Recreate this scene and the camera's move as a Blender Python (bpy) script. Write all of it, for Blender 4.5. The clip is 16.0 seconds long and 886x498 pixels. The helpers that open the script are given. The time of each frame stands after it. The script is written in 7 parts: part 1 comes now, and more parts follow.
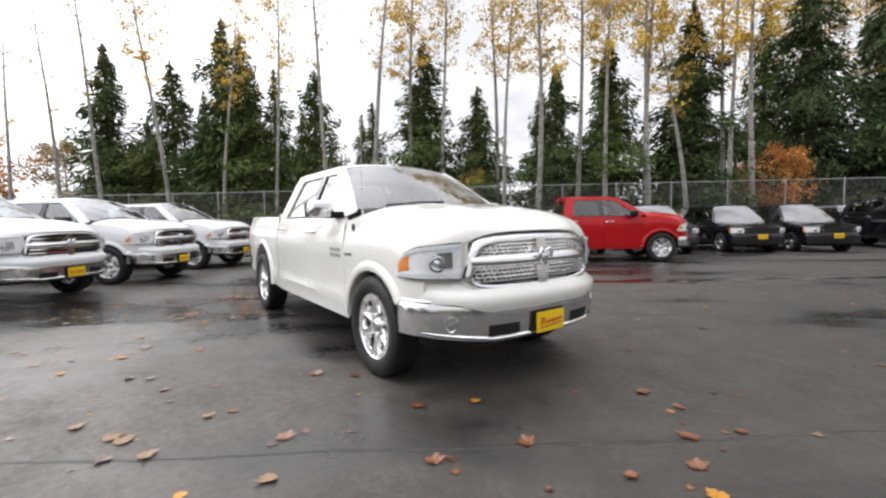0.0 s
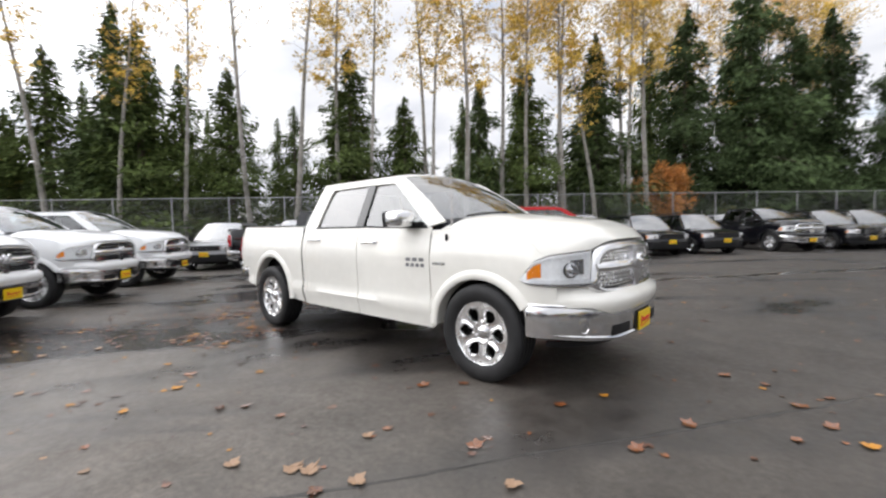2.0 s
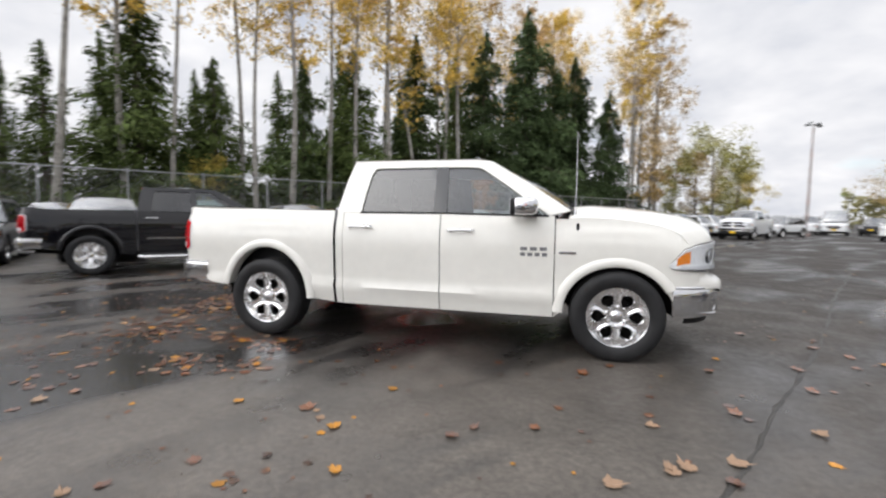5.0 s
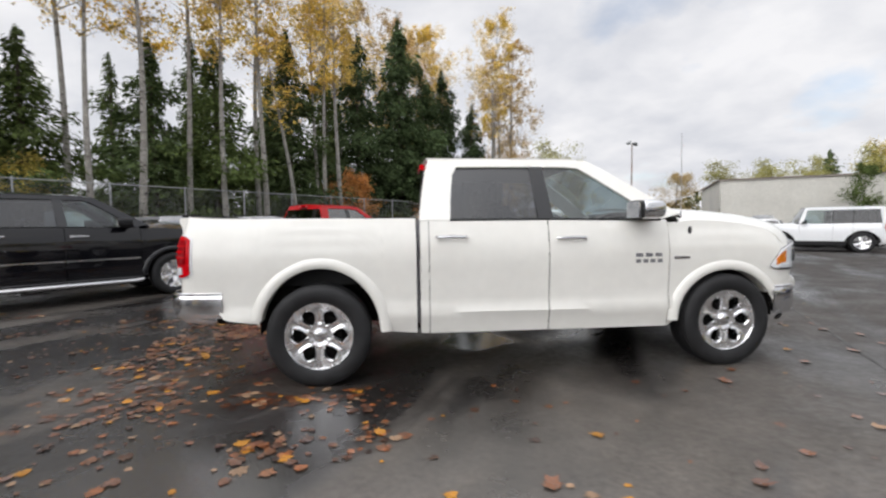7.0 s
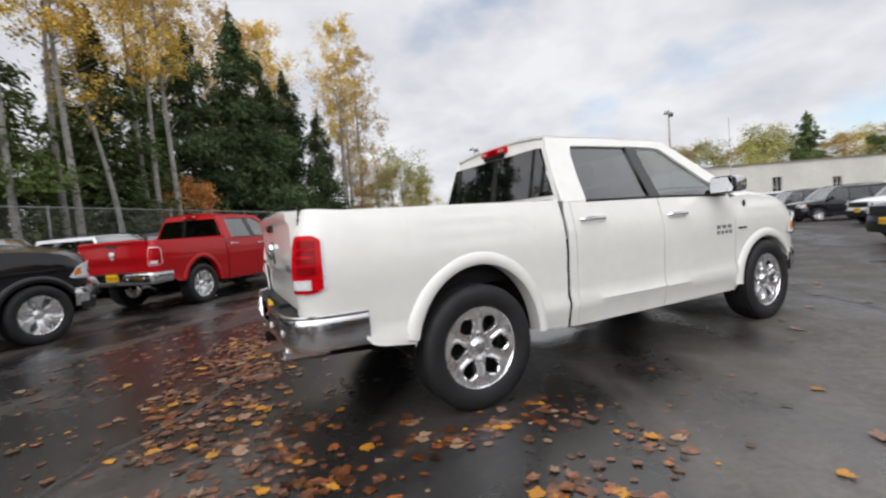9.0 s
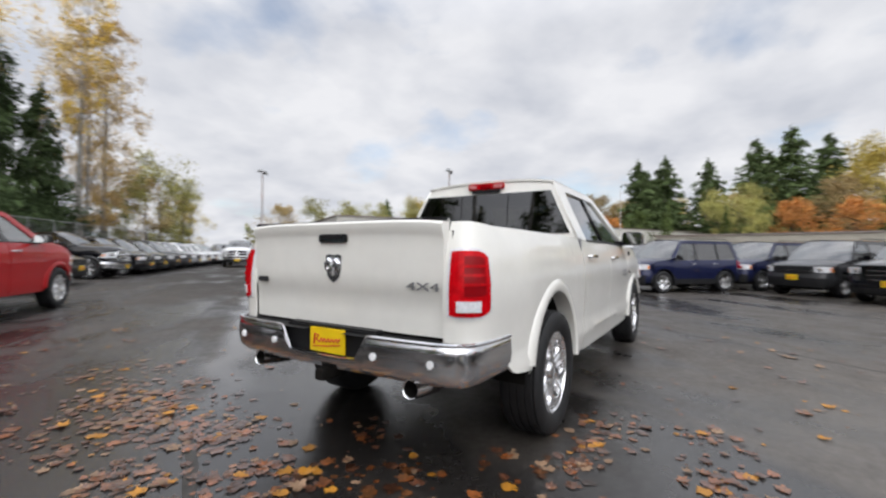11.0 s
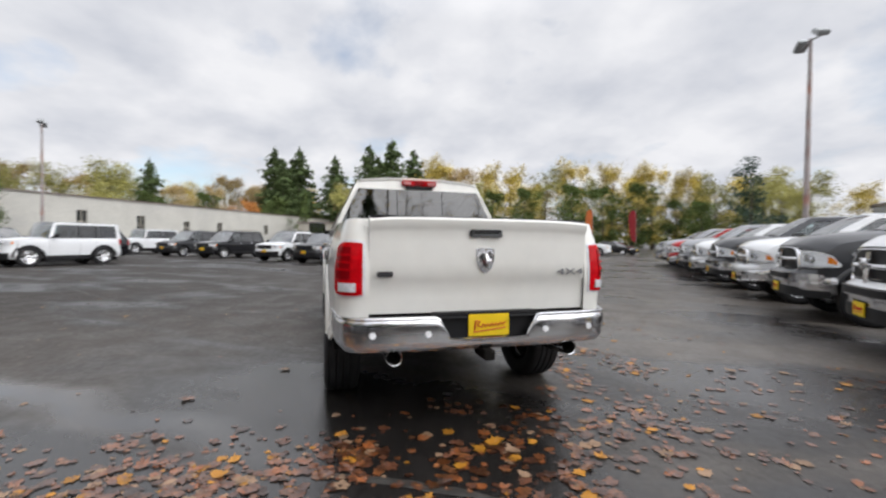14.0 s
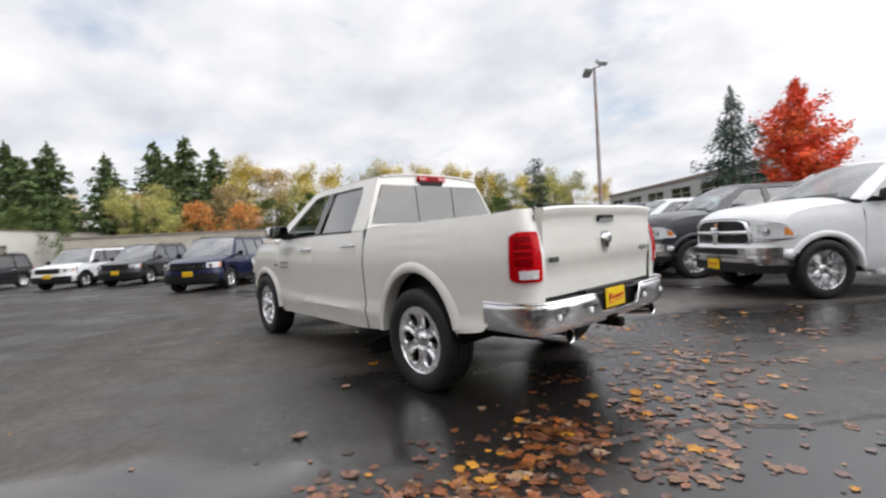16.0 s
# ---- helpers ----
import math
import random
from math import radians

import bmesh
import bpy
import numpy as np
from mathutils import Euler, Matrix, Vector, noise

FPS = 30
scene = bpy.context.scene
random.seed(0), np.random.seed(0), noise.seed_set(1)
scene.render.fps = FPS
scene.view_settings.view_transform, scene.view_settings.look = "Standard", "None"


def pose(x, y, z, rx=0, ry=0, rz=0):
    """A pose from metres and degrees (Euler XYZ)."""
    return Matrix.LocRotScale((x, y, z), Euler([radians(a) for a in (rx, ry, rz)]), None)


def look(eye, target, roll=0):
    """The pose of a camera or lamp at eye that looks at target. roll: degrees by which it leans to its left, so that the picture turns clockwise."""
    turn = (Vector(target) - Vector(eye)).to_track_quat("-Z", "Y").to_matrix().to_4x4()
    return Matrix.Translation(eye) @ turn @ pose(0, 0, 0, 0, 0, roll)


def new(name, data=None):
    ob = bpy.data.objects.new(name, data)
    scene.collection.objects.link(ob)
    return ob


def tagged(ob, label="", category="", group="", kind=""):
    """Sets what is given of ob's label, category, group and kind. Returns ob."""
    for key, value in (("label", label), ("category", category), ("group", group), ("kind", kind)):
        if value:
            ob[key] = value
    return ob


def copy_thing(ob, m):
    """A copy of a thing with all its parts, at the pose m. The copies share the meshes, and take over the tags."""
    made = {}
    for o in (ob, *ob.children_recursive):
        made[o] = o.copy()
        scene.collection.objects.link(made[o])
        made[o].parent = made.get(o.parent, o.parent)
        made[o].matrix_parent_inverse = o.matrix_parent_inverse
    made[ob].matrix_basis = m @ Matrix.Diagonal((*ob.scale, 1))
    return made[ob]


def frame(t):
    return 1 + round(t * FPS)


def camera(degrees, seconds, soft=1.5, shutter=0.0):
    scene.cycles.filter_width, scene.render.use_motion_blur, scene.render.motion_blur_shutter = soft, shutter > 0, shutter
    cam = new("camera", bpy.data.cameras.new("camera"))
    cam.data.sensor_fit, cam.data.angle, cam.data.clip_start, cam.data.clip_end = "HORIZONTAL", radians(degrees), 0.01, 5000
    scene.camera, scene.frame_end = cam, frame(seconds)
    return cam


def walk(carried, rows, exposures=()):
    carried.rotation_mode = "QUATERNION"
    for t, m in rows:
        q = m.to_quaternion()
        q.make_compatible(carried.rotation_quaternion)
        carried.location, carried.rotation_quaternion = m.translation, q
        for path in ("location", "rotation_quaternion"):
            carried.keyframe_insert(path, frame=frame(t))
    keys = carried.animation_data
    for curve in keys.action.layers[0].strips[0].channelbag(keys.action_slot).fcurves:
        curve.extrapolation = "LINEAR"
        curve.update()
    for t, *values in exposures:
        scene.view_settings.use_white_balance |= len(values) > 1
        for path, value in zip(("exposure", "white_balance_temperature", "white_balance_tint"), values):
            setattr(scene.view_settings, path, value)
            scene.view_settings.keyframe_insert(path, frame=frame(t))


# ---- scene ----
cam = camera(91.8, 16.0, soft=2.3, shutter=0.5)
PATH = [
    (0, (4.961, -2.56, 1.271), (3.347, -1.385, 1.139), -0.9),
    (0.5, (4.762, -2.946, 1.282), (3.175, -1.735, 1.155), 0.2),
    (1, (4.497, -3.283, 1.299), (2.964, -2.005, 1.178), 0.1),
    (1.5, (4.228, -3.633, 1.301), (2.779, -2.262, 1.157), -2.5),
    (2, (3.925, -3.872, 1.311), (2.609, -2.369, 1.211), -1.2),
    (2.5, (3.602, -4.138, 1.304), (2.442, -2.51, 1.233), -0.2),
    (3, (3.224, -4.399, 1.298), (2.149, -2.715, 1.203), -0.4),
    (3.5, (2.72, -4.614, 1.301), (1.724, -2.882, 1.227), 0.6),
    (4, (2.192, -4.847, 1.297), (1.363, -3.034, 1.141), 0.2),
    (4.5, (1.634, -4.947, 1.293), (0.92, -3.088, 1.108), 2.0),
    (5, (1.069, -5.039, 1.299), (0.638, -3.092, 1.149), 0.7),
    (7.5, (-1.726, -4.202, 1.287), (-1.35, -2.241, 1.181), -1.5),
    (8, (-2.26, -3.908, 1.244), (-1.69, -1.995, 1.132), -3.2),
    (10.5, (-4.425, -2.305, 1.222), (-2.925, -0.983, 1.203), -0.6),
    (11, (-4.692, -1.867, 1.22), (-2.992, -0.813, 1.234), 0.5),
    (11.5, (-4.978, -1.421, 1.205), (-3.12, -0.683, 1.169), -0.9),
    (12, (-5.217, -0.938, 1.216), (-3.281, -0.44, 1.153), 0.9),
    (12.5, (-5.443, -0.465, 1.212), (-3.465, -0.179, 1.125), 0.3),
    (13, (-5.5, 0.007, 1.229), (-3.503, 0.058, 1.133), -0.5),
    (13.5, (-5.555, 0.513, 1.226), (-3.578, 0.234, 1.113), 0.4),
    (14, (-5.505, 1.029, 1.244), (-3.581, 0.483, 1.205), 0.7),
    (14.5, (-5.41, 1.57, 1.237), (-3.566, 0.799, 1.187), -0.9),
    (15, (-5.178, 2.077, 1.235), (-3.405, 1.158, 1.134), -2.0),
    (15.5, (-4.897, 2.595, 1.219), (-3.244, 1.473, 1.112), -2.2),
    (16, (-4.554, 3.017, 1.227), (-3.032, 1.72, 1.17), -3.5),
]
walk(cam, [(t, look(e, g, r)) for t, e, g, r in PATH], [(0, 0.29, 6500, 10), (3.5, 0.18, 6500, 10), (5.0, 0.08, 6500, 10), (7.5, -0.06, 6480, 10), (10.5, -0.12, 6400, 10),
     (12.0, -0.13, 6380, 10), (14.0, -0.08, 6420, 10), (15.5, 0.0, 6500, 10), (16, 0.09, 6500, 10)])

# ---- world, sun, exposure ----
world = bpy.data.worlds.new("overcast_sky")
scene.world = world
world.use_nodes = True
_nt = world.node_tree
_nt.nodes.clear()


def _n(kind, **values):
    node = _nt.nodes.new(kind)
    for key, value in values.items():
        node.inputs[key].default_value = value
    return node


SUN_AZ, SUN_EL = radians(216), radians(30)     # bearing anticlockwise from +x, height
sky = _n("ShaderNodeTexSky")
sky.sky_type, sky.sun_disc = "NISHITA", False
sky.sun_elevation, sky.sun_rotation = SUN_EL, radians(90) - SUN_AZ
coord = _n("ShaderNodeTexCoord")
split = _n("ShaderNodeSeparateXYZ")
_nt.links.new(coord.outputs["Generated"], split.inputs[0])
# clouds lie on a plane high above: direction divided by its height
lift = _n("ShaderNodeMath"); lift.operation = "MAXIMUM"; lift.inputs[1].default_value = 0.0
_nt.links.new(split.outputs["Z"], lift.inputs[0])
add = _n("ShaderNodeMath"); add.operation = "ADD"; add.inputs[1].default_value = 0.34
_nt.links.new(lift.outputs[0], add.inputs[0])
flat = _n("ShaderNodeVectorMath"); flat.operation = "DIVIDE"
comb = _n("ShaderNodeCombineXYZ")
for k in "XYZ":
    _nt.links.new(add.outputs[0], comb.inputs[k])
_nt.links.new(coord.outputs["Generated"], flat.inputs[0])
_nt.links.new(comb.outputs[0], flat.inputs[1])
cloud = _n("ShaderNodeTexNoise", Scale=2.1, Detail=7.0, Roughness=0.52, Distortion=0.1)
_nt.links.new(flat.outputs[0], cloud.inputs["Vector"])
cover = _n("ShaderNodeValToRGB")
cover.color_ramp.elements[0].position, cover.color_ramp.elements[0].color = 0.25, (0.2, 0.3, 0.3, 1)
cover.color_ramp.elements[1].position, cover.color_ramp.elements[1].color = 0.43, (1, 1, 1, 1)
_nt.links.new(cloud.outputs["Fac"], cover.inputs[0])
tone = _n("ShaderNodeTexNoise", Scale=3.4, Detail=6.0, Roughness=0.5, Distortion=0.1)
_nt.links.new(flat.outputs[0], tone.inputs["Vector"])
shade = _n("ShaderNodeValToRGB")
shade.color_ramp.elements[0].position, shade.color_ramp.elements[0].color = 0.28, (0.655, 0.675, 0.735, 1)
shade.color_ramp.elements[1].position, shade.color_ramp.elements[1].color = 0.66, (0.945, 0.942, 0.962, 1)
_nt.links.new(tone.outputs["Fac"], shade.inputs[0])
# the cloud is brighter towards the veiled sun
sunward = _n("ShaderNodeVectorMath"); sunward.operation = "DOT_PRODUCT"
sunward.inputs[1].default_value = (math.cos(SUN_AZ) * math.cos(SUN_EL), math.sin(SUN_AZ) * math.cos(SUN_EL), math.sin(SUN_EL))
_nt.links.new(coord.outputs["Generated"], sunward.inputs[0])
gain = _n("ShaderNodeMapRange")
for key, value in (("From Min", 0.45), ("From Max", 1.0), ("To Min", 1.0), ("To Max", 2.35)):
    gain.inputs[key].default_value = value
_nt.links.new(sunward.outputs["Value"], gain.inputs["Value"])
# a clouded sky is brightest overhead
crown_gain = _n("ShaderNodeMapRange")
for key, value in (("From Min", 0.45), ("From Max", 1.0), ("To Min", 1.0), ("To Max", 2.1)):
    crown_gain.inputs[key].default_value = value
_nt.links.new(split.outputs["Z"], crown_gain.inputs["Value"])
both = _n("ShaderNodeMath"); both.operation = "MULTIPLY"
_nt.links.new(gain.outputs[0], both.inputs[0])
_nt.links.new(crown_gain.outputs[0], both.inputs[1])
lit = _n("ShaderNodeVectorMath"); lit.operation = "SCALE"
_nt.links.new(shade.outputs[0], lit.inputs[0])
_nt.links.new(both.outputs[0], lit.inputs["Scale"])
blue = _n("ShaderNodeVectorMath"); blue.operation = "SCALE"; blue.inputs["Scale"].default_value = 0.15
_nt.links.new(sky.outputs[0], blue.inputs[0])
mix = _n("ShaderNodeMix"); mix.data_type = "RGBA"
_nt.links.new(cover.outputs[0], mix.inputs["Factor"])
_nt.links.new(blue.outputs[0], mix.inputs["A"])
_nt.links.new(lit.outputs[0], mix.inputs["B"])
back = _n("ShaderNodeBackground", Strength=1.0)
_nt.links.new(mix.outputs["Result"], back.inputs["Color"])
out = _n("ShaderNodeOutputWorld")
_nt.links.new(back.outputs[0], out.inputs["Surface"])

sun = new("sun", bpy.data.lights.new("sun", "SUN"))
sun.data.energy, sun.data.angle, sun.data.color = 0.75, radians(65), (1.0, 0.96, 0.90)
_d = Vector(sunward.inputs[1].default_value)
sun.matrix_world = look(_d * 50, (0, 0, 0))

# ---- materials ----
def material(name, base, rough=0.5, metal=0.0, coat=0.0, spec=0.5, vary=0.0, scale=4.0, fine=0.0, fine_scale=60.0,
             bump=0.0, bump_scale=80.0, rough_vary=0.0, island=0.0, obj=0.0, second=None, second_at=(0.45, 0.6), second_scale=2.0):
    """A Principled material with two scales of variation, relief and an optional second colour in patches."""
    m = bpy.data.materials.new(name)
    m.use_nodes = True
    nt = m.node_tree
    p = nt.nodes["Principled BSDF"]
    p.inputs["Roughness"].default_value, p.inputs["Metallic"].default_value = rough, metal
    p.inputs["Coat Weight"].default_value, p.inputs["Coat Roughness"].default_value = coat, 0.04
    p.inputs["Specular IOR Level"].default_value = spec
    at = nt.nodes.new("ShaderNodeTexCoord").outputs["Object"]

    def noise_of(s, detail=4.0):
        t = nt.nodes.new("ShaderNodeTexNoise")
        t.inputs["Scale"].default_value, t.inputs["Detail"].default_value = s, detail
        nt.links.new(at, t.inputs["Vector"])
        return t.outputs["Fac"]

    def span(value, a, b, lo=0.0, hi=1.0):
        r = nt.nodes.new("ShaderNodeMapRange")
        for key, v in (("From Min", lo), ("From Max", hi), ("To Min", a), ("To Max", b)):
            r.inputs[key].default_value = v
        nt.links.new(value, r.inputs["Value"])
        return r.outputs[0]

    rgb = nt.nodes.new("ShaderNodeRGB")
    rgb.outputs[0].default_value = (*base, 1)
    colour = rgb.outputs[0]
    if second:
        mx = nt.nodes.new("ShaderNodeMix"); mx.data_type = "RGBA"
        nt.links.new(span(noise_of(second_scale, 6.0), 0, 1, *second_at), mx.inputs["Factor"])
        nt.links.new(colour, mx.inputs["A"])
        mx.inputs["B"].default_value = (*second, 1)
        colour = mx.outputs["Result"]
    factors = []
    if vary:
        factors.append(span(noise_of(scale), 1 - vary, 1 + vary, 0.3, 0.7))
    if fine:
        factors.append(span(noise_of(fine_scale, 2.0), 1 - fine, 1 + fine, 0.3, 0.7))
    if island:
        g = nt.nodes.new("ShaderNodeNewGeometry")
        factors.append(span(g.outputs["Random Per Island"], 1 - island, 1 + island))
    if obj:
        g = nt.nodes.new("ShaderNodeObjectInfo")
        factors.append(span(g.outputs["Random"], 1 - obj, 1 + obj))
    for fac in factors:
        sc = nt.nodes.new("ShaderNodeVectorMath"); sc.operation = "SCALE"
        nt.links.new(colour, sc.inputs[0]); nt.links.new(fac, sc.inputs["Scale"])
        colour = sc.outputs[0]
    nt.links.new(colour, p.inputs["Base Color"])
    if rough_vary:
        nt.links.new(span(noise_of(scale * 0.7), max(0.02, rough - rough_vary), rough + rough_vary, 0.35, 0.65), p.inputs["Roughness"])
    if bump:
        b = nt.nodes.new("ShaderNodeBump")
        b.inputs["Strength"].default_value, b.inputs["Distance"].default_value = 1.0, bump
        nt.links.new(noise_of(bump_scale, 5.0), b.inputs["Height"])
        nt.links.new(b.outputs[0], p.inputs["Normal"])
    return m


def pane(name, tint, floor=0.09, gloss=0.02, peak=1.0, power=3.2):
    """Thin glass: clear with a tint, and a Fresnel gloss."""
    m = bpy.data.materials.new(name)
    m.use_nodes = True
    nt = m.node_tree
    nt.nodes.clear()
    t = nt.nodes.new("ShaderNodeBsdfTransparent"); t.inputs[0].default_value = (*tint, 1)
    g = nt.nodes.new("ShaderNodeBsdfGlossy"); g.inputs["Roughness"].default_value = gloss
    lw = nt.nodes.new("ShaderNodeLayerWeight"); lw.inputs["Blend"].default_value = 0.5
    pw = nt.nodes.new("ShaderNodeMath"); pw.operation = "POWER"; pw.inputs[1].default_value = power
    fr = nt.nodes.new("ShaderNodeMapRange"); fr.inputs["To Min"].default_value, fr.inputs["To Max"].default_value = floor, peak
    nt.links.new(lw.outputs["Facing"], pw.inputs[0]); nt.links.new(pw.outputs[0], fr.inputs["Value"])
    mx = nt.nodes.new("ShaderNodeMixShader")
    o = nt.nodes.new("ShaderNodeOutputMaterial")
    for a, b in ((fr.outputs[0], mx.inputs[0]), (t.outputs[0], mx.inputs[1]), (g.outputs[0], mx.inputs[2]), (mx.outputs[0], o.inputs[0])):
        nt.links.new(a, b)
    return m


def paint(name, rgb, metal=0.0, rough=0.32, coat=1.0):
    return material(name, rgb, rough=rough, metal=metal, coat=coat, spec=0.12, vary=0.03, scale=1.3, fine=0.02, fine_scale=9.0)


WHITE = paint("pearl_white_paint", (0.80, 0.786, 0.735))
BRIGHT = paint("bright_white_paint", (0.79, 0.80, 0.81))
SILVER = paint("silver_paint", (0.32, 0.325, 0.34), 0.5, 0.3)
GREY = paint("granite_grey_paint", (0.055, 0.056, 0.06), 0.4, 0.3, coat=0.7)
BLACK = paint("black_paint", (0.005, 0.005, 0.007), coat=1.0, rough=0.2)
RED = paint("flame_red_paint", (0.42, 0.006, 0.009), coat=0.5)
NAVY = paint("navy_blue_paint", (0.012, 0.016, 0.055), 0.3, coat=0.7)
BLUEGREY = paint("blue_grey_paint", (0.055, 0.07, 0.10), 0.4, coat=0.7)
CHROME = material("chrome", (0.72, 0.72, 0.73), rough=0.15, metal=1.0, vary=0.05, scale=6, rough_vary=0.03)
MIRROR = material("mirror_glass", (0.80, 0.81, 0.82), rough=0.02, metal=1.0)
SATIN = material("satin_chrome", (0.62, 0.62, 0.63), rough=0.24, metal=1.0, vary=0.06, scale=9)
ALLOY = material("polished_alloy", (0.95, 0.95, 0.96), rough=0.24, metal=1.0, vary=0.08, scale=12, rough_vary=0.05)
BLACKPLASTIC = material("black_plastic", (0.011, 0.011, 0.012), rough=0.5, spec=0.28, vary=0.2, scale=8, bump=0.0004, bump_scale=300)
GLOSSBLACK = material("gloss_black_trim", (0.006, 0.006, 0.007), rough=0.08, coat=0.5)
RUBBER = material("tyre_rubber", (0.017, 0.017, 0.018), rough=0.62, spec=0.35, vary=0.25, scale=9, bump=0.0008, bump_scale=120)
UNDER = material("dirty_underbody", (0.010, 0.009, 0.008), rough=0.9, spec=0.15, vary=0.3, scale=6, bump=0.003, bump_scale=30)
SEAT = material("grey_cloth_seat", (0.055, 0.052, 0.050), rough=0.9, vary=0.15, scale=12, bump=0.001, bump_scale=200)
LINER = material("pale_headliner", (0.32, 0.31, 0.29), rough=0.9, vary=0.05)
GLASS = pane("clear_windscreen", (0.50, 0.60, 0.63), 0.23)
CARGLASS = pane("car_windscreen", (0.40, 0.46, 0.48), 0.30)
TINT = pane("front_door_glass", (0.55, 0.64, 0.63), 0.08, power=1.9)
PRIVACY = pane("dark_privacy_glass", (0.13, 0.135, 0.15), 0.085, power=1.9)
BACKGLASS = pane("dark_rear_window_glass", (0.045, 0.047, 0.052), 0.15)
LENS = pane("clear_lamp_lens", (0.95, 0.96, 0.97), 0.05, peak=0.45)
LAMPRED = material("red_lamp_lens", (0.50, 0.003, 0.007), rough=0.08, coat=0.0, spec=0.14, vary=0.25, scale=25)
LAMPDARK = material("dark_red_lamp_rib", (0.24, 0.002, 0.005), rough=0.08, spec=0.14)
LAMPWHITE = material("white_lamp_lens", (0.72, 0.73, 0.75), rough=0.15, coat=1.0, vary=0.15, scale=60)
LAMPPINK = material("pale_pink_lamp_lens", (0.62, 0.22, 0.22), rough=0.12, coat=0.5, vary=0.15, scale=50)
AMBER = material("amber_reflector", (0.85, 0.25, 0.02), rough=0.2, coat=1.0, vary=0.15, scale=50)
HOUSING = material("lamp_housing", (0.93, 0.94, 0.95), rough=0.25, metal=0.1, vary=0.12, scale=40)
YELLOW = material("yellow_plate", (0.80, 0.56, 0.006), rough=0.45, vary=0.05, scale=8)
PLATERED = material("red_plate_script", (0.52, 0.03, 0.02), rough=0.45)
BADGE = material("satin_grey_badge", (0.20, 0.20, 0.21), rough=0.35, metal=0.3, vary=0.08, scale=30)

# ---- mesh kit ----
def finish(bm, mat, name, angle=38):
    bmesh.ops.remove_doubles(bm, verts=bm.verts, dist=0.0003)
    bmesh.ops.recalc_face_normals(bm, faces=bm.faces)
    lim = radians(angle)
    for fc in bm.faces:
        fc.smooth = True
    for e in bm.edges:
        if len(e.link_faces) != 2 or e.calc_face_angle(0.0) > lim:
            e.smooth = False
    me = bpy.data.meshes.new(name)
    bm.to_mesh(me)
    bm.free()
    me.materials.append(mat)
    return me


def part(name, bm, mat, parent, label="", angle=38, thick=0.0):
    ob = new(name, finish(bm, mat, name, angle))
    ob.parent = parent
    if label:
        ob["label"] = label
    if thick:
        s = ob.modifiers.new("thickness", "SOLIDIFY")
        s.thickness, s.offset = thick, 0.0
    return ob


def thing(name, label, category, group="", m=None):
    ob = new(name)
    ob.empty_display_size = 0.2
    if m is not None:
        ob.matrix_world = m
    return tagged(ob, label, category, group)


def solo(name, bm, mat, label, category, group="", kind="", angle=38):
    return tagged(new(name, finish(bm, mat, name, angle)), label, category, group, kind)


def sheet(bm, rows, close=False):
    vs = [[bm.verts.new(p) for p in row] for row in rows]
    for a, b in zip(vs, vs[1:]):
        n = len(a)
        for i in range(n if close else n - 1):
            j = (i + 1) % n
            try:
                bm.faces.new((a[i], a[j], b[j], b[i]))
            except ValueError:
                pass
    return vs


def box(bm, x0, x1, y0, y1, z0, z1, bevel=0.0, m=None):
    b = bmesh.ops.create_cube(bm, size=1.0)["verts"]
    for v in b:
        v.co = Vector(((x0 + x1) / 2 + v.co.x * (x1 - x0), (y0 + y1) / 2 + v.co.y * (y1 - y0), (z0 + z1) / 2 + v.co.z * (z1 - z0)))
    if bevel:
        es = list({e for v in b for e in v.link_edges})
        r = bmesh.ops.bevel(bm, geom=es, offset=bevel, segments=2, affect="EDGES")
        b = r["verts"]
    if m is not None:
        bmesh.ops.transform(bm, matrix=m, verts=b)
    return bm


def pebble(bm, c, r, e=0.55, n=20, k=12):
    """A rounded block (superellipsoid) with half sizes r round c."""
    def w(a):
        return math.copysign(abs(a) ** e, a)
    rows_ = []
    for i in range(k + 1):
        v = -math.pi / 2 + math.pi * i / k
        rows_.append([(c[0] + r[0] * w(math.cos(v)) * w(math.cos(u)), c[1] + r[1] * w(math.cos(v)) * w(math.sin(u)), c[2] + r[2] * w(math.sin(v))) for u in (2 * math.pi * j / n for j in range(n))])
    sheet(bm, rows_, close=True)
    return bm


def prism(bm, outline, to3d, depth):
    """A solid from a flat outline [(a, b)], laid into space by to3d(a, b, d) at d = 0 and d = depth."""
    lo = [bm.verts.new(to3d(a, b, 0.0)) for a, b in outline]
    hi = [bm.verts.new(to3d(a, b, depth)) for a, b in outline]
    bm.faces.new(lo)
    bm.faces.new(list(reversed(hi)))
    for i in range(len(lo)):
        j = (i + 1) % len(lo)
        bm.faces.new((lo[j], lo[i], hi[i], hi[j]))
    return bm


def tube(bm, pts, r, n=8, caps=True):
    """A tube along points; r is one radius or one per point."""
    pts = [Vector(p) for p in pts]
    rs = r if isinstance(r, (list, tuple)) else [r] * len(pts)
    rings, side = [], None
    for i, p in enumerate(pts):
        d = (pts[min(i + 1, len(pts) - 1)] - pts[max(i - 1, 0)]).normalized()
        side = d.orthogonal().normalized() if side is None else (side - d * side.dot(d)).normalized()
        up = d.cross(side)
        rings.append([p + (side * math.cos(a) + up * math.sin(a)) * rs[i] for a in (2 * math.pi * k / n for k in range(n))])
    vs = sheet(bm, rings, close=True)
    if caps:
        bm.faces.new(vs[0]); bm.faces.new(list(reversed(vs[-1])))
    return bm


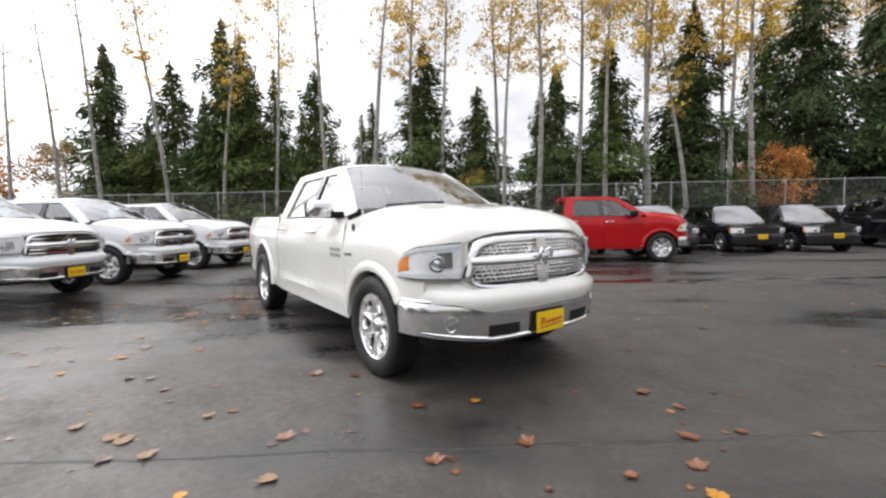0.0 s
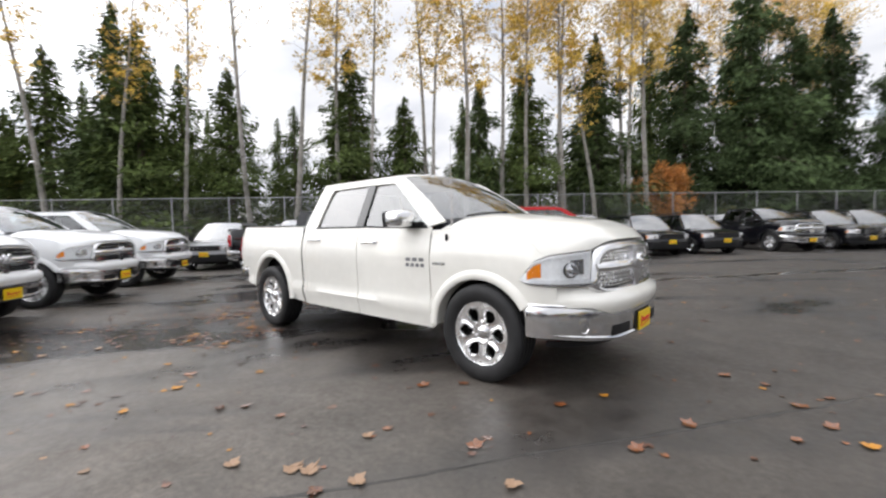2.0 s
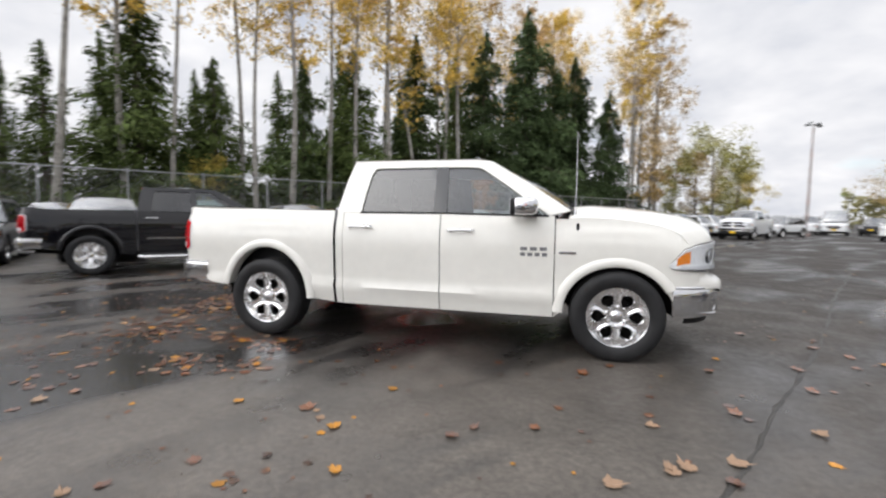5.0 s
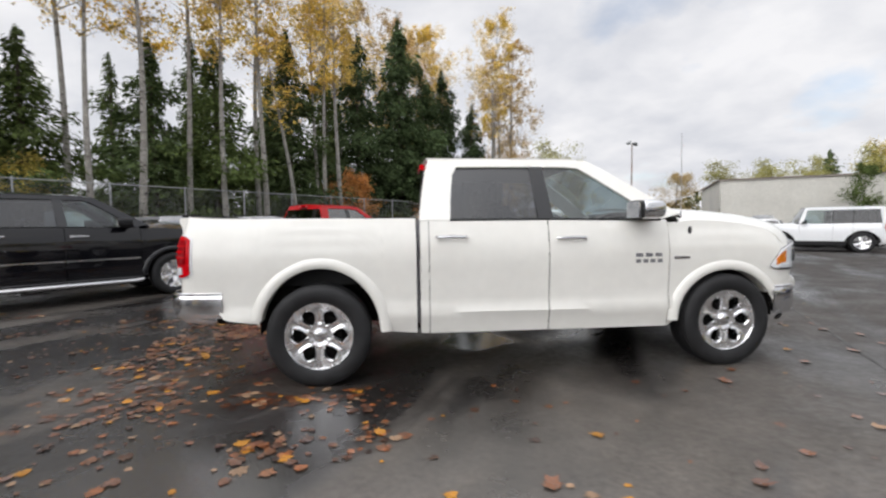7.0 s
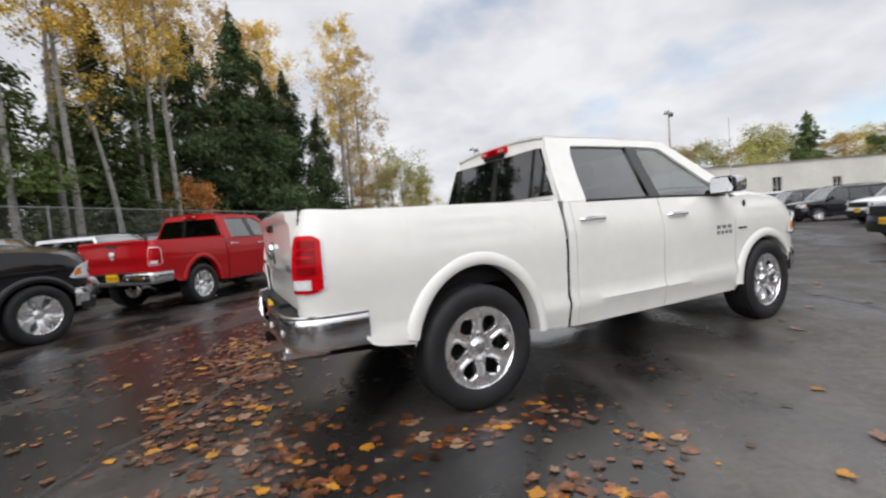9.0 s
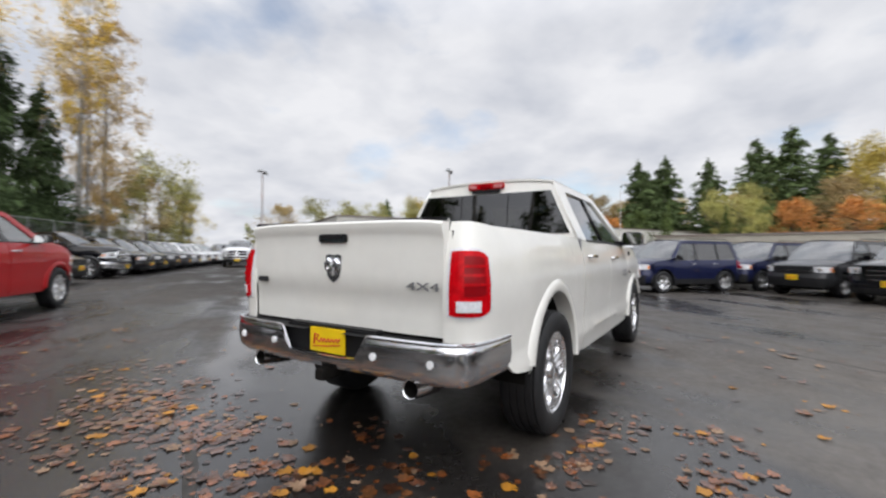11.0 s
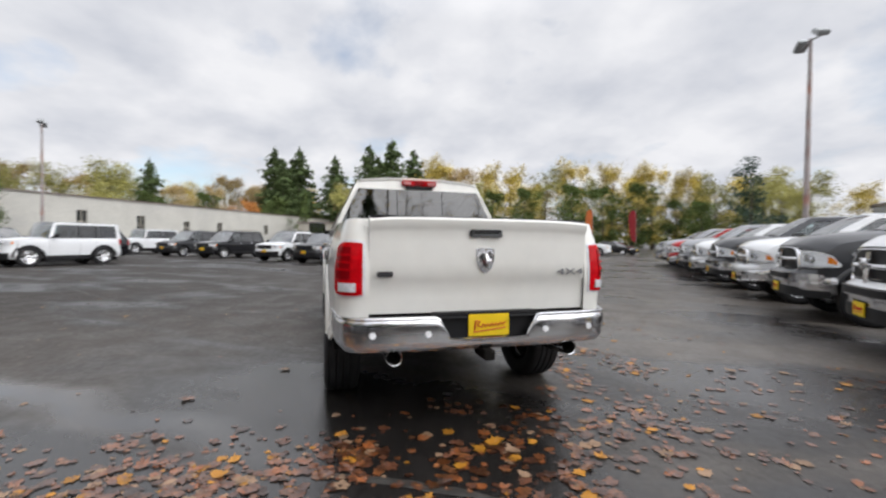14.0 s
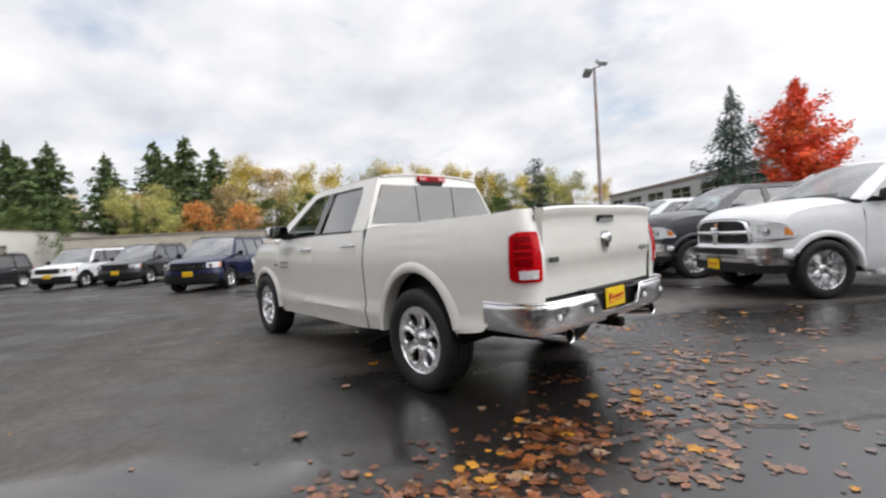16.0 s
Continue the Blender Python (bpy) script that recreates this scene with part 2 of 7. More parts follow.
def lathe(bm, profile, n=40, axis="y", c=(0, 0, 0)):
    """Profile [(radius, height)] turned round an axis through c."""
    rows = []
    for r, h in profile:
        row = []
        for k in range(n):
            a = 2 * math.pi * k / n
            s, t = r * math.cos(a), r * math.sin(a)
            q = {"y": (s, h, t), "z": (s, t, h), "x": (h, s, t)}[axis]
            row.append(Vector(q) + Vector(c))
        rows.append(row)
    sheet(bm, rows, close=True)
    return bm


def lerp_table(table, x):
    """Piecewise straight value at x of [(x, value)]."""
    if x <= table[0][0]:
        return table[0][1]
    for (a, p), (b, q) in zip(table, table[1:]):
        if x <= b:
            return p + (q - p) * (x - a) / (b - a)
    return table[-1][1]


def smooth_table(table, x):
    """As lerp_table, with eased bends."""
    if x <= table[0][0]:
        return table[0][1]
    for (a, p), (b, q) in zip(table, table[1:]):
        if x <= b:
            s = (x - a) / (b - a)
            return p + (q - p) * s * s * (3 - 2 * s)
    return table[-1][1]


def offset_path(path):
    """Outward normals (to the right of travel) of a plan path [(x, y)]."""
    out_ = []
    for i in range(len(path)):
        a, b = Vector(path[max(i - 1, 0)]), Vector(path[min(i + 1, len(path) - 1)])
        d = (b - a).normalized()
        out_.append(Vector((d.y, -d.x)))
    return out_


def skirt(bm, path, zb, zt, off, nz=10, flip=1, crown=0.0, bulge=0.0):
    """A wall swept along a plan path: zb, zt give its lower and upper edge at a point, off(z) pushes it outward; flip mirrors y;
    crown draws the upper quarter back in to the path, bulge rounds it outward in the middle."""
    rows = []
    for p, n in zip(path, offset_path(path)):
        lo, hi = zb(*p), zt(*p)
        row = []
        for k in range(nz + 1):
            z = lo + (hi - lo) * k / nz
            e = min(1.0, max(0.0, (k / nz - 0.70) / 0.30))
            q = Vector(p) + n * (off(z) * (1 - crown * e * e) + bulge * math.sin(math.pi * k / nz))
            row.append((q.x, q.y * flip, z))
        rows.append(row)
    sheet(bm, rows)
    return bm


def text_mesh(text, size, depth=0.0):
    """The built-in font as a mesh in the x-y plane, standing on its middle."""
    cu = bpy.data.curves.new("writing", "FONT")
    cu.body, cu.size, cu.extrude, cu.align_x, cu.align_y, cu.resolution_u = text, size, depth, "CENTER", "CENTER", 3
    ob = bpy.data.objects.new("writing", cu)
    scene.collection.objects.link(ob)
    bpy.context.view_layer.update()
    me = bpy.data.meshes.new_from_object(ob.evaluated_get(bpy.context.evaluated_depsgraph_get()))
    bpy.data.objects.remove(ob)
    bpy.data.curves.remove(cu)
    return me

# ---- vehicles: shared pieces ----
def wheel(parent, x, y, side, R=0.415, width=0.27, rim_r=0.27, spokes=6, rim_mat=None, split=False):
    """Tyre with a rim; side is +1 on the left, -1 on the right of the vehicle."""
    rim_mat = rim_mat or ALLOY
    w = width / 2
    bm = bmesh.new()
    prof = [(rim_r, -w * 0.80), (rim_r + 0.03, -w * 0.97), (R * 0.86, -w), (R * 0.955, -w * 0.93), (R * 0.985, -w * 0.80)]
    seg = 48 if split else 26
    n_groove = 4 if split else 1
    for g in range(n_groove):
        a = -w * 0.74 + g * (w * 1.48) / n_groove
        b = a + (w * 1.48) / n_groove
        prof += [(R, a + 0.006), (R, b - 0.010), (R - 0.010, b - 0.008), (R - 0.010, b + 0.004)]
    prof += [(R * 0.985, w * 0.80), (R * 0.955, w * 0.93), (R * 0.86, w), (rim_r + 0.03, w * 0.97), (rim_r, w * 0.80)]
    lathe(bm, prof, seg)
    tyre = part("wheel", bm, RUBBER, parent, "black all-terrain tyre", angle=60)
    tyre.location = (x, y, R - 0.005)
    # rim: barrel, lip, spokes and hub, facing outward along +y, turned for the other side
    bm = bmesh.new()
    lathe(bm, [(rim_r * 0.90, -w * 0.8), (rim_r * 0.92, w * 0.35), (rim_r * 0.97, w * 0.66), (rim_r * 1.0, w * 0.80), (rim_r * 1.035, w * 0.84),
               (rim_r * 1.03, w * 0.74)], seg)
    if split:
        lathe(bm, [(rim_r * 0.985, w * 0.76), (rim_r * 1.0, w * 0.81)], seg)
    barrel = part("rim", bm, rim_mat, tyre, "bright polished rim barrel")
    bm = bmesh.new()
    for k in range(spokes):
        a = 2 * math.pi * (k + 0.5) / spokes
        ca, sa = math.cos(a), math.sin(a)
        rows = []
        if split:
            # broad spokes that run together at the hub and at the outer ring, round windows between them
            for r, deg, h in ((0.15, 30, 0.46), (0.26, 30, 0.56), (0.34, 30, 0.60), (0.40, 25, 0.62), (0.46, 19, 0.635), (0.54, 15, 0.65), (0.62, 13.5, 0.67), (0.69, 14.5, 0.69),
                              (0.75, 18, 0.71), (0.80, 24, 0.725), (0.84, 30, 0.735), (0.91, 30, 0.75), (0.99, 30, 0.78)):
                cut = min(1.0, (30 - deg) / 10)
                row = []
                for f, dz in ((-1.0, -0.055 * cut), (-0.97, -0.012 * cut), (-0.80, 0), (-0.45, -0.003), (-0.22, -0.011 * (r > 0.34)), (0.22, -0.011 * (r > 0.34)), (0.45, -0.003), (0.80, 0), (0.97, -0.012 * cut), (1.0, -0.055 * cut)):
                    aa = a + radians(deg) * f
                    row.append((r * rim_r * math.cos(aa), h * w + dz, r * rim_r * math.sin(aa)))
                rows.append(row)
        sw = math.tan(math.pi / spokes)
        for r, wd, h, d in () if split else ((0.16, 0.75, 0.42, 0.10), (0.32, 0.62, 0.58, 0.14), (0.50, 0.52, 0.66, 0.15), (0.66, 0.45, 0.70, 0.14), (0.78, 0.58, 0.73, 0.12), (0.88, 0.80, 0.74, 0.11), (0.99, 1.0, 0.77, 0.10)):
            rr, half = r * rim_r, wd * sw * r * rim_r if r > 0.5 else wd * sw * max(r, 0.42) * rim_r
            hh = h * w
            row = []
            for s, dz in ((-1.0, -d * 2.2), (-1.0, -d * 0.5), (-0.62, 0), (0, -0.45 * d), (0.62, 0), (1.0, -d * 0.5), (1.0, -d * 2.2)):
                lx, lz = rr, s * half
                row.append((lx * ca - lz * sa, hh + dz * 0.35 * w * 2, lx * sa + lz * ca))
            rows.append(row)
        sheet(bm, rows)
        if split:
            part("spoke", bm, rim_mat, barrel, angle=30)
            bm = bmesh.new()
    if split:
        bm.free()
    else:
        lathe(bm, [(0.001, w * 0.70), (0.05, w * 0.66), (0.07, w * 0.3)], 14)
        lathe(bm, [(0.001, -0.01), (rim_r * 0.9, -0.05)], 14)
        part("spokes", bm, rim_mat, barrel, angle=30)
        if side < 0:
            tyre.rotation_euler = (0, 0, math.pi)
        return tyre
    bm = bmesh.new()
    lathe(bm, [(0.001, w * 0.74), (0.035, w * 0.73), (0.05, w * 0.66), (0.062, w * 0.5), (0.075, w * 0.2)], 24)
    part("hub_cap", bm, CHROME, barrel)
    bm = bmesh.new()
    lathe(bm, [(0.001, 0.0), (rim_r * 0.62, 0.0), (rim_r * 0.62, -0.03), (rim_r * 0.9, -0.05)], 32)
    part("brake_disc", bm, UNDER, barrel, "dark brake disc behind the spokes")
    if side < 0:
        tyre.rotation_euler = (0, 0, math.pi)
    return tyre


def number_plate(parent, x, y, z, face=1, tilt=0.0):
    """Yellow dealer plate with a red script shape, facing +x (face 1) or -x."""
    bm = bmesh.new()
    box(bm, -0.006, 0.006, -0.155, 0.155, -0.078, 0.078, 0.004)
    p = part("dealer_plate", bm, YELLOW, parent, "yellow dealer plate with red script")
    p.location = (x, y, z)
    bm = bmesh.new()
    pts = [(-0.11, -0.03), (-0.105, 0.035), (-0.07, 0.03), (-0.09, 0.0), (-0.06, -0.012), (-0.045, 0.012), (-0.03, -0.012), (-0.015, 0.012), (0.0, -0.01),
           (0.02, 0.015), (0.03, -0.008), (0.05, 0.015), (0.065, -0.005), (0.085, 0.02), (0.10, 0.0), (0.12, 0.022)]
    tube(bm, [(0.009, a, b) for a, b in pts], 0.0055, 5)
    tube(bm, [(0.009, -0.12, -0.045), (0.009, 0.0, -0.034), (0.009, 0.12, -0.018)], 0.004, 5)
    part("plate_script", bm, PLATERED, p)
    p.rotation_euler = (0, 0, 0 if face > 0 else math.pi)
    return p


def arch_z(x, ax, half, zc, h):
    s = (x - ax) / half
    return zc + h * math.sqrt(max(0.0, 1 - s * s)) if abs(s) < 1 else None


def stations(x0, x1, arches, step=0.09, arc=24):
    """x values from x0 down to x1, dense over wheel arches [(ax, half)]."""
    xs = {round(x0, 4), round(x1, 4)}
    n = max(1, int(abs(x0 - x1) / step))
    for k in range(n + 1):
        xs.add(round(x0 + (x1 - x0) * k / n, 4))
    for ax, half in arches:
        for k in range(arc + 1):
            x = ax - half * math.cos(math.pi * k / arc)
            if min(x0, x1) < x < max(x0, x1):
                xs.add(round(x, 4))
    xs = sorted(xs, reverse=True)
    keep = [xs[0]]
    for x in xs[1:]:
        if keep[-1] - x > 0.004:
            keep.append(x)
    if keep[-1] != xs[-1]:
        keep[-1] = xs[-1]
    return keep


def flare(parent, ax, half, zc, h, y, side, mat, wide=0.10, out_=0.035, a0=0.0, a1=math.pi, n=28):
    """The raised lip round a wheel arch."""
    bm = bmesh.new()
    rows = []
    for k in range(n + 1):
        a = a0 + (a1 - a0) * k / n
        c, s = math.cos(a), math.sin(a)
        rows.append([(ax + (half + e) * c, side * (y + o), zc + (h + e * 1.05) * s) for e, o in
                     ((-0.012, -0.09), (-0.012, out_ - 0.012), (0.004, out_), (wide * 0.45, out_ - 0.003), (wide * 0.72, out_ - 0.010), (wide * 0.9, out_ - 0.020), (wide, 0.004))])
    sheet(bm, rows)
    return part("wheel_arch_flare", bm, mat, parent, angle=45)


def arch_liner(parent, ax, half, zc, h, y, side):
    """The dark tub behind a wheel arch."""
    bm = bmesh.new()
    rows = []
    for k in range(17):
        a = math.pi * (k / 16)
        rows.append([(ax + half * math.cos(a), side * yy, zc + h * math.sin(a)) for yy in (y - 0.02, y - 0.42)])
    vs = sheet(bm, rows)
    bm.faces.new([r[1] for r in vs])
    return part("wheel_well", bm, UNDER, parent, "black inner wheel well")


AXF, AXR = 1.785, -1.785
ARCH_F, ARCH_R = (AXF - 0.01, 0.485, 0.43, 0.45), (AXR + 0.02, 0.485, 0.43, 0.54)
NOSE_W = 0.957


def nose_x(y):
    return 2.22 + 0.535 * math.sqrt(max(0.0, 1 - abs(min(1.0, abs(y) / NOSE_W)) ** 3))


def nose_path(y0, y1, n=24, grow=0.0):
    """Plan path round the nose from y0 to y1 (right to left)."""
    a0, a1 = math.asin(max(-1, y0 / NOSE_W)), math.asin(min(1, y1 / NOSE_W))
    return [(nose_x(NOSE_W * math.sin(a)) + grow, NOSE_W * math.sin(a)) for a in (a0 + (a1 - a0) * k / n for k in range(n + 1))]


SIDE = [(0.34, 0.0), (0.40, 0.012), (0.50, 0.030), (0.555, 0.052), (0.60, 0.050), (0.625, 0.030), (0.80, 0.037), (0.98, 0.046), (1.06, 0.045), (1.16, 0.032), (1.25, 0.012), (1.32, -0.012), (1.37, -0.03)]
HOODZ = [(0.0, 1.412), (0.12, 1.424), (0.35, 1.417), (0.6, 1.392), (0.80, 1.353), (0.90, 1.318), (0.96, 1.282), (1.0, 1.238)]


BRIM = [(0.0, 1.186), (0.26, 1.183), (0.44, 1.172), (0.54, 1.152), (0.60, 1.126), (0.66, 1.116), (0.80, 1.106), (0.88, 1.092), (0.93, 1.062)]


def side_off(z):
    return smooth_table(SIDE, z)


def hood_drop(y):
    return 0.125 * (max(0.0, abs(y) - 0.36) / 0.57) ** 2.3


def hood_x0(y):
    return 1.46 - 0.12 * (y / 0.93) ** 2


def inward(y):
    """1 over the middle of the nose, 0 at its corners."""
    return min(1.0, max(0.0, (0.95 - abs(y)) / 0.20))


def hood_x1(y):
    return nose_x(y) - 0.05 - (0.022 + 0.038 * min(1.0, max(0.0, (0.69 - abs(y)) / 0.08))) * inward(y)


def fender_top(x, y=0):
    q = (x - hood_x0(0.93)) / (hood_x1(0.93) - hood_x0(0.93))
    return lerp_table(HOODZ, min(1.0, max(0.0, q))) - hood_drop(0.93) + 0.004


def glass_y(z):
    return 0.915 - 0.48 * (z - 1.33)


def bend(pts, n=5):
    """A smooth curve through flat points."""
    pts = [Vector(p) for p in pts]
    out_ = []
    for i in range(len(pts) - 1):
        p0, p1, p2, p3 = pts[max(i - 1, 0)], pts[i], pts[i + 1], pts[min(i + 2, len(pts) - 1)]
        for k in range(n):
            t = k / n
            out_.append(0.5 * (2 * p1 + (p2 - p0) * t + (2 * p0 - 5 * p1 + 4 * p2 - p3) * t * t + (3 * p1 - p0 - 3 * p2 + p3) * t ** 3))
    return [tuple(p) for p in out_ + [pts[-1]]]


def ribbon(bm, a, b, n=1):
    """Quads between two point rows of equal length."""
    rows = [[Vector(p).lerp(Vector(q), k / n) for p, q in zip(a, b)] for k in range(n + 1)]
    sheet(bm, rows)
    return bm


def pickup(label, body, grille="mesh", group="", writing=True, privacy=None, rim=None, flare_mat=None, steps=False, lowered=False, m=None):
    T = thing("pickup_truck", label, "pickup truck", group, m)
    privacy = privacy or PRIVACY
    arc = 24 if writing else 12
    arches = ((ARCH_F[0], ARCH_F[1]), (ARCH_R[0], ARCH_R[1]))

    def sill(x, y=0):
        for arch in (ARCH_F, ARCH_R):
            z = arch_z(x, *arch)
            if z is not None:
                return z
        return lerp_table([(-2.86, 0.77), (-2.62, 0.76), (-2.555, 0.62), (-2.50, 0.56), (-2.27, 0.53), (-1.27, 0.43), (-0.9, 0.395), (1.28, 0.375), (2.2, 0.60), (2.3, 0.64)], x)

    for side, hand in ((1, "left"), (-1, "right")):
        def panel(name, x0, x1, zt, path=None, label_="", crown=0.0):
            bm = bmesh.new()
            p = path or [(x, 0.93) for x in stations(x0, x1, arches, arc=arc)]
            skirt(bm, p, sill, zt, side_off, 16 if writing else 7, side, crown)
            return part(name, bm, body, T, label_, thick=0.012)
        front = [(x, y - 0.027) for x, y in nose_path(0.90, 0.9568, 14)] + [(x, 0.93) for x in stations(2.205, 1.226, arches, arc=arc)]
        panel("front_fender", 0, 0, fender_top, front, crown=1.0)
        fd = panel("front_door", 1.216, 0.138, lambda x, y: 1.335 - 0.018 * (x - 0.13))
        rd = panel("rear_door", 0.128, -0.885, lambda x, y: 1.338)
        panel("cab_corner", -0.891, -0.962, lambda x, y: 1.338)
        bed = [(x, 0.93) for x in stations(-0.994, -2.66, arches, 0.05 if writing else 0.2, arc)] + [(-2.71, 0.928), (-2.76, 0.918), (-2.800, 0.897), (-2.822, 0.866), (-2.833, 0.83), (-2.833, 0.774)]
        panel("bed_side", 0, 0, lambda x, y: 1.348 + 0.012 * max(0, (-x - 1.0) / 1.8) + 0.014 * min(1, max(0, (-x - 2.6) / 0.2)), bed)
        # grey strip added in the cab-to-bed gap to stand for its shade
        bm = bmesh.new()
        box(bm, -0.985, -0.966, side * 0.915 - 0.03, side * 0.915 + 0.03, 0.48, 1.34, 0.004)
        part("cab_gap_seal", bm, BADGE, T, "grey strip standing for shade in the gap between cab and bed")
        # handles and the dark pockets behind them
        for door, hx, hz in ((rd, -0.70, 1.192), (fd, 0.335, 1.172)):
            bm = bmesh.new()
            tube(bm, [(hx - 0.125, side * 0.968, hz), (hx - 0.11, side * 0.992, hz), (hx, side * 0.998, hz + 0.004), (hx + 0.11, side * 0.992, hz), (hx + 0.125, side * 0.968, hz)], 0.014, 8)
            part("door_handle", bm, CHROME if body is not BLACK else CHROME, door, "chrome door handle")
        # glass and frames of the cab side
        def g(x, z, inset=0.0):
            return (x, side * (glass_y(z) - inset), z)
        lo = [(-0.62, 1.795), (-0.2, 1.80), (0.2, 1.80), (0.44, 1.793), (0.53, 1.765), (0.78, 1.595), (1.0, 1.435), (1.17, 1.318)]
        hi = [(-0.865, 1.862), (-0.3, 1.872), (0.2, 1.872), (0.51, 1.862), (0.62, 1.842), (0.90, 1.668), (1.15, 1.503), (1.36, 1.365)]
        lo, hi = bend(lo), bend(hi)
        bm = bmesh.new()
        ribbon(bm, [g(*p) for p in lo], [g(*p) for p in hi], 3)
        c_in = [(-0.705, 1.33), (-0.69, 1.52), (-0.66, 1.72), (-0.62, 1.795)]
        c_out = [(-0.965, 1.33), (-0.94, 1.52), (-0.905, 1.72), (-0.865, 1.862)]
        ribbon(bm, [g(*p) for p in c_in], [g(*p) for p in c_out], 3)
        part("cab_side_frame", bm, body, T, thick=0.02)
        bm = bmesh.new()
        ribbon(bm, [g(0.055, 1.32, 0.004), g(0.04, 1.802, 0.004)], [g(0.19, 1.32, 0.004), g(0.165, 1.802, 0.004)])
        part("door_pillar", bm, GLOSSBLACK, T, "gloss black door pillar", thick=0.02)
        bm = bmesh.new()
        rear = [(-0.71, 1.33), (0.06, 1.33), (0.045, 1.815), (-0.62, 1.815), (-0.68, 1.72)]
        bm.faces.new([bm.verts.new(g(*p, 0.012)) for p in rear])
        q = part("rear_door_window", bm, privacy, rd, "dark tinted rear door window")
        q.visible_shadow = False
        bm = bmesh.new()
        front = [(0.185, 1.32), (1.17, 1.31), (1.02, 1.435), (0.80, 1.60), (0.55, 1.775), (0.45, 1.815), (0.165, 1.815)]
        bm.faces.new([bm.verts.new(g(*p, 0.012)) for p in front])
        if lowered and side > 0:
            bm.free()
        else:
            q = part("front_door_window", bm, TINT, fd, "lightly tinted front door window")
            q.visible_shadow = False
        bm = bmesh.new()
        tube(bm, [g(-0.71, 1.333, -0.006), g(0.2, 1.333, -0.006), g(1.16, 1.316, -0.006)], 0.011, 6)
        part("window_seal", bm, BLACKPLASTIC, T)
        # arches, wheels
        for arch, ax in ((ARCH_F, AXF), (ARCH_R, AXR)):
            flare(T, *arch, 0.965, side, flare_mat or body, wide=0.076, a0=0.52 if arch is ARCH_F else 0.0, a1=math.pi if arch is ARCH_F else math.pi - 0.22, n=28 if writing else 16)
            arch_liner(T, *arch, 0.955, side)
            wheel(T, ax, side * 0.865, side, rim_mat=rim, split=writing)
        # mirror
        bm = bmesh.new()
        pebble(bm, (0.945, side * 1.085, 1.402), (0.118, 0.115, 0.080), 0.5)
        mir = part("door_mirror", bm, CHROME if grille == "mesh" and body is WHITE else BLACKPLASTIC, T, "chrome-capped door mirror" if body is WHITE else "black door mirror")
        bm = bmesh.new()
        pebble(bm, (0.842, side * 1.085, 1.400), (0.026, 0.112, 0.078), 0.45)
        part("mirror_shell", bm, BLACKPLASTIC, mir, "black mirror shell")
        bm = bmesh.new()
        box(bm, 0.811, 0.818, side * 1.085 - 0.098, side * 1.085 + 0.098, 1.334, 1.466, 0.003)
        part("mirror_glass", bm, MIRROR, mir, "silvered mirror glass")
        bm = bmesh.new()
        box(bm, 0.93, 1.07, 0.86, 1.0, 1.322, 1.372, 0.012)
        if side < 0:
            bmesh.ops.scale(bm, vec=(1, -1, 1), verts=bm.verts)
        part("mirror_arm", bm, BLACKPLASTIC, mir)
        # tail lamp wrapped round the bed corner
        corner = [(-2.742, 0.9225), (-2.762, 0.9175), (-2.785, 0.905), (-2.812, 0.888), (-2.826, 0.864), (-2.832, 0.842), (-2.834, 0.812)]

        def lamp_patch(z0, z1, grow, mat, name, parent_, label_="", path_=corner, thick=0.012):
            b = bmesh.new()
            cut = lambda x: 0.030 if x > -2.75 else (0.010 if x > -2.77 else (0.006 if x < -2.8335 else 0.0))
            skirt(b, path_, lambda x, y: z0 + min(cut(x), (z1 - z0) * 0.2), lambda x, y: z1 - min(cut(x), (z1 - z0) * 0.2), lambda z: side_off(z) + grow, 6, side)
            return part(name, b, mat, parent_, label_, thick=thick)
        bezel = [(-2.728, 0.925)] + corner + [(-2.834, 0.800)]
        lamp_patch(0.893, 1.240, 0.004, LAMPWHITE, "lamp_bezel", T, "pale tail lamp surround", path_=bezel)
        rear_lamp = lamp_patch(0.905, 1.226, 0.010, LAMPRED, "tail_lamp", T, "red tail lamp with a clear reversing light")
        lamp_patch(1.005, 1.20, 0.018, LAMPDARK, "inner_lens", rear_lamp, path_=corner[1:5], thick=0.006)
        for z in (1.055, 1.10, 1.145):
            lamp_patch(z, z + 0.014, 0.0225, LAMPRED, "lens_rib", rear_lamp, path_=corner[1:5], thick=0.006)
        lamp_patch(0.928, 0.982, 0.018, LAMPWHITE, "reversing_lens", rear_lamp, path_=corner[2:6])
        # head lamp
        hp = [(x - 0.045 * inward(y), y) for x, y in nose_path(0.690, 0.9562, 18)] + [(2.222, 0.957), (2.21, 0.957), (2.19, 0.957)]

        def top(x, y):
            return lerp_table([(2.19, 0.905), (2.21, 0.925), (2.235, 0.955), (2.30, 1.035), (2.40, 1.078), (2.60, 1.108)], x)

        def bot(x, y):
            return lerp_table([(2.19, 0.888), (2.23, 0.868), (2.40, 0.858), (2.60, 0.855)], x)

        def head_patch(path_, t0, t1, grow, mat, name, parent_, label_="", thick=0.0):
            b = bmesh.new()
            skirt(b, path_, lambda x, y: bot(x, y) + (top(x, y) - bot(x, y)) * t0, lambda x, y: bot(x, y) + (top(x, y) - bot(x, y)) * t1, lambda z: grow + 0.020, 4, side)
            return part(name, b, mat, parent_, label_, thick=thick)
        lamp = head_patch(hp, -0.05, 1.05, 0.010, SATIN, "head_lamp", T, "clear head lamp with an amber corner", 0.006)
        head_patch(hp, 0.04, 0.96, 0.015, HOUSING, "reflector", lamp)
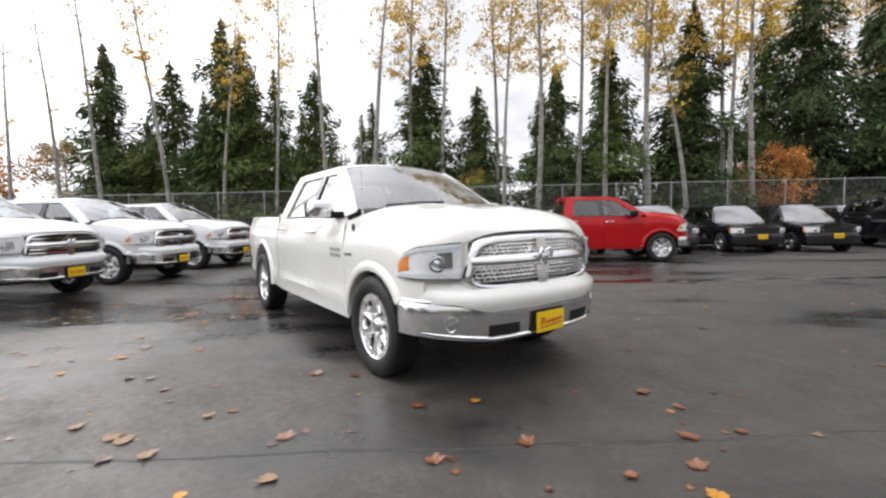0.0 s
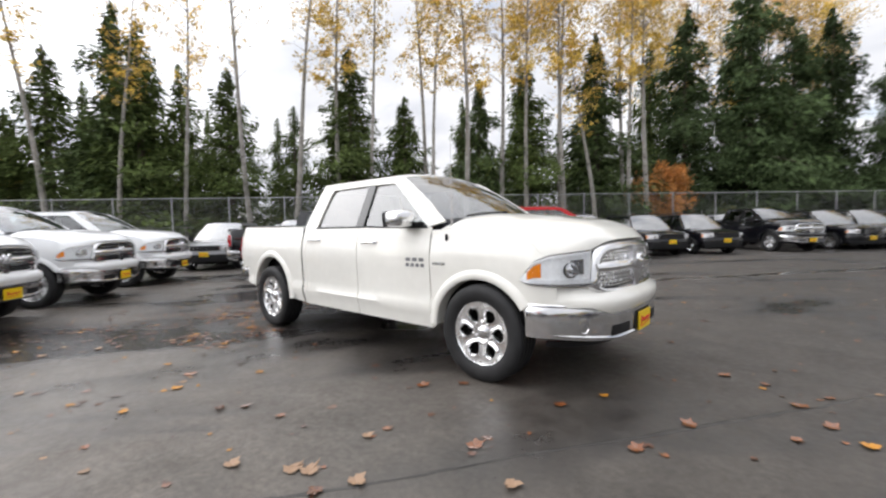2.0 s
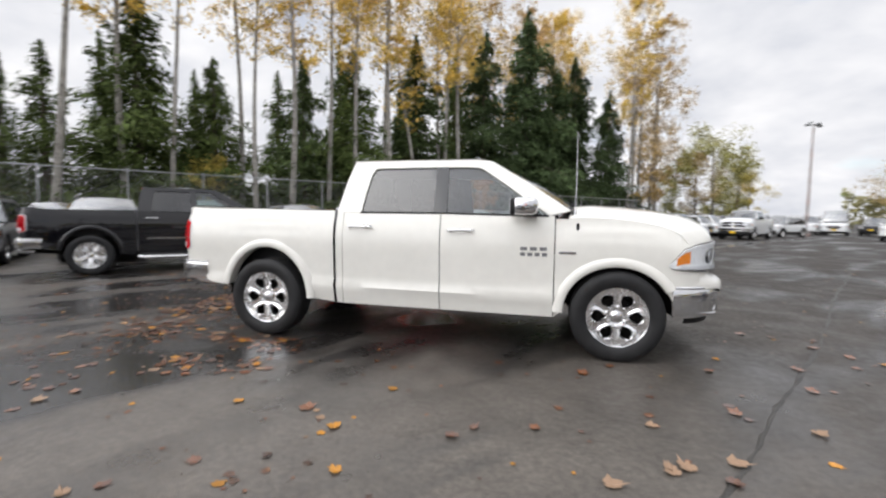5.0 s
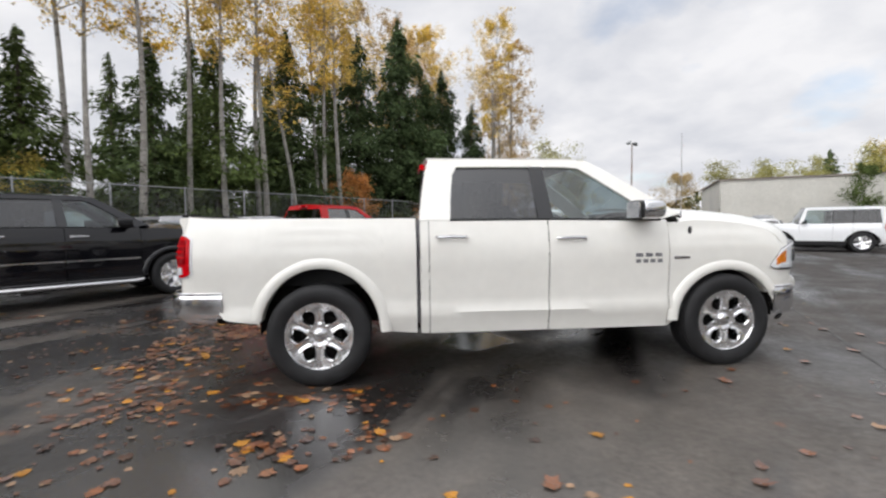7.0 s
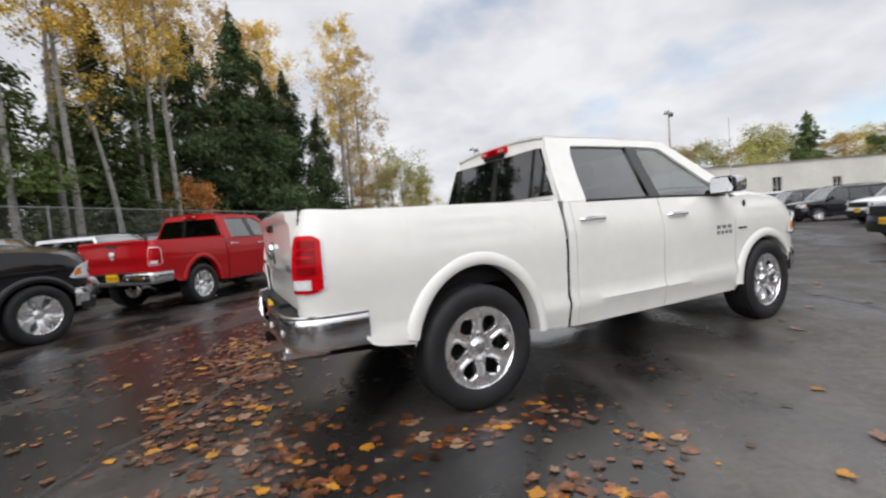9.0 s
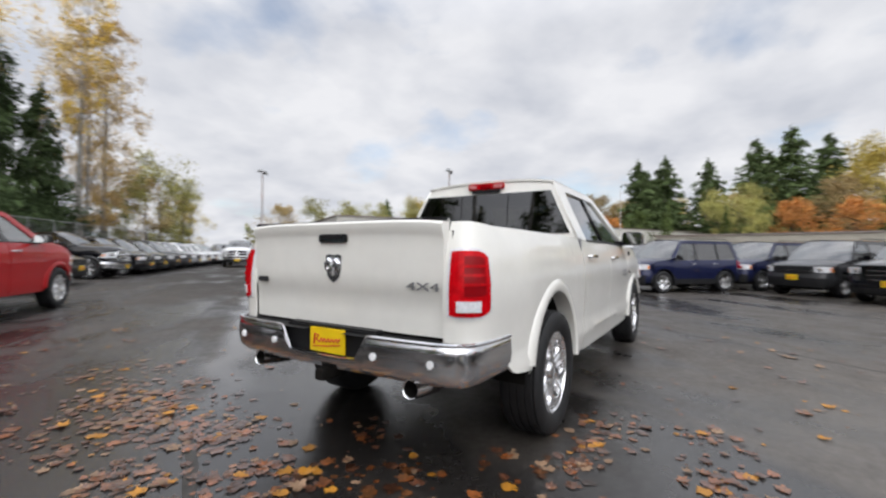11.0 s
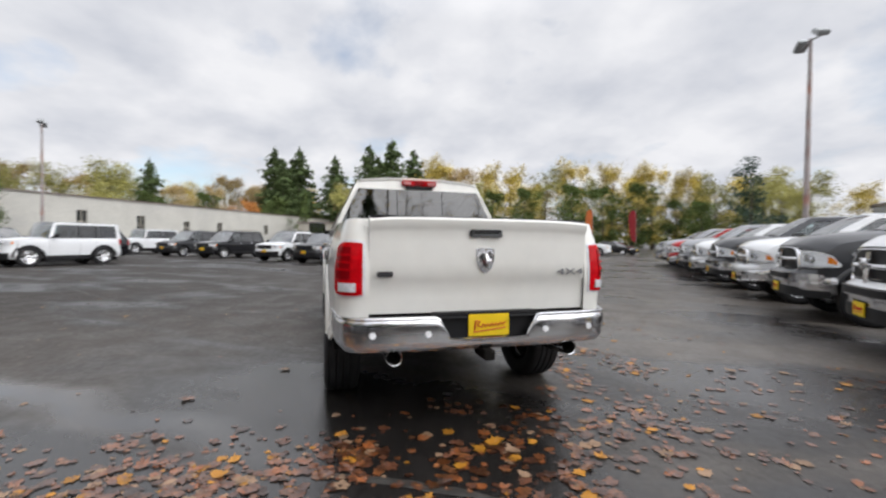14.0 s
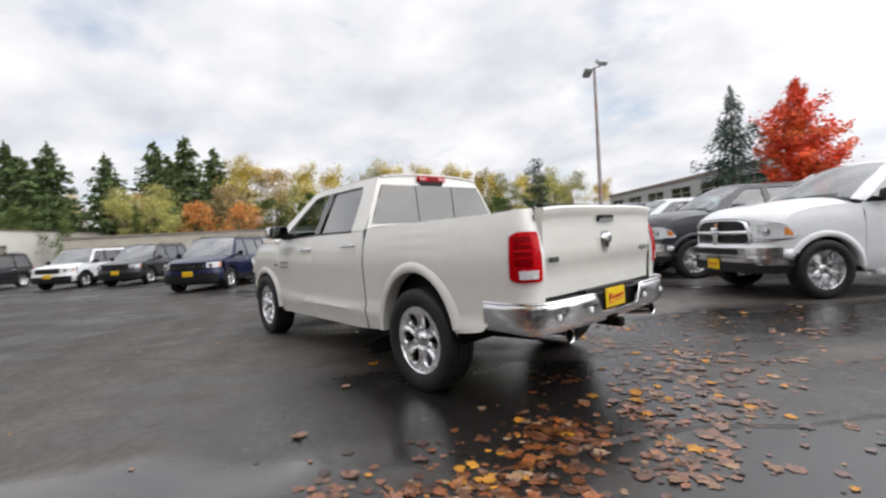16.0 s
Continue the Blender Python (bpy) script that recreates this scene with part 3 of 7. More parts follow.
        head_patch(hp[2:7], 0.34, 0.80, 0.018, SATIN, "inner_reflector", lamp, thick=0.006)
        head_patch(hp[14:-3], 0.30, 0.84, 0.016, AMBER, "amber_reflector", lamp, thick=0.006)
        head_patch(hp[:18], 0.05, 0.18, 0.022, LAMPWHITE, "light_strip", lamp, thick=0.008)
        head_patch(hp[:18], 0.90, 1.0, 0.020, HOUSING, "upper_strip", lamp, thick=0.006)
        for yy, r in ((0.835, 0.056),):
            b = bmesh.new()
            lathe(b, [(r, 0.0), (r, 0.035), (r * 0.82, 0.04), (r * 0.78, 0.015), (r * 0.5, 0.03), (0.001, 0.042)], 24, "x", (0, 0, 0))
            o = part("projector", b, CHROME, lamp)
            b = bmesh.new()
            lathe(b, [(r * 1.0, 0.030), (r * 1.06, 0.034), (r * 1.08, 0.020), (r * 1.0, 0.0)], 24, "x")
            part("projector_ring", b, GLOSSBLACK, o)
            nx = nose_x(yy)
            ang = math.atan2(nose_x(yy - 0.02) - nose_x(yy + 0.02), 0.04) * 0.6
            o.location, o.rotation_euler = (nx + 0.012 - 0.045 * inward(yy), side * yy, 0.972), (0, 0, side * ang)
        q = head_patch(hp, 0.0, 1.0, 0.036, LENS, "lamp_cover", lamp)
        q.visible_shadow = False
        # bumper-end fog lamp
        b = bmesh.new()
        lathe(b, [(0.050, 0.0), (0.046, 0.008), (0.038, 0.010), (0.034, 0.004), (0.001, 0.008)], 24, "x")
        bmesh.ops.scale(b, vec=(1, 1.0, 1.35), verts=b.verts)
        o = part("fog_lamp", b, SATIN, T, "round fog lamp")
        o.location, o.rotation_euler = (nose_x(0.79) + 0.04, side * 0.79, 0.545), (0, 0, side * 0.75)

    # nose panel, hood
    bm = bmesh.new()
    plan = nose_path(-0.9568, 0.9568, 44)
    rows = []
    for (x, y), n in zip(plan, offset_path(plan)):
        mid = inward(y)
        lo_, hi_ = 0.62 + 0.07 * min(1, max(0, (abs(y) - 0.55) / 0.2)), 1.188 - hood_drop(y)
        row = []
        for k in range(13):
            z = lo_ + (hi_ - lo_) * (k / 12) ** 1.4
            rec = min(1.0, max(0.0, (0.655 - abs(y)) / 0.05))
            o_ = (side_off(z) - 0.027) * (1 - mid) + mid * smooth_table([(0.62, 0.036), (0.66, 0.056), (0.70, 0.062), (0.745, 0.052), (0.785, 0.0), (0.81, -0.04 - 0.05 * rec), (1.12, -0.045 - 0.075 * rec)], z)
            row.append((x + n.x * o_, y + n.y * o_, z))
        rows.append(row)
    sheet(bm, rows)
    part("front_fascia", bm, body, T)
    bm = bmesh.new()
    rows = []
    nk, nj = (24, 36) if writing else (10, 18)
    for k in range(nk + 1):
        q = k / nk
        row = []
        for j in range(nj + 1):
            y = -0.93 + 1.86 * j / nj
            x = hood_x0(y) + (hood_x1(y) - hood_x0(y)) * q
            dome = 0.012 * max(0.0, 1 - (abs(y) / 0.44) ** 6) * min(1, q * 6) * min(1.0, (1 - q) * 4)
            sink = 0.026 * min(1.0, q * 1.8) * (1 - (y / 0.93) ** 2)
            row.append((x, y, lerp_table(HOODZ, q) - hood_drop(y) + dome - sink))
        rows.append(row)
    # the front edge rolls down on to the grille and the lamps
    brim = [(p, lerp_table(BRIM, abs(p[1]))) for p in rows[-1]]
    rows.append([(p[0] + 0.016, p[1], p[2] - min(0.018, 0.4 * (p[2] - z))) for p, z in brim])
    rows.append([(p[0] + 0.030, p[1], p[2] + (z - p[2]) * 0.7) for p, z in brim])
    rows.append([(p[0] + 0.034, p[1], z) for p, z in brim])
    sheet(bm, rows)
    part("hood", bm, body, T, thick=0.02)
    # windscreen, pillars, roof, cowl
    def base_pt(s):
        y = 0.862 * s
        return Vector((1.46 - 0.17 * s * s, y, 1.410 - 0.02 * s * s))

    def top_pt(s):
        return Vector((0.62 - 0.06 * s * s, 0.655 * s, 1.902 - 0.052 * s * s))
    bm = bmesh.new()
    rows = [[base_pt(s).lerp(top_pt(s), k / 10) + Vector((0.03, 0, 0.02)) * math.sin(math.pi * k / 10) for s in (-1 + 2 * j / 20 for j in range(21))] for k in range(11)]
    sheet(bm, rows)
    q = part("windscreen", bm, GLASS, T, "clear windscreen reflecting the cloudy sky")
    q.visible_shadow = False
    for side in (1, -1):
        bm = bmesh.new()
        hi = bend([(0.51, 1.862), (0.62, 1.842), (0.90, 1.668), (1.15, 1.503), (1.36, 1.365)])[5:]
        col = [rows[k][20 if side > 0 else 0] for k in range(10, -1, -1)]
        edge = [col[min(9, int(q * 10 / 15))].lerp(col[min(9, int(q * 10 / 15)) + 1], q * 10 / 15 - min(9, int(q * 10 / 15))) for q in range(16)]
        ribbon(bm, [(x, side * glass_y(z), z) for x, z in hi], edge, 2)
        part("windscreen_pillar", bm, body, T, thick=0.015)
    bm = bmesh.new()
    sheet(bm, [[base_pt(s) + Vector((-0.02, 0, 0.0)) for s in (-1 + 2 * j / 20 for j in range(21))], [base_pt(s) + Vector((0.06, 0, -0.012)) for s in (-1 + 2 * j / 20 for j in range(21))],
               [base_pt(s) + Vector((0.12, 0, -0.06)) for s in (-1 + 2 * j / 20 for j in range(21))]])
    part("cowl", bm, BLACKPLASTIC, T)
    for y0, y1 in ((-0.62, 0.02), (0.02, 0.66)):
        bm = bmesh.new()
        a, b = base_pt(y0 / 0.862), base_pt(y1 / 0.862)
        tube(bm, [a + Vector((0.02, 0, 0.02)), a.lerp(b, 0.5) + Vector((0.0, 0, 0.045)), b + Vector((-0.03, 0, 0.05))], 0.010, 6)
        part("wiper", bm, BLACKPLASTIC, T)
    bm = bmesh.new()
    rrows = []
    for k in range(13):
        x = 0.62 - 1.49 * k / 12
        lift_ = 0.052 * (1 - ((x + 0.1) / 0.95) ** 4 * 0.5)
        rrows.append([(x - 0.06 * (abs(y) / 0.66) ** 2 * max(0, 1 - k / 3), y, (1.876 if k else 1.860) - 0.004 + lift_ * (1 - (abs(y) / 0.66) ** 2.6) - (0.012 if k == 0 else 0)) for y in (-0.664 + 1.328 * j / 20 for j in range(21))])
    sheet(bm, rrows)
    part("roof", bm, body, T, thick=0.02)
    bm = bmesh.new()
    sheet(bm, [[(x, y, 1.80) for y in (-0.60, 0, 0.60)] for x in (0.5, -0.8)])
    part("headliner", bm, LINER, T)
    # back of the cab
    def bx(z):
        return -0.965 + (z - 1.33) * 0.19
    zs = [1.395, 1.5, 1.6, 1.7, 1.785]
    bm = bmesh.new()
    sheet(bm, [[(bx(z), y, z) for y in (-min(0.895, glass_y(z)), min(0.895, glass_y(z)))] for z in (0.60, 1.2, 1.33, 1.395)])
    sheet(bm, [[(bx(z) + (0.008 if z > 1.84 else 0), y * glass_y(z) / 0.66, z + (0.045 * (1 - (y / 0.66) ** 2) if z > 1.84 else 0)) for y in (-0.66 + 0.066 * j for j in range(21))] for z in (1.785, 1.82, 1.868)])
    for side in (1, -1):
        sheet(bm, [[(bx(z), side * glass_y(z), z), (bx(z) - 0.006, side * (glass_y(z) - 0.045), z)] for z in zs])
    part("cab_back", bm, body, T)
    bm = bmesh.new()
    sheet(bm, [[(bx(z) - 0.010 - 0.075 * (z - 1.395), y * (glass_y(z) - 0.04), z) for y in (-1, -0.34, 0.34, 1)] for z in zs])
    q = part("rear_window", bm, BACKGLASS, T, "dark rear window mirroring trees and sky")
    q.visible_shadow = False
    for y in (-0.25, 0.25):
        bm = bmesh.new()
        sheet(bm, [[(bx(z) - 0.014 - 0.075 * (z - 1.395), y + e, z) for e in (-0.005, 0.005)] for z in zs])
        part("window_seam", bm, GLOSSBLACK, T)
    bm = bmesh.new()
    box(bm, bx(1.83) - 0.035, bx(1.83) + 0.01, -0.19, 0.19, 1.835, 1.893, 0.008)
    stop = part("high_brake_light", bm, LAMPRED, T, "red high brake light")
    bm = bmesh.new()
    box(bm, bx(1.83) - 0.038, bx(1.83) - 0.03, -0.055, 0.055, 1.842, 1.886, 0.003)
    part("cargo_lens", bm, LAMPDARK, stop)
    for y in (-0.135, 0.135):
        bm = bmesh.new()
        box(bm, bx(1.83) - 0.038, bx(1.83) - 0.03, y - 0.045, y + 0.045, 1.846, 1.882, 0.003)
        part("cargo_lens", bm, LAMPPINK, stop, "pale pink cargo lamp lens")
    bm = bmesh.new()
    box(bm, bx(1.81) - 0.028, bx(1.81), -0.15, 0.15, 1.800, 1.833, 0.005)
    part("brake_light_base", bm, BLACKPLASTIC, stop)
    # inside of the cab
    bm = bmesh.new()
    box(bm, -0.90, 1.25, -0.86, 0.86, 0.42, 0.62)
    box(bm, 0.86, 1.30, -0.80, 0.80, 0.95, 1.335, 0.05)
    box(bm, -0.05, 0.9, -0.16, 0.16, 0.6, 0.98, 0.04)
    part("dashboard", bm, BLACKPLASTIC, T)
    for side in (1, -1):
        bm = bmesh.new()
        box(bm, -0.10, 0.46, side * 0.45 - 0.27, side * 0.45 + 0.27, 0.72, 0.94, 0.06)
        box(bm, -0.24, -0.06, side * 0.45 - 0.26, side * 0.45 + 0.26, 0.88, 1.46, 0.06, Matrix.Translation((0, 0, 0)))
        box(bm, -0.27, -0.17, side * 0.45 - 0.13, side * 0.45 + 0.13, 1.47, 1.68, 0.04)
        part("front_seat", bm, SEAT, T)
    bm = bmesh.new()
    box(bm, -0.78, -0.36, -0.70, 0.70, 0.70, 0.93, 0.06)
    box(bm, -0.90, -0.76, -0.70, 0.70, 0.88, 1.43, 0.05)
    for y in (-0.45, 0.45):
        box(bm, -0.90, -0.81, y - 0.12, y + 0.12, 1.42, 1.58, 0.04)
    part("rear_bench", bm, SEAT, T)
    bm = bmesh.new()
    ring = [(0.62 + 0.08 * math.sin(a), 0.42 + 0.185 * math.cos(a), 1.19 + 0.17 * math.sin(a)) for a in (2 * math.pi * k / 20 for k in range(21))]
    tube(bm, ring, 0.016, 6, False)
    tube(bm, [(0.62, 0.25, 1.19), (0.60, 0.42, 1.18), (0.62, 0.59, 1.19)], 0.02, 6)
    tube(bm, [(0.62, 0.42, 1.18), (0.95, 0.42, 1.08)], 0.03, 6)
    part("steering_wheel", bm, BLACKPLASTIC, T)
    # bed inside, rails, tailgate
    bm = bmesh.new()
    box(bm, -2.84, -0.99, -0.80, 0.80, 0.80, 0.86)
    for side in (1, -1):
        sheet(bm, [[(x, side * 0.80, z) for z in (0.86, 1.33)] for x in (-0.985, -2.84)])
    sheet(bm, [[(-0.988, y, z) for z in (0.7, 1.33)] for y in (-0.88, 0.88)])
    part("bed_liner", bm, BLACKPLASTIC, T, "black bed liner")
    for side in (1, -1):
        bm = bmesh.new()
        box(bm, -2.79, -0.985, min(side * 0.79, side * 0.872), max(side * 0.79, side * 0.872), 1.335, 1.358, 0.006)
        part("bed_rail_cap", bm, BLACKPLASTIC, T)
    bm = bmesh.new()
    gate = [(0.785, -2.862), (0.88, -2.868), (0.984, -2.873), (1.000, -2.883), (1.10, -2.889), (1.235, -2.892), (1.298, -2.893), (1.322, -2.899), (1.342, -2.911), (1.376, -2.914), (1.390, -2.902), (1.391, -2.86)]
    sheet(bm, [[(x + 0.012 * (abs(y) / 0.776) ** 4, y, z - 0.016 * (abs(y) / 0.776) ** 5 * (z > 1.2)) for y in (-0.776 + 0.0776 * j for j in range(21))] for z, x in gate])
    sheet(bm, [[(-2.83, y, z) for y in (-0.776, 0.776)] for z in (0.80, 1.391)])
    for side in (1, -1):
        sheet(bm, [[(x, side * 0.776, z), (-2.83, side * 0.776, z)] for z, x in [(g_[0] - 0.016 * (g_[0] > 1.2), g_[1] + 0.012) for g_ in gate]])
    tg = part("tailgate", bm, body, T)
    bm = bmesh.new()
    box(bm, -2.888, -2.83, -0.77, 0.77, 1.380, 1.396, 0.005)
    part("tailgate_cap", bm, BLACKPLASTIC, tg)
    bm = bmesh.new()
    box(bm, -2.915, -2.88, -0.116, 0.116, 1.268, 1.318, 0.008)
    hd = part("tailgate_handle", bm, GLOSSBLACK, tg, "black tailgate handle")
    bm = bmesh.new()
    box(bm, -2.923, -2.912, -0.085, 0.085, 1.292, 1.312, 0.004)
    part("handle_lever", bm, BLACKPLASTIC, hd)
    shield = [(-0.058, 0.066), (-0.03, 0.074), (0, 0.068), (0.03, 0.074), (0.058, 0.066), (0.056, -0.005), (0.042, -0.045), (0.018, -0.066), (0, -0.074), (-0.018, -0.066), (-0.042, -0.045), (-0.056, -0.005)]
    bm = bmesh.new()
    prism(bm, [(a * 1.12, b * 1.12) for a, b in shield], lambda a, b, d: (-2.886 - d, a, 1.12 + b), 0.010)
    em = part("shield_emblem", bm, SATIN, tg, "dark shield emblem with a chrome relief")
    bm = bmesh.new()
    for s in (1, -1):
        tube(bm, [(-2.900, 0.006 * s, 1.155), (-2.902, 0.028 * s, 1.165), (-2.902, 0.046 * s, 1.145), (-2.902, 0.040 * s, 1.115), (-2.902, 0.026 * s, 1.11)], [0.010, 0.020, 0.020, 0.016, 0.009], 6)
    tube(bm, [(-2.9, 0, 1.16), (-2.905, 0, 1.12), (-2.905, 0, 1.075)], [0.014, 0.026, 0.014], 6)
    part("emblem_relief", bm, CHROME, em)
    if writing:
        me = text_mesh("4X4", 0.078, 0.003)
        me.materials.append(BADGE)
        o = new("tailgate_lettering", me)
        o.parent, o.matrix_local = tg, pose(-2.891, -0.630, 1.04, 90, 0, -90) @ Matrix.Diagonal((1.55, 0.75, 1, 1))
        bm = bmesh.new()
        box(bm, -2.897, -2.886, 0.625, 0.727, 1.017, 1.05, 0.004)
        part("trim_badge", bm, GREY, tg, "small dark trim badge")
        for side in (1, -1):
            for zz, hh, n_ in ((0.992, 0.040, 3), (0.940, 0.040, 4)):
                for k in range(n_):
                    w_ = 0.265 / n_
                    bm = bmesh.new()
                    box(bm, 0.905 + k * w_, 0.905 + (k + 0.80) * w_, side * 0.977 - 0.006, side * 0.977 + 0.006, zz, zz + hh, 0.004)
                    part("badge_block", bm, BADGE, T)
            bm = bmesh.new()
            box(bm, 1.26, 1.41, side * 0.980 - 0.008, side * 0.980 + 0.008, 0.972, 0.994, 0.003)
            part("fender_badge", bm, SATIN, T, "thin chrome fender badge")
        bm = bmesh.new()
        tube(bm, [(1.40, -0.86, 1.27), (1.40, -0.86, 1.34), (1.405, -0.86, 1.40), (1.40, -0.86, 2.09)], [0.018, 0.014, 0.004, 0.0025], 6)
        part("radio_aerial", bm, SATIN, T)
    # rear bumper
    half = [(-2.52, 0.962), (-2.62, 0.966), (-2.72, 0.962), (-2.82, 0.945), (-2.885, 0.915), (-2.925, 0.86), (-2.95, 0.76), (-2.962, 0.62), (-2.968, 0.50), (-2.972, 0.42), (-2.974, 0.37), (-2.975, 0.345), (-2.976, 0.32), (-2.977, 0.295), (-2.978, 0.27), (-2.98, 0.15)]
    rear_path = half + [(-2.98, 0.0)] + [(x, -y) for x, y in reversed(half)]

    def notch(x, y):
        return 0.630 + 0.140 * min(1.0, max(0.0, (abs(y) - 0.265) / 0.085)) if x < -2.96 else 0.77
    bm = bmesh.new()
    skirt(bm, rear_path, lambda x, y: 0.565 if x < -2.8 else 0.575, notch, lambda z: lerp_table([(0.56, -0.03), (0.60, 0.006), (0.68, 0.016), (0.75, 0.012), (0.77, -0.004)], z), 9)
    rb = part("rear_bumper", bm, CHROME, T, "chrome rear bumper with a plate notch", thick=0.006)
    bm = bmesh.new()
    tube(bm, [(x - 0.006 if x < -2.9 else x, y + (0.008 if y > 0 else -0.008) * (x > -2.9), notch(x, y)) for x, y in rear_path], 0.011, 6)
    part("bumper_lip", bm, CHROME, rb)
    bm = bmesh.new()
    sheet(bm, [[(x + 0.004, y * 0.995, 0.764) for x, y in half], [(-2.80 if x < -2.8 else x, min(y * 0.995, 0.9), 0.772) for x, y in half]])
    sheet(bm, [[(x + 0.004, -y * 0.995, 0.764) for x, y in half], [(-2.80 if x < -2.8 else x, -min(y * 0.995, 0.9), 0.772) for x, y in half]])
    box(bm, -2.93, -2.82, -0.37, 0.37, 0.585, 0.79, 0.01)
    part("step_pad", bm, BLACKPLASTIC, rb, "black step pad round the plate recess")
    for y in (0.735, 0.40, -0.39, -0.73):
        bm = bmesh.new()
        lathe(bm, [(0.021, 0.0), (0.020, -0.006), (0.001, -0.008)], 16, "x")
        o = part("parking_sensor", bm, HOUSING, rb, "pale round parking sensor")
        o.location, o.rotation_euler = (-2.992 if abs(y) < 0.6 else -2.968, y, 0.675), (0, 0, 0.12 * (1 if y > 0 else -1) * (abs(y) > 0.6))
    number_plate(rb, -2.945, -0.01, 0.708, -1).scale = (1, 0.9, 0.9)
    for side in (1, -1):
        bm = bmesh.new()
        lathe(bm, [(0.043, 0.0), (0.048, -0.005), (0.050, 0.006), (0.050, 0.22), (0.035, 0.26)], 24, "x")
        o = part("exhaust_tip", bm, CHROME, T, "round chrome exhaust tip")
        o.location, o.rotation_euler = (-2.945, side * 0.600, 0.530), (0, radians(6), 0)
        bm = bmesh.new()
        lathe(bm, [(0.043, 0.004), (0.040, 0.10), (0.001, 0.12)], 20, "x")
        part("exhaust_bore", bm, UNDER, o)
    # front bumper
    bm = bmesh.new()
    fp = nose_path(-0.9569, 0.9569, 56, 0.0)
    fp = [(2.23, -0.957)] + fp[1:-1] + [(2.23, 0.957)]
    fb_top = lambda x, y: 0.635 + 0.065 * min(1, max(0, (abs(y) - 0.56) / 0.14))
    skirt(bm, fp, lambda x, y: 0.405 + 0.05 * min(1, max(0, (abs(y) - 0.5) / 0.4)), fb_top, lambda z: lerp_table([(0.40, 0.0), (0.43, 0.026), (0.50, 0.030), (0.60, 0.034), (0.66, 0.030), (0.70, 0.012)], z), 10)
    fb = part("front_bumper", bm, CHROME, T, "chrome front bumper with air slots", thick=0.008)
    bm = bmesh.new()
    tube(bm, [(x + 0.02, y * 1.012, fb_top(x, y)) for x, y in fp], 0.012, 6)
    part("bumper_lip", bm, CHROME, fb)
    for y0, y1 in ((-0.54, -0.29), (0.29, 0.54), (-0.185, 0.185)):
        bm = bmesh.new()
        skirt(bm, nose_path(y0, y1, 8), lambda x, y: 0.452 if abs(y) > 0.2 else 0.415, lambda x, y: 0.528 if abs(y) > 0.2 else 0.59, lambda z: 0.034, 3)
        part("air_slot", bm, BLACKPLASTIC, fb, thick=0.012)
    bm = bmesh.new()
    tube(bm, [(x + 0.026 - 0.02 * (abs(y) > 0.93), y * 1.008, 0.428 + 0.05 * min(1, max(0, (abs(y) - 0.5) / 0.4))) for x, y in fp[1:-1]], 0.016, 6)
    part("lower_lip", bm, CHROME, fb)
    bm = bmesh.new()
    skirt(bm, nose_path(-0.93, 0.93, 30), lambda x, y: 0.375, lambda x, y: 0.42, lambda z: -0.03 - (0.45 - z) * 0.3, 3)
    part("air_dam", bm, BLACKPLASTIC, T, thick=0.01)
    if grille == "open":
        bm = bmesh.new()
        skirt(bm, fp[2:-2], lambda x, y: 0.39, lambda x, y: 0.535 if abs(y) < 0.75 else 0.50, lambda z: 0.036, 3)
        part("valance", bm, BLACKPLASTIC, fb, "black lower bumper valance", thick=0.012)
    if grille == "open":
        bm = bmesh.new()
        skirt(bm, nose_path(-0.93, 0.93, 40), lambda x, y: 0.63, lambda x, y: 0.752, lambda z: 0.070, 3)
        up_ = part("upper_bumper", bm, CHROME, fb, "chrome upper bumper", thick=0.01)
        bm = bmesh.new()
        skirt(bm, nose_path(-0.55, 0.55, 24), lambda x, y: 0.655, lambda x, y: 0.735, lambda z: 0.080, 2)
        part("air_intake", bm, BLACKPLASTIC, up_, thick=0.01)
    number_plate(fb, nose_x(0) + 0.052, 0.02, 0.495, 1)
    # grille
    def strip(path_, zb, zt, grow, mat, name, parent_, label_="", thick=0.03, bulge=0.0, lean_=0.10):
        b = bmesh.new()
        skirt(b, path_, zb, zt, lambda z: grow - 0.05 - lean_ * max(0, z - 0.85), 6, 1, 0.0, bulge)
        return part(name, b, mat, parent_, label_, thick=thick)
    gw = lambda z: 0.570 + 0.085 * (1.13 - z) / 0.35
    gr = strip(nose_path(-0.66, 0.66, 28), lambda x, y: 0.775, lambda x, y: 1.150 - 0.05 * (abs(y) / 0.66) ** 4, 0.004, BLACKPLASTIC, "grille", T,
               "chrome grille with four mesh openings" if grille == "mesh" else "chrome cross-bar grille with black openings", 0.01)
    strip(nose_path(-0.645, 0.645, 28), lambda x, y: 0.945 if grille != "open" else 0.955, lambda x, y: 1.0 if grille != "open" else 0.988, 0.034, CHROME, "cross_bar", gr, bulge=0.02)
    ring = [(0.0, 1.186), (0.25, 1.183), (0.42, 1.172), (0.52, 1.150), (0.572, 1.115), (0.597, 1.06), (0.625, 0.97), (0.652, 0.88), (0.658, 0.84), (0.640, 0.80), (0.59, 0.776), (0.45, 0.764), (0.25, 0.758)]
    ring = ring + [(0.0, 0.757)] + [(-y, z) for y, z in reversed(ring[1:])]
    ring_w = {"mesh": 1.0, "bars": 0.7, "open": 0.5}[grille]
    rws = []
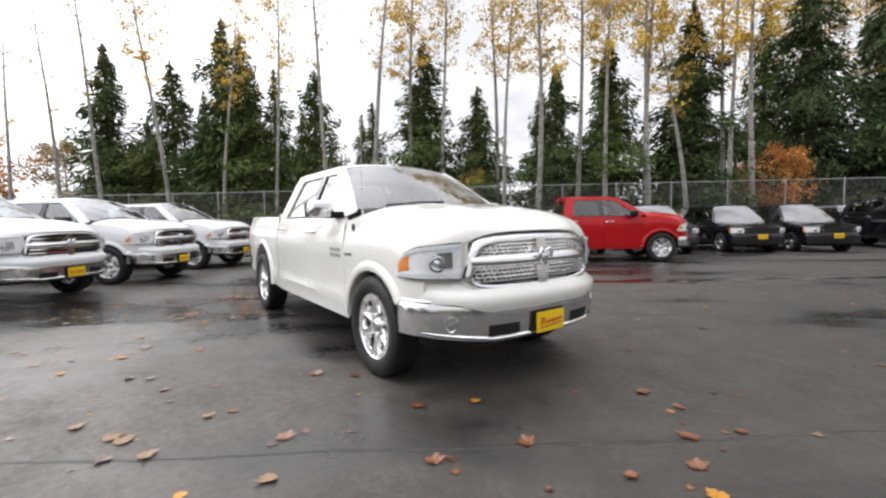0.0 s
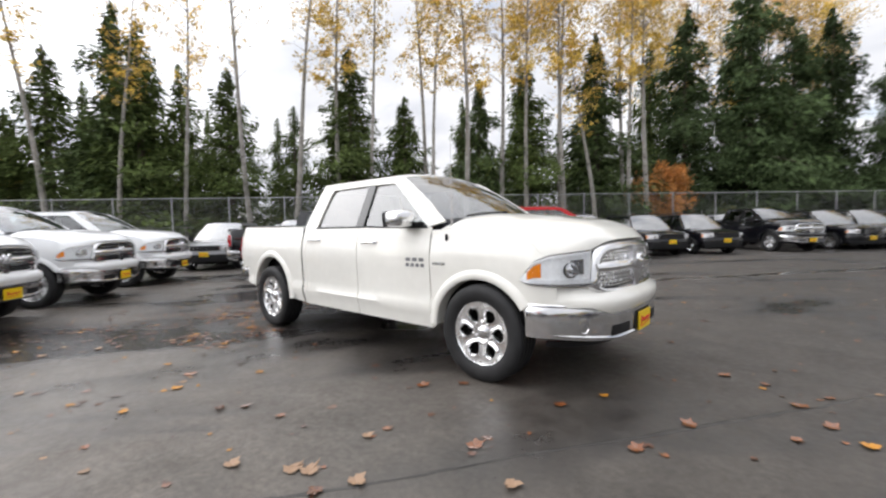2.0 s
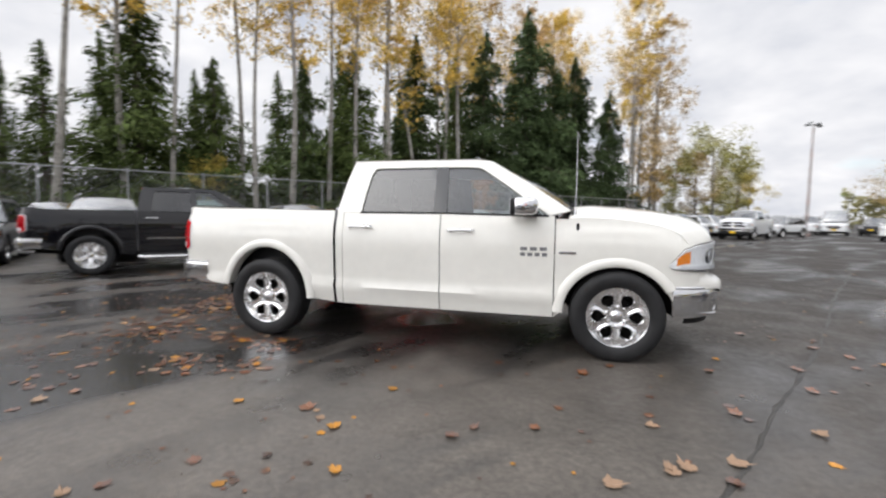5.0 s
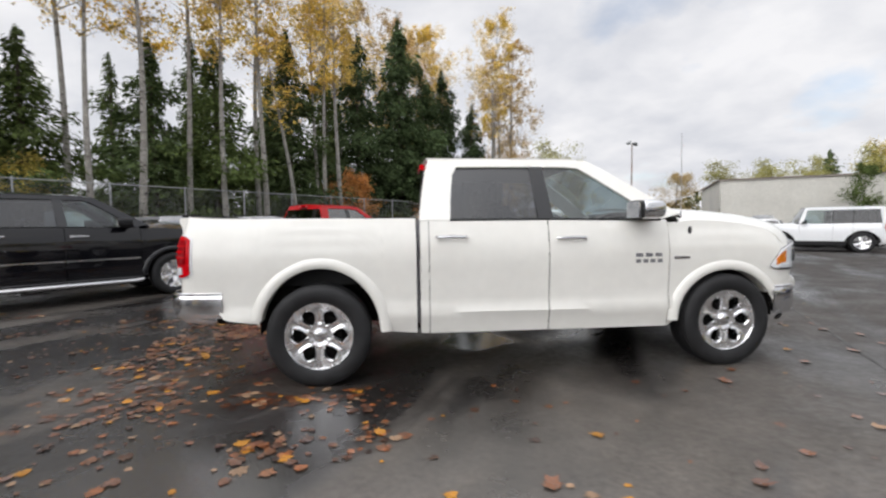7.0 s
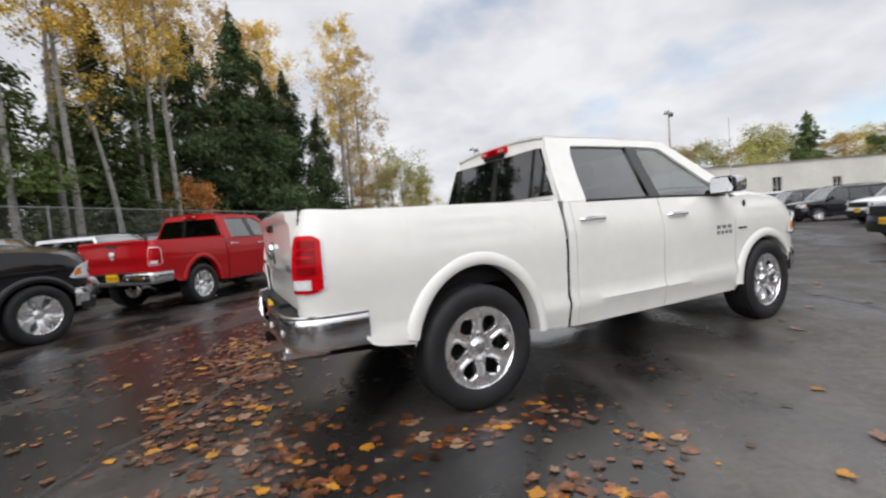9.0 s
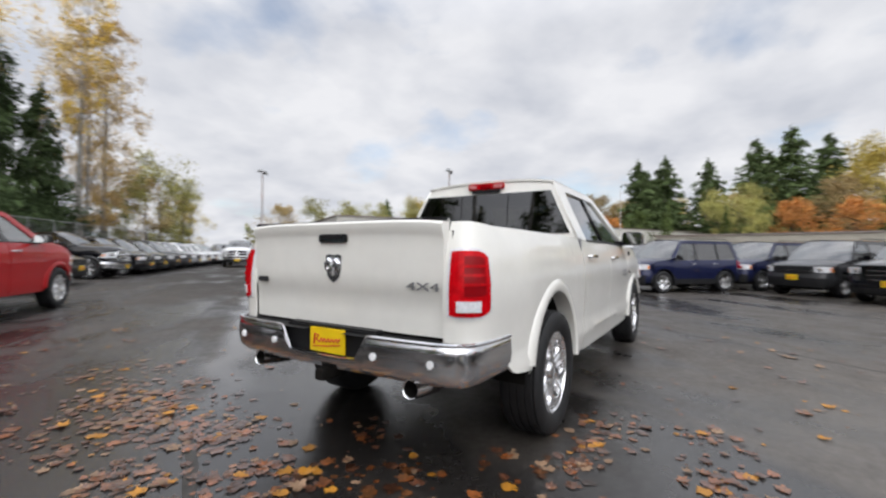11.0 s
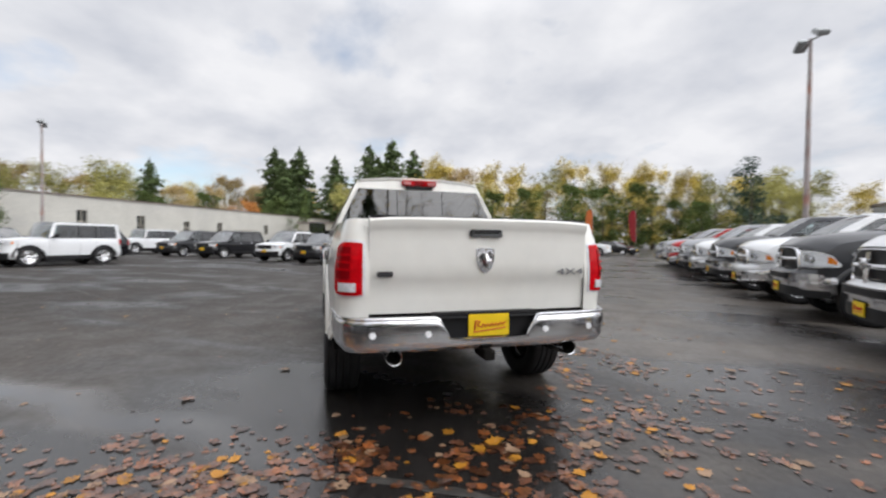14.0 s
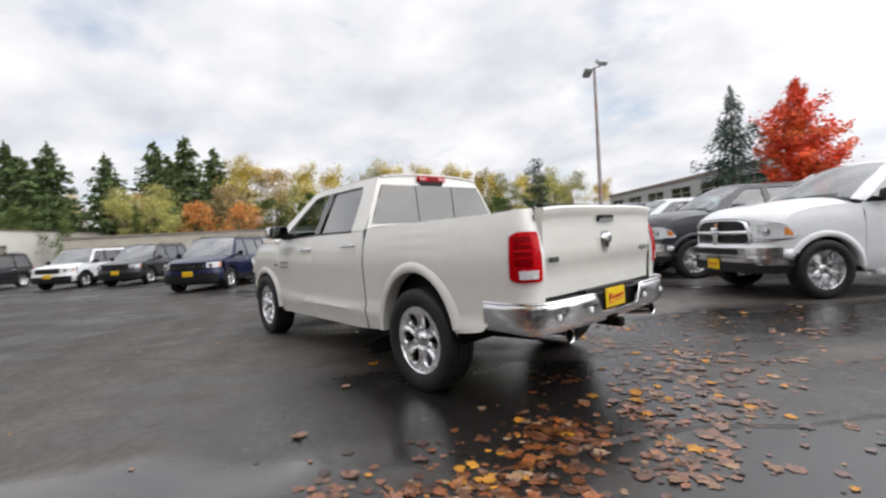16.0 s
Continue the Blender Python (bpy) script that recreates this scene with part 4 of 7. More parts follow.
    for y, z in ring:
        row = []
        for k, o_ in ((0.0, -0.01), (0.12, 0.032), (0.35, 0.052), (0.7, 0.050), (0.95, 0.034), (1.0, 0.0)):
            yy = y * 1.045 * (1 - 0.095 * k * ring_w)
            zz = 0.955 + (z - 0.955) * (1 - (0.36 if z > 1.0 else 0.24) * k * ring_w)
            row.append((nose_x(yy) + o_ - 0.05 - 0.10 * max(0, zz - 0.85) - 0.55 * max(0, zz - 1.10), yy, zz))
        rws.append(row)
    b = bmesh.new()
    sheet(b, rws + rws[:1])
    part("grille_surround", b, CHROME, gr, angle=60)
    b = bmesh.new()
    prism(b, [(-0.055, 1.13), (0.055, 1.13), (0.05, 1.0), (0.075, 0.94), (0.045, 0.77), (-0.045, 0.77), (-0.075, 0.94), (-0.05, 1.0)], lambda a, z, d: (2.755 - 0.016 - 0.10 * max(0, z - 0.85) + d, a, z), 0.018)
    part("centre_bar", b, CHROME, gr)
    b = bmesh.new()
    for s in (1, -1):
        tube(b, [(2.768, 0.008 * s, 1.03), (2.775, 0.04 * s, 1.045), (2.775, 0.066 * s, 1.015), (2.775, 0.056 * s, 0.975), (2.775, 0.036 * s, 0.965)], [0.008, 0.018, 0.018, 0.015, 0.007], 6)
    tube(b, [(2.768, 0, 1.035), (2.778, 0, 0.99), (2.775, 0, 0.925)], [0.013, 0.026, 0.012], 6)
    part("front_emblem", b, CHROME, gr)
    b = bmesh.new()
    for z0, z1 in ((0.818, 0.935), (1.0, 1.105)):
        if grille == "mesh":
            rowz = [z0 + (z1 - z0) * (i + 0.5) / 4 for i in range(4)]
            for i, z in enumerate(rowz):
                w_ = gw(z) - 0.01
                skirt(b, nose_path(-w_, w_, 28), lambda x, y: z - 0.0075, lambda x, y: z + 0.0075, lambda zz: -0.020 - 0.10 * max(0, zz - 0.85), 1)
                yy = -w_ + (0.022 if i % 2 else 0.0)
                while yy < w_:
                    xx = nose_x(yy) - 0.026 - 0.10 * max(0, z - 0.85)
                    box(b, xx - 0.004, xx + 0.006, yy, yy + 0.016, z, z + (z1 - z0) / 4)
                    yy += 0.044
        elif grille == "bars":
            for i in range(2):
                z = z0 + (z1 - z0) * (i + 0.5) / 2
                w_ = gw(z) - 0.01
                skirt(b, nose_path(-w_, w_, 24), lambda x, y: z - 0.012, lambda x, y: z + 0.012, lambda zz: -0.014 - 0.10 * max(0, zz - 0.85), 1)
    if grille == "open":
        skirt(b, nose_path(-0.5, 0.5, 16), lambda x, y: 0.83, lambda x, y: 0.84, lambda z: -0.02, 1)
    part("grille_mesh", b, ALLOY if grille == "mesh" else CHROME, gr, thick=0.006)
    # underside
    bm = bmesh.new()
    box(bm, -2.20, 2.40, -0.40, 0.40, 0.40, 0.52, 0.02)
    for s in (1, -1):
        box(bm, -2.85, -2.0, s * 0.45 - 0.04, s * 0.45 + 0.04, 0.53, 0.66, 0.01)
    box(bm, -2.84, -2.0, -0.78, 0.78, 0.66, 0.79, 0.01)
    box(bm, -1.30, 1.25, -0.88, 0.88, 0.42, 0.50, 0.02)
    tube(bm, [(AXR, -0.80, 0.41), (AXR, 0.80, 0.41)], 0.055, 8)
    lathe(bm, [(0.001, -0.14), (0.14, -0.10), (0.17, 0.0), (0.14, 0.10), (0.001, 0.14)], 14, "x", (AXR, 0, 0.41))
    tube(bm, [(AXF, -0.80, 0.41), (AXF, 0.80, 0.41)], 0.05, 8)
    for s in (1, -1):
        tube(bm, [(-2.75, s * 0.615, 0.50), (-2.3, s * 0.60, 0.47), (-1.2, s * 0.4, 0.43)], 0.035, 8)
    box(bm, -3.00, -2.80, -0.038, 0.038, 0.49, 0.555, 0.008)
    part("chassis", bm, UNDER, T, "dirty dark underbody")
    if steps:
        for s in (1, -1):
            bm = bmesh.new()
            tube(bm, [(-0.95, s * 0.97, 0.36), (-0.85, s * 1.02, 0.35), (1.10, s * 1.02, 0.34), (1.22, s * 0.97, 0.35)], 0.04, 8)
            part("side_step", bm, CHROME, T, "chrome tube side step")
            bm = bmesh.new()
            box(bm, -0.80, 1.2, s * 0.978 - 0.008, s * 0.978 + 0.008, 0.74, 0.765, 0.004)
            part("side_moulding", bm, CHROME, T, "thin chrome side moulding")
    if lowered:
        bm = bmesh.new()
        pebble(bm, (1.42, -0.962, 1.222), (0.014, 0.012, 0.034), 0.8, 10, 8)
        part("fender_cap", bm, BLACKPLASTIC, T, "small dark oval cap on the fender")
    # the bed draws in towards the tail
    for o in T.children_recursive:
        if o.type == "MESH" and o.location.length < 1e-6:
            for v in o.data.vertices:
                q = min(1.0, max(0.0, (-2.2 - v.co.x) / 0.6))
                v.co.y *= 1 - 0.034 * q * q * (3 - 2 * q)
    return T


def repaint(T, old, fresh, label=""):
    """Gives a copied vehicle its own paint."""
    for o in T.children_recursive:
        if o.type == "MESH":
            for slot in o.material_slots:
                if slot.material == old:
                    slot.link = "OBJECT"
                    slot.material = fresh
    if label:
        T["label"] = label
    return T

# ---- cars and off-roaders ----
def car(label, category, body, front=2.25, rear=-2.1, axf=1.32, axr=-1.32, hw=0.92, R=0.345, height=1.68, belt=1.02, hood=0.98, nose=0.90, base=0.95, top=0.30,
        rtop=-1.75, rbase=-2.0, clad=False, slots=True, boxy=1.0, lean=0.42, deck=None, rim=None, group="", rails=False, m=None):
    """A parked car: base, top are the windscreen's foot and head along x; rtop, rbase those of the rear glass; deck a boot lid's height."""
    T = thing(category.replace(" ", "_").replace("-", "_"), label, category, group, m)
    sill_z = 0.26 if not clad else 0.30
    half, zc = R + 0.085, R * 0.93
    arches_ = ((axf, half), (axr, half))
    A = [(axf, half, zc, half * 1.03), (axr, half, zc, half * 1.03)]
    k_side = [(sill_z, -0.02), (sill_z + 0.12, 0.015), (belt * 0.62, 0.03), (belt * 0.82, 0.03), (belt * 0.94, 0.0), (belt, -0.03)]
    W = hw - 0.03

    def noseline(y, xe, depth, s):
        return xe - s * depth * (1 - math.sqrt(max(0.0, 1 - min(1.0, abs(y) / W) ** (2.4 + boxy))))

    def sill(x, y=0):
        for a in A:
            z = arch_z(x, *a)
            if z is not None:
                return z
        return sill_z + 0.05 * max(0, abs(x) - axf - 0.4)

    def topz(x, y=0):
        return lerp_table([(rear, (deck or belt) - 0.02), (rbase, belt), (base - 0.1, belt - 0.02), (base + 0.1, hood), (front - 0.25, nose), (front, nose - 0.08)], x)
    fd, rd = 0.42, 0.30
    pth_f = [(noseline(W * math.sin(a), front, fd, 1), W * math.sin(a)) for a in (-math.pi / 2 + math.pi * k / 32 for k in range(33))]
    pth_r = [(noseline(W * math.sin(a), rear, -rd, 1), W * math.sin(a)) for a in (math.pi / 2 - math.pi * k / 32 for k in range(33))]
    for side in (1, -1):
        cuts = [front - fd - 0.002, base - 0.02, base - 1.08, axr + 0.30 if base - 1.08 - axr > 1.0 else axr + half * 0.6, rear + rd + 0.002]
        for nm, x0, x1 in zip(("front_fender", "front_door", "rear_door", "quarter_panel"), cuts, cuts[1:]):
            bm = bmesh.new()
            skirt(bm, [(x, W) for x in stations(x0, x1 + 0.008, arches_, 0.2, 12)], sill, topz, lambda z: smooth_table(k_side, z), 8, side)
            pn = part(nm, bm, body, T, thick=0.01)
            if "door" in nm:
                bm = bmesh.new()
                hx = x1 + 0.16
                tube(bm, [(hx - 0.09, side * (W + 0.02), belt - 0.13), (hx, side * (W + 0.045), belt - 0.125), (hx + 0.09, side * (W + 0.02), belt - 0.13)], 0.012, 6)
                part("door_handle", bm, body if not rails else CHROME, pn)
        for a in A:
            arch_liner(T, a[0], a[1], a[2], a[3], W + 0.01, side)
            flare(T, a[0], a[1], a[2], a[3], W + 0.012, side, BLACKPLASTIC if clad else body, 0.06, 0.022, n=14)
            wheel(T, a[0], side * (W - 0.09), side, R, 0.225, R * 0.66, 5, rim or ALLOY)
        bm = bmesh.new()
        box(bm, axr + half, axf - half, side * (W + 0.005) - 0.03, side * (W + 0.005) + 0.03, sill_z - 0.03, sill_z + (0.14 if clad else 0.05), 0.012)
        part("sill", bm, BLACKPLASTIC, T, "black plastic sill")
    # front and rear ends
    bm = bmesh.new()
    skirt(bm, pth_f, lambda x, y: sill_z + 0.02, lambda x, y: nose - 0.02, lambda z: lerp_table([(sill_z, -0.06), (sill_z + 0.14, 0.01), (0.58, 0.012), (0.66, -0.01), (nose, -0.035)], z), 9)
    nz = part("front_bumper", bm, body, T, thick=0.01)
    bm = bmesh.new()
    skirt(bm, pth_f[4:-4], lambda x, y: sill_z, lambda x, y: sill_z + (0.26 if clad else 0.14), lambda z: 0.016 - 0.2 * max(0, sill_z + 0.08 - z), 3)
    part("lower_grille", bm, BLACKPLASTIC, nz, thick=0.012)
    bm = bmesh.new()
    rear_top = deck - 0.03 if deck else belt
    skirt(bm, pth_r, lambda x, y: sill_z + 0.05, lambda x, y: rear_top, lambda z: lerp_table([(sill_z, -0.05), (sill_z + 0.2, 0.015), (0.60, 0.015), (0.68, -0.01), (belt, -0.03)], z), 9)
    tail = part("tail", bm, body, T, thick=0.01)
    bm = bmesh.new()
    skirt(bm, pth_r[5:-5], lambda x, y: sill_z + 0.04, lambda x, y: sill_z + 0.28, lambda z: 0.018, 3)
    part("rear_bumper", bm, BLACKPLASTIC, tail, thick=0.012)
    # grille, lamps, plates
    gz0, gz1 = (0.70, nose - 0.06) if slots else (0.56, nose - 0.10)
    if slots:
        bm = bmesh.new()
        inner = [p for p in pth_f if abs(p[1]) < 0.52]
        skirt(bm, inner, lambda x, y: gz0 - 0.012, lambda x, y: gz1 + 0.012, lambda z: 0.0, 2)
        gr = part("grille", bm, BLACKPLASTIC, T, "seven-slot grille", thick=0.02)
        bm = bmesh.new()
        for i in range(7):
            y = -0.42 + 0.14 * i
            xx = noseline(y, front, fd, 1)
            tube(bm, [(xx - 0.006, y - 0.042, gz0), (xx + 0.004, y - 0.045, (gz0 + gz1) / 2), (xx - 0.018, y - 0.042, gz1), (xx - 0.018, y + 0.042, gz1), (xx + 0.004, y + 0.045, (gz0 + gz1) / 2), (xx - 0.006, y + 0.042, gz0), (xx - 0.006, y - 0.042, gz0)], 0.010, 4)
        part("slot_frames", bm, SATIN, gr)
    else:
        bm = bmesh.new()
        inner = [p for p in pth_f if abs(p[1]) < 0.46]
        skirt(bm, inner, lambda x, y: gz0, lambda x, y: gz1, lambda z: 0.004, 2)
        gr = part("grille", bm, GLOSSBLACK, T, "dark front grille", thick=0.02)
        for i in range(3):
            z = gz0 + (gz1 - gz0) * (i + 0.5) / 3
            bm = bmesh.new()
            skirt(bm, inner, lambda x, y: z - 0.008, lambda x, y: z + 0.008, lambda zz: 0.016, 1)
            part("grille_bar", bm, SATIN, gr, thick=0.01)
    for side in (1, -1):
        bm = bmesh.new()
        seg = [(x, y) for x, y in pth_f if 0.54 <= y <= W * 0.985]
        skirt(bm, seg, lambda x, y: gz1 - 0.14, lambda x, y: gz1 + 0.02, lambda z: 0.004, 3, side)
        hl = part("head_lamp", bm, LAMPWHITE, T, "clear head lamp", thick=0.012)
        bm = bmesh.new()
        yc = 0.66
        lathe(bm, [(0.065, 0), (0.06, 0.02), (0.03, 0.03), (0.001, 0.034)], 18, "x")
        o = part("lamp_bulb", bm, CHROME, hl)
        o.location = (noseline(yc, front, fd, 1) + 0.004, side * yc, gz1 - 0.06)
        bm = bmesh.new()
        seg2 = [(x, y) for x, y in pth_f if W * 0.93 <= y <= W * 0.995]
        skirt(bm, seg2, lambda x, y: gz1 - 0.12, lambda x, y: gz1 - 0.02, lambda z: 0.012, 2, side)
        part("indicator", bm, AMBER, hl, thick=0.008)
        bm = bmesh.new()
        seg = [(x, y) for x, y in pth_r if 0.60 <= y <= W * 0.99]
        skirt(bm, seg, lambda x, y: rear_top - 0.28 if not deck else rear_top - 0.2, lambda x, y: rear_top - 0.04, lambda z: 0.002, 3, side)
        part("tail_lamp", bm, LAMPRED, T, "red tail lamp", thick=0.02)
        bm = bmesh.new()
        box(bm, base - 0.26, base - 0.12, W + 0.06, W + 0.22, belt + 0.0, belt + 0.14, 0.03)
        box(bm, base - 0.16, base - 0.08, W - 0.05, W + 0.08, belt + 0.0, belt + 0.05, 0.01)
        if side < 0:
            bmesh.ops.scale(bm, vec=(1, -1, 1), verts=bm.verts)
        part("door_mirror", bm, body if not clad else BLACKPLASTIC, T)
    number_plate(nz, front + 0.022, 0, 0.52 if not slots else 0.57, 1)
    # hood
    bm = bmesh.new()
    rows = []
    for k in range(13):
        q = k / 12
        row = []
        for j in range(17):
            y = (W - 0.03) * (-1 + j / 8)
            x1 = noseline(y, front, fd, 1) - 0.05
            x0 = base + 0.12
            z = lerp_table([(0, hood + 0.055), (0.5, (hood + nose) / 2 + 0.06), (0.86, nose + 0.03), (1, nose - 0.03)], q) - 0.055 * (abs(y) / W) ** 3
            row.append((x0 + (x1 - x0) * q, y, z))
        rows.append(row)
    sheet(bm, rows)
    part("hood", bm, body, T, thick=0.015)
    # greenhouse
    gy = lambda z: W - 0.02 - lean * (z - belt)
    zt = height - 0.055
    yt = gy(zt)
    bot_ = lambda s: Vector((base + 0.16 - 0.16 * s * s, (W - 0.04) * s, belt + 0.02))
    head = lambda s: Vector((top + 0.04 - 0.05 * s * s, yt * 0.97 * s, height - 0.02 - 0.03 * s * s))
    bm = bmesh.new()
    ws = [[bot_(s).lerp(head(s), k / 6) + Vector((0.03, 0, 0.015)) * math.sin(math.pi * k / 6) for s in (-1 + j / 6 for j in range(13))] for k in range(7)]
    sheet(bm, ws)
    q = part("windscreen", bm, CARGLASS, T)
    q.visible_shadow = False
    rb_ = lambda s: Vector((rbase + 0.06 * s * s, (W - 0.06) * s, belt + 0.0))
    rt_ = lambda s: Vector((rtop + 0.05 * s * s, yt * 0.97 * s, height - 0.04 - 0.02 * s * s))
    bm = bmesh.new()
    rg = [[rb_(s * 0.86).lerp(rt_(s * 0.86), 0.06 + 0.80 * k / 4) for s in (-1 + j / 4 for j in range(9))] for k in range(5)]
    sheet(bm, rg)
    q = part("rear_window", bm, PRIVACY, T)
    q.visible_shadow = False
    bm = bmesh.new()
    sheet(bm, [[rb_(s).lerp(rt_(s), k) for s in (-1 + j / 4 for j in range(9))] for k in (0.86, 1.0)])
    for s in (1, -1):
        sheet(bm, [[rb_(s * e).lerp(rt_(s * e), k / 4) for e in (0.86, 1.0)] for k in range(5)])
    part("tail_frame", bm, body, T, thick=0.015)
    bm = bmesh.new()
    sheet(bm, [[(top + 0.04 - 0.05 * (abs(y)) ** 2 * (k == 0) + (rtop - top - 0.04) * k / 8, y * yt, height - 0.045 - 0.012 * (k in (0, 8)) + 0.045 * (1 - abs(y) ** 2.5)) for y in (-1 + j / 6 for j in range(13))] for k in range(9)])
    part("roof", bm, body, T, thick=0.015)
    for side in (1, -1):
        g = lambda x, z, i=0.0: (x, side * (gy(z) - i), z)
        fx = lambda z: base - 0.02 + (top - base) * (z - belt) / (height - belt)
        bxx = lambda z: rbase + 0.12 + (rtop - rbase) * (z - belt) / (height - belt)
        zw0, zw1 = belt + 0.02, height - 0.13
        bm = bmesh.new()
        up = [fx(zt) + 0.03] + [fx(zt) + 0.03 + (bxx(zt) - 0.10 - fx(zt)) * k / 6 for k in range(1, 7)]
        dn = [fx(zw1) - 0.09] + [fx(zw1) - 0.09 + (bxx(zw1) + 0.10 - fx(zw1) + 0.09) * k / 6 for k in range(1, 7)]
        ribbon(bm, [g(x, zw1) for x in dn], [g(x, zt) for x in up], 2)
        ribbon(bm, [g(fx(zw0) - 0.10, zw0 - 0.03), g(fx(zw1) - 0.09, zw1), g(fx(zt) + 0.0, zt)], [tuple(ws[0][12 if side > 0 else 0]), tuple(ws[5][12 if side > 0 else 0]), tuple(ws[6][12 if side > 0 else 0])], 2)
        ribbon(bm, [g(bxx(zw0) + 0.12, zw0 - 0.03), g(bxx(zw1) + 0.10, zw1), g(bxx(zt), zt)], [tuple(rb_(side)), tuple(rb_(side).lerp(rt_(side), 0.8)), tuple(rt_(side))], 2)
        part("window_frame", bm, body, T, thick=0.015)
        f0, b0, f1, b1 = fx(zw0) - 0.10, bxx(zw0) + 0.12, fx(zw1) - 0.09, bxx(zw1) + 0.10
        mids = [base - 1.06, axr + 0.28] if b0 < axr + 0.1 else [base - 1.06]
        xs_lo, xs_hi = [f0] + mids + [b0], [f1] + [x - 0.03 for x in mids] + [b1]
        for i in range(len(xs_lo) - 1):
            bm = bmesh.new()
            bm.faces.new([bm.verts.new(g(*p, 0.008)) for p in ((xs_lo[i], zw0 - 0.03), (xs_hi[i], zw1), (xs_hi[i + 1], zw1), (xs_lo[i + 1], zw0 - 0.03))])
            q = part("side_window", bm, TINT if i == 0 else PRIVACY, T)
            q.visible_shadow = False
            if i:
                bm = bmesh.new()
                ribbon(bm, [g(xs_lo[i] - 0.035, zw0 - 0.03), g(xs_hi[i] - 0.03, zw1)], [g(xs_lo[i] + 0.035, zw0 - 0.03), g(xs_hi[i] + 0.03, zw1)])
                part("door_pillar", bm, GLOSSBLACK, T, thick=0.015)
        if rails:
            bm = bmesh.new()
            tube(bm, [(top - 0.25, side * (yt - 0.03), height - 0.03), (top - 0.35, side * (yt - 0.03), height + 0.03), (rtop + 0.3, side * (yt - 0.03), height + 0.03), (rtop + 0.2, side * (yt - 0.03), height - 0.03)], 0.014, 6)
            part("roof_rail", bm, BLACKPLASTIC, T)
    if deck:
        bm = bmesh.new()
        sheet(bm, [[(rbase + (noseline(y * W, rear, -rd, 1) + 0.04 - rbase) * k / 4, y * (W - 0.03), belt + (deck - belt) * k / 4 + 0.02 * (1 - abs(y) ** 2)) for y in (-1 + j / 5 for j in range(11))] for k in range(5)])
        part("boot_lid", bm, body, T, thick=0.015)
    # inside and underside
    bm = bmesh.new()
    box(bm, base - 0.25, base + 0.1, -W + 0.12, W - 0.12, belt - 0.4, belt - 0.01, 0.04)
    for y in (-0.38, 0.38):
        box(bm, base - 1.15, base - 0.98, y - 0.24, y + 0.24, 0.6, belt + 0.14, 0.05)
        box(bm, base - 1.16, base - 1.06, y - 0.12, y + 0.12, belt + 0.15, belt + 0.33, 0.03)
    box(bm, axr + 0.1, axr + 0.26, -W + 0.2, W - 0.2, 0.5, belt + 0.16, 0.05)
    box(bm, rear + 0.3, front - 0.4, -W + 0.1, W - 0.1, 0.34, 0.5)
    part("cabin", bm, SEAT, T, "dark cabin seats")
    bm = bmesh.new()
    box(bm, rear + 0.2, front - 0.3, -W + 0.25, W - 0.25, 0.22, 0.36, 0.02)
    part("underbody", bm, UNDER, T)
    return T

# ---- ground ----
U, V = Vector((0.663, 0.749, 0)), Vector((0.749, -0.663, 0))    # along the fence; away from it
FENCE0 = Vector((-24.0, 3.4, 0))


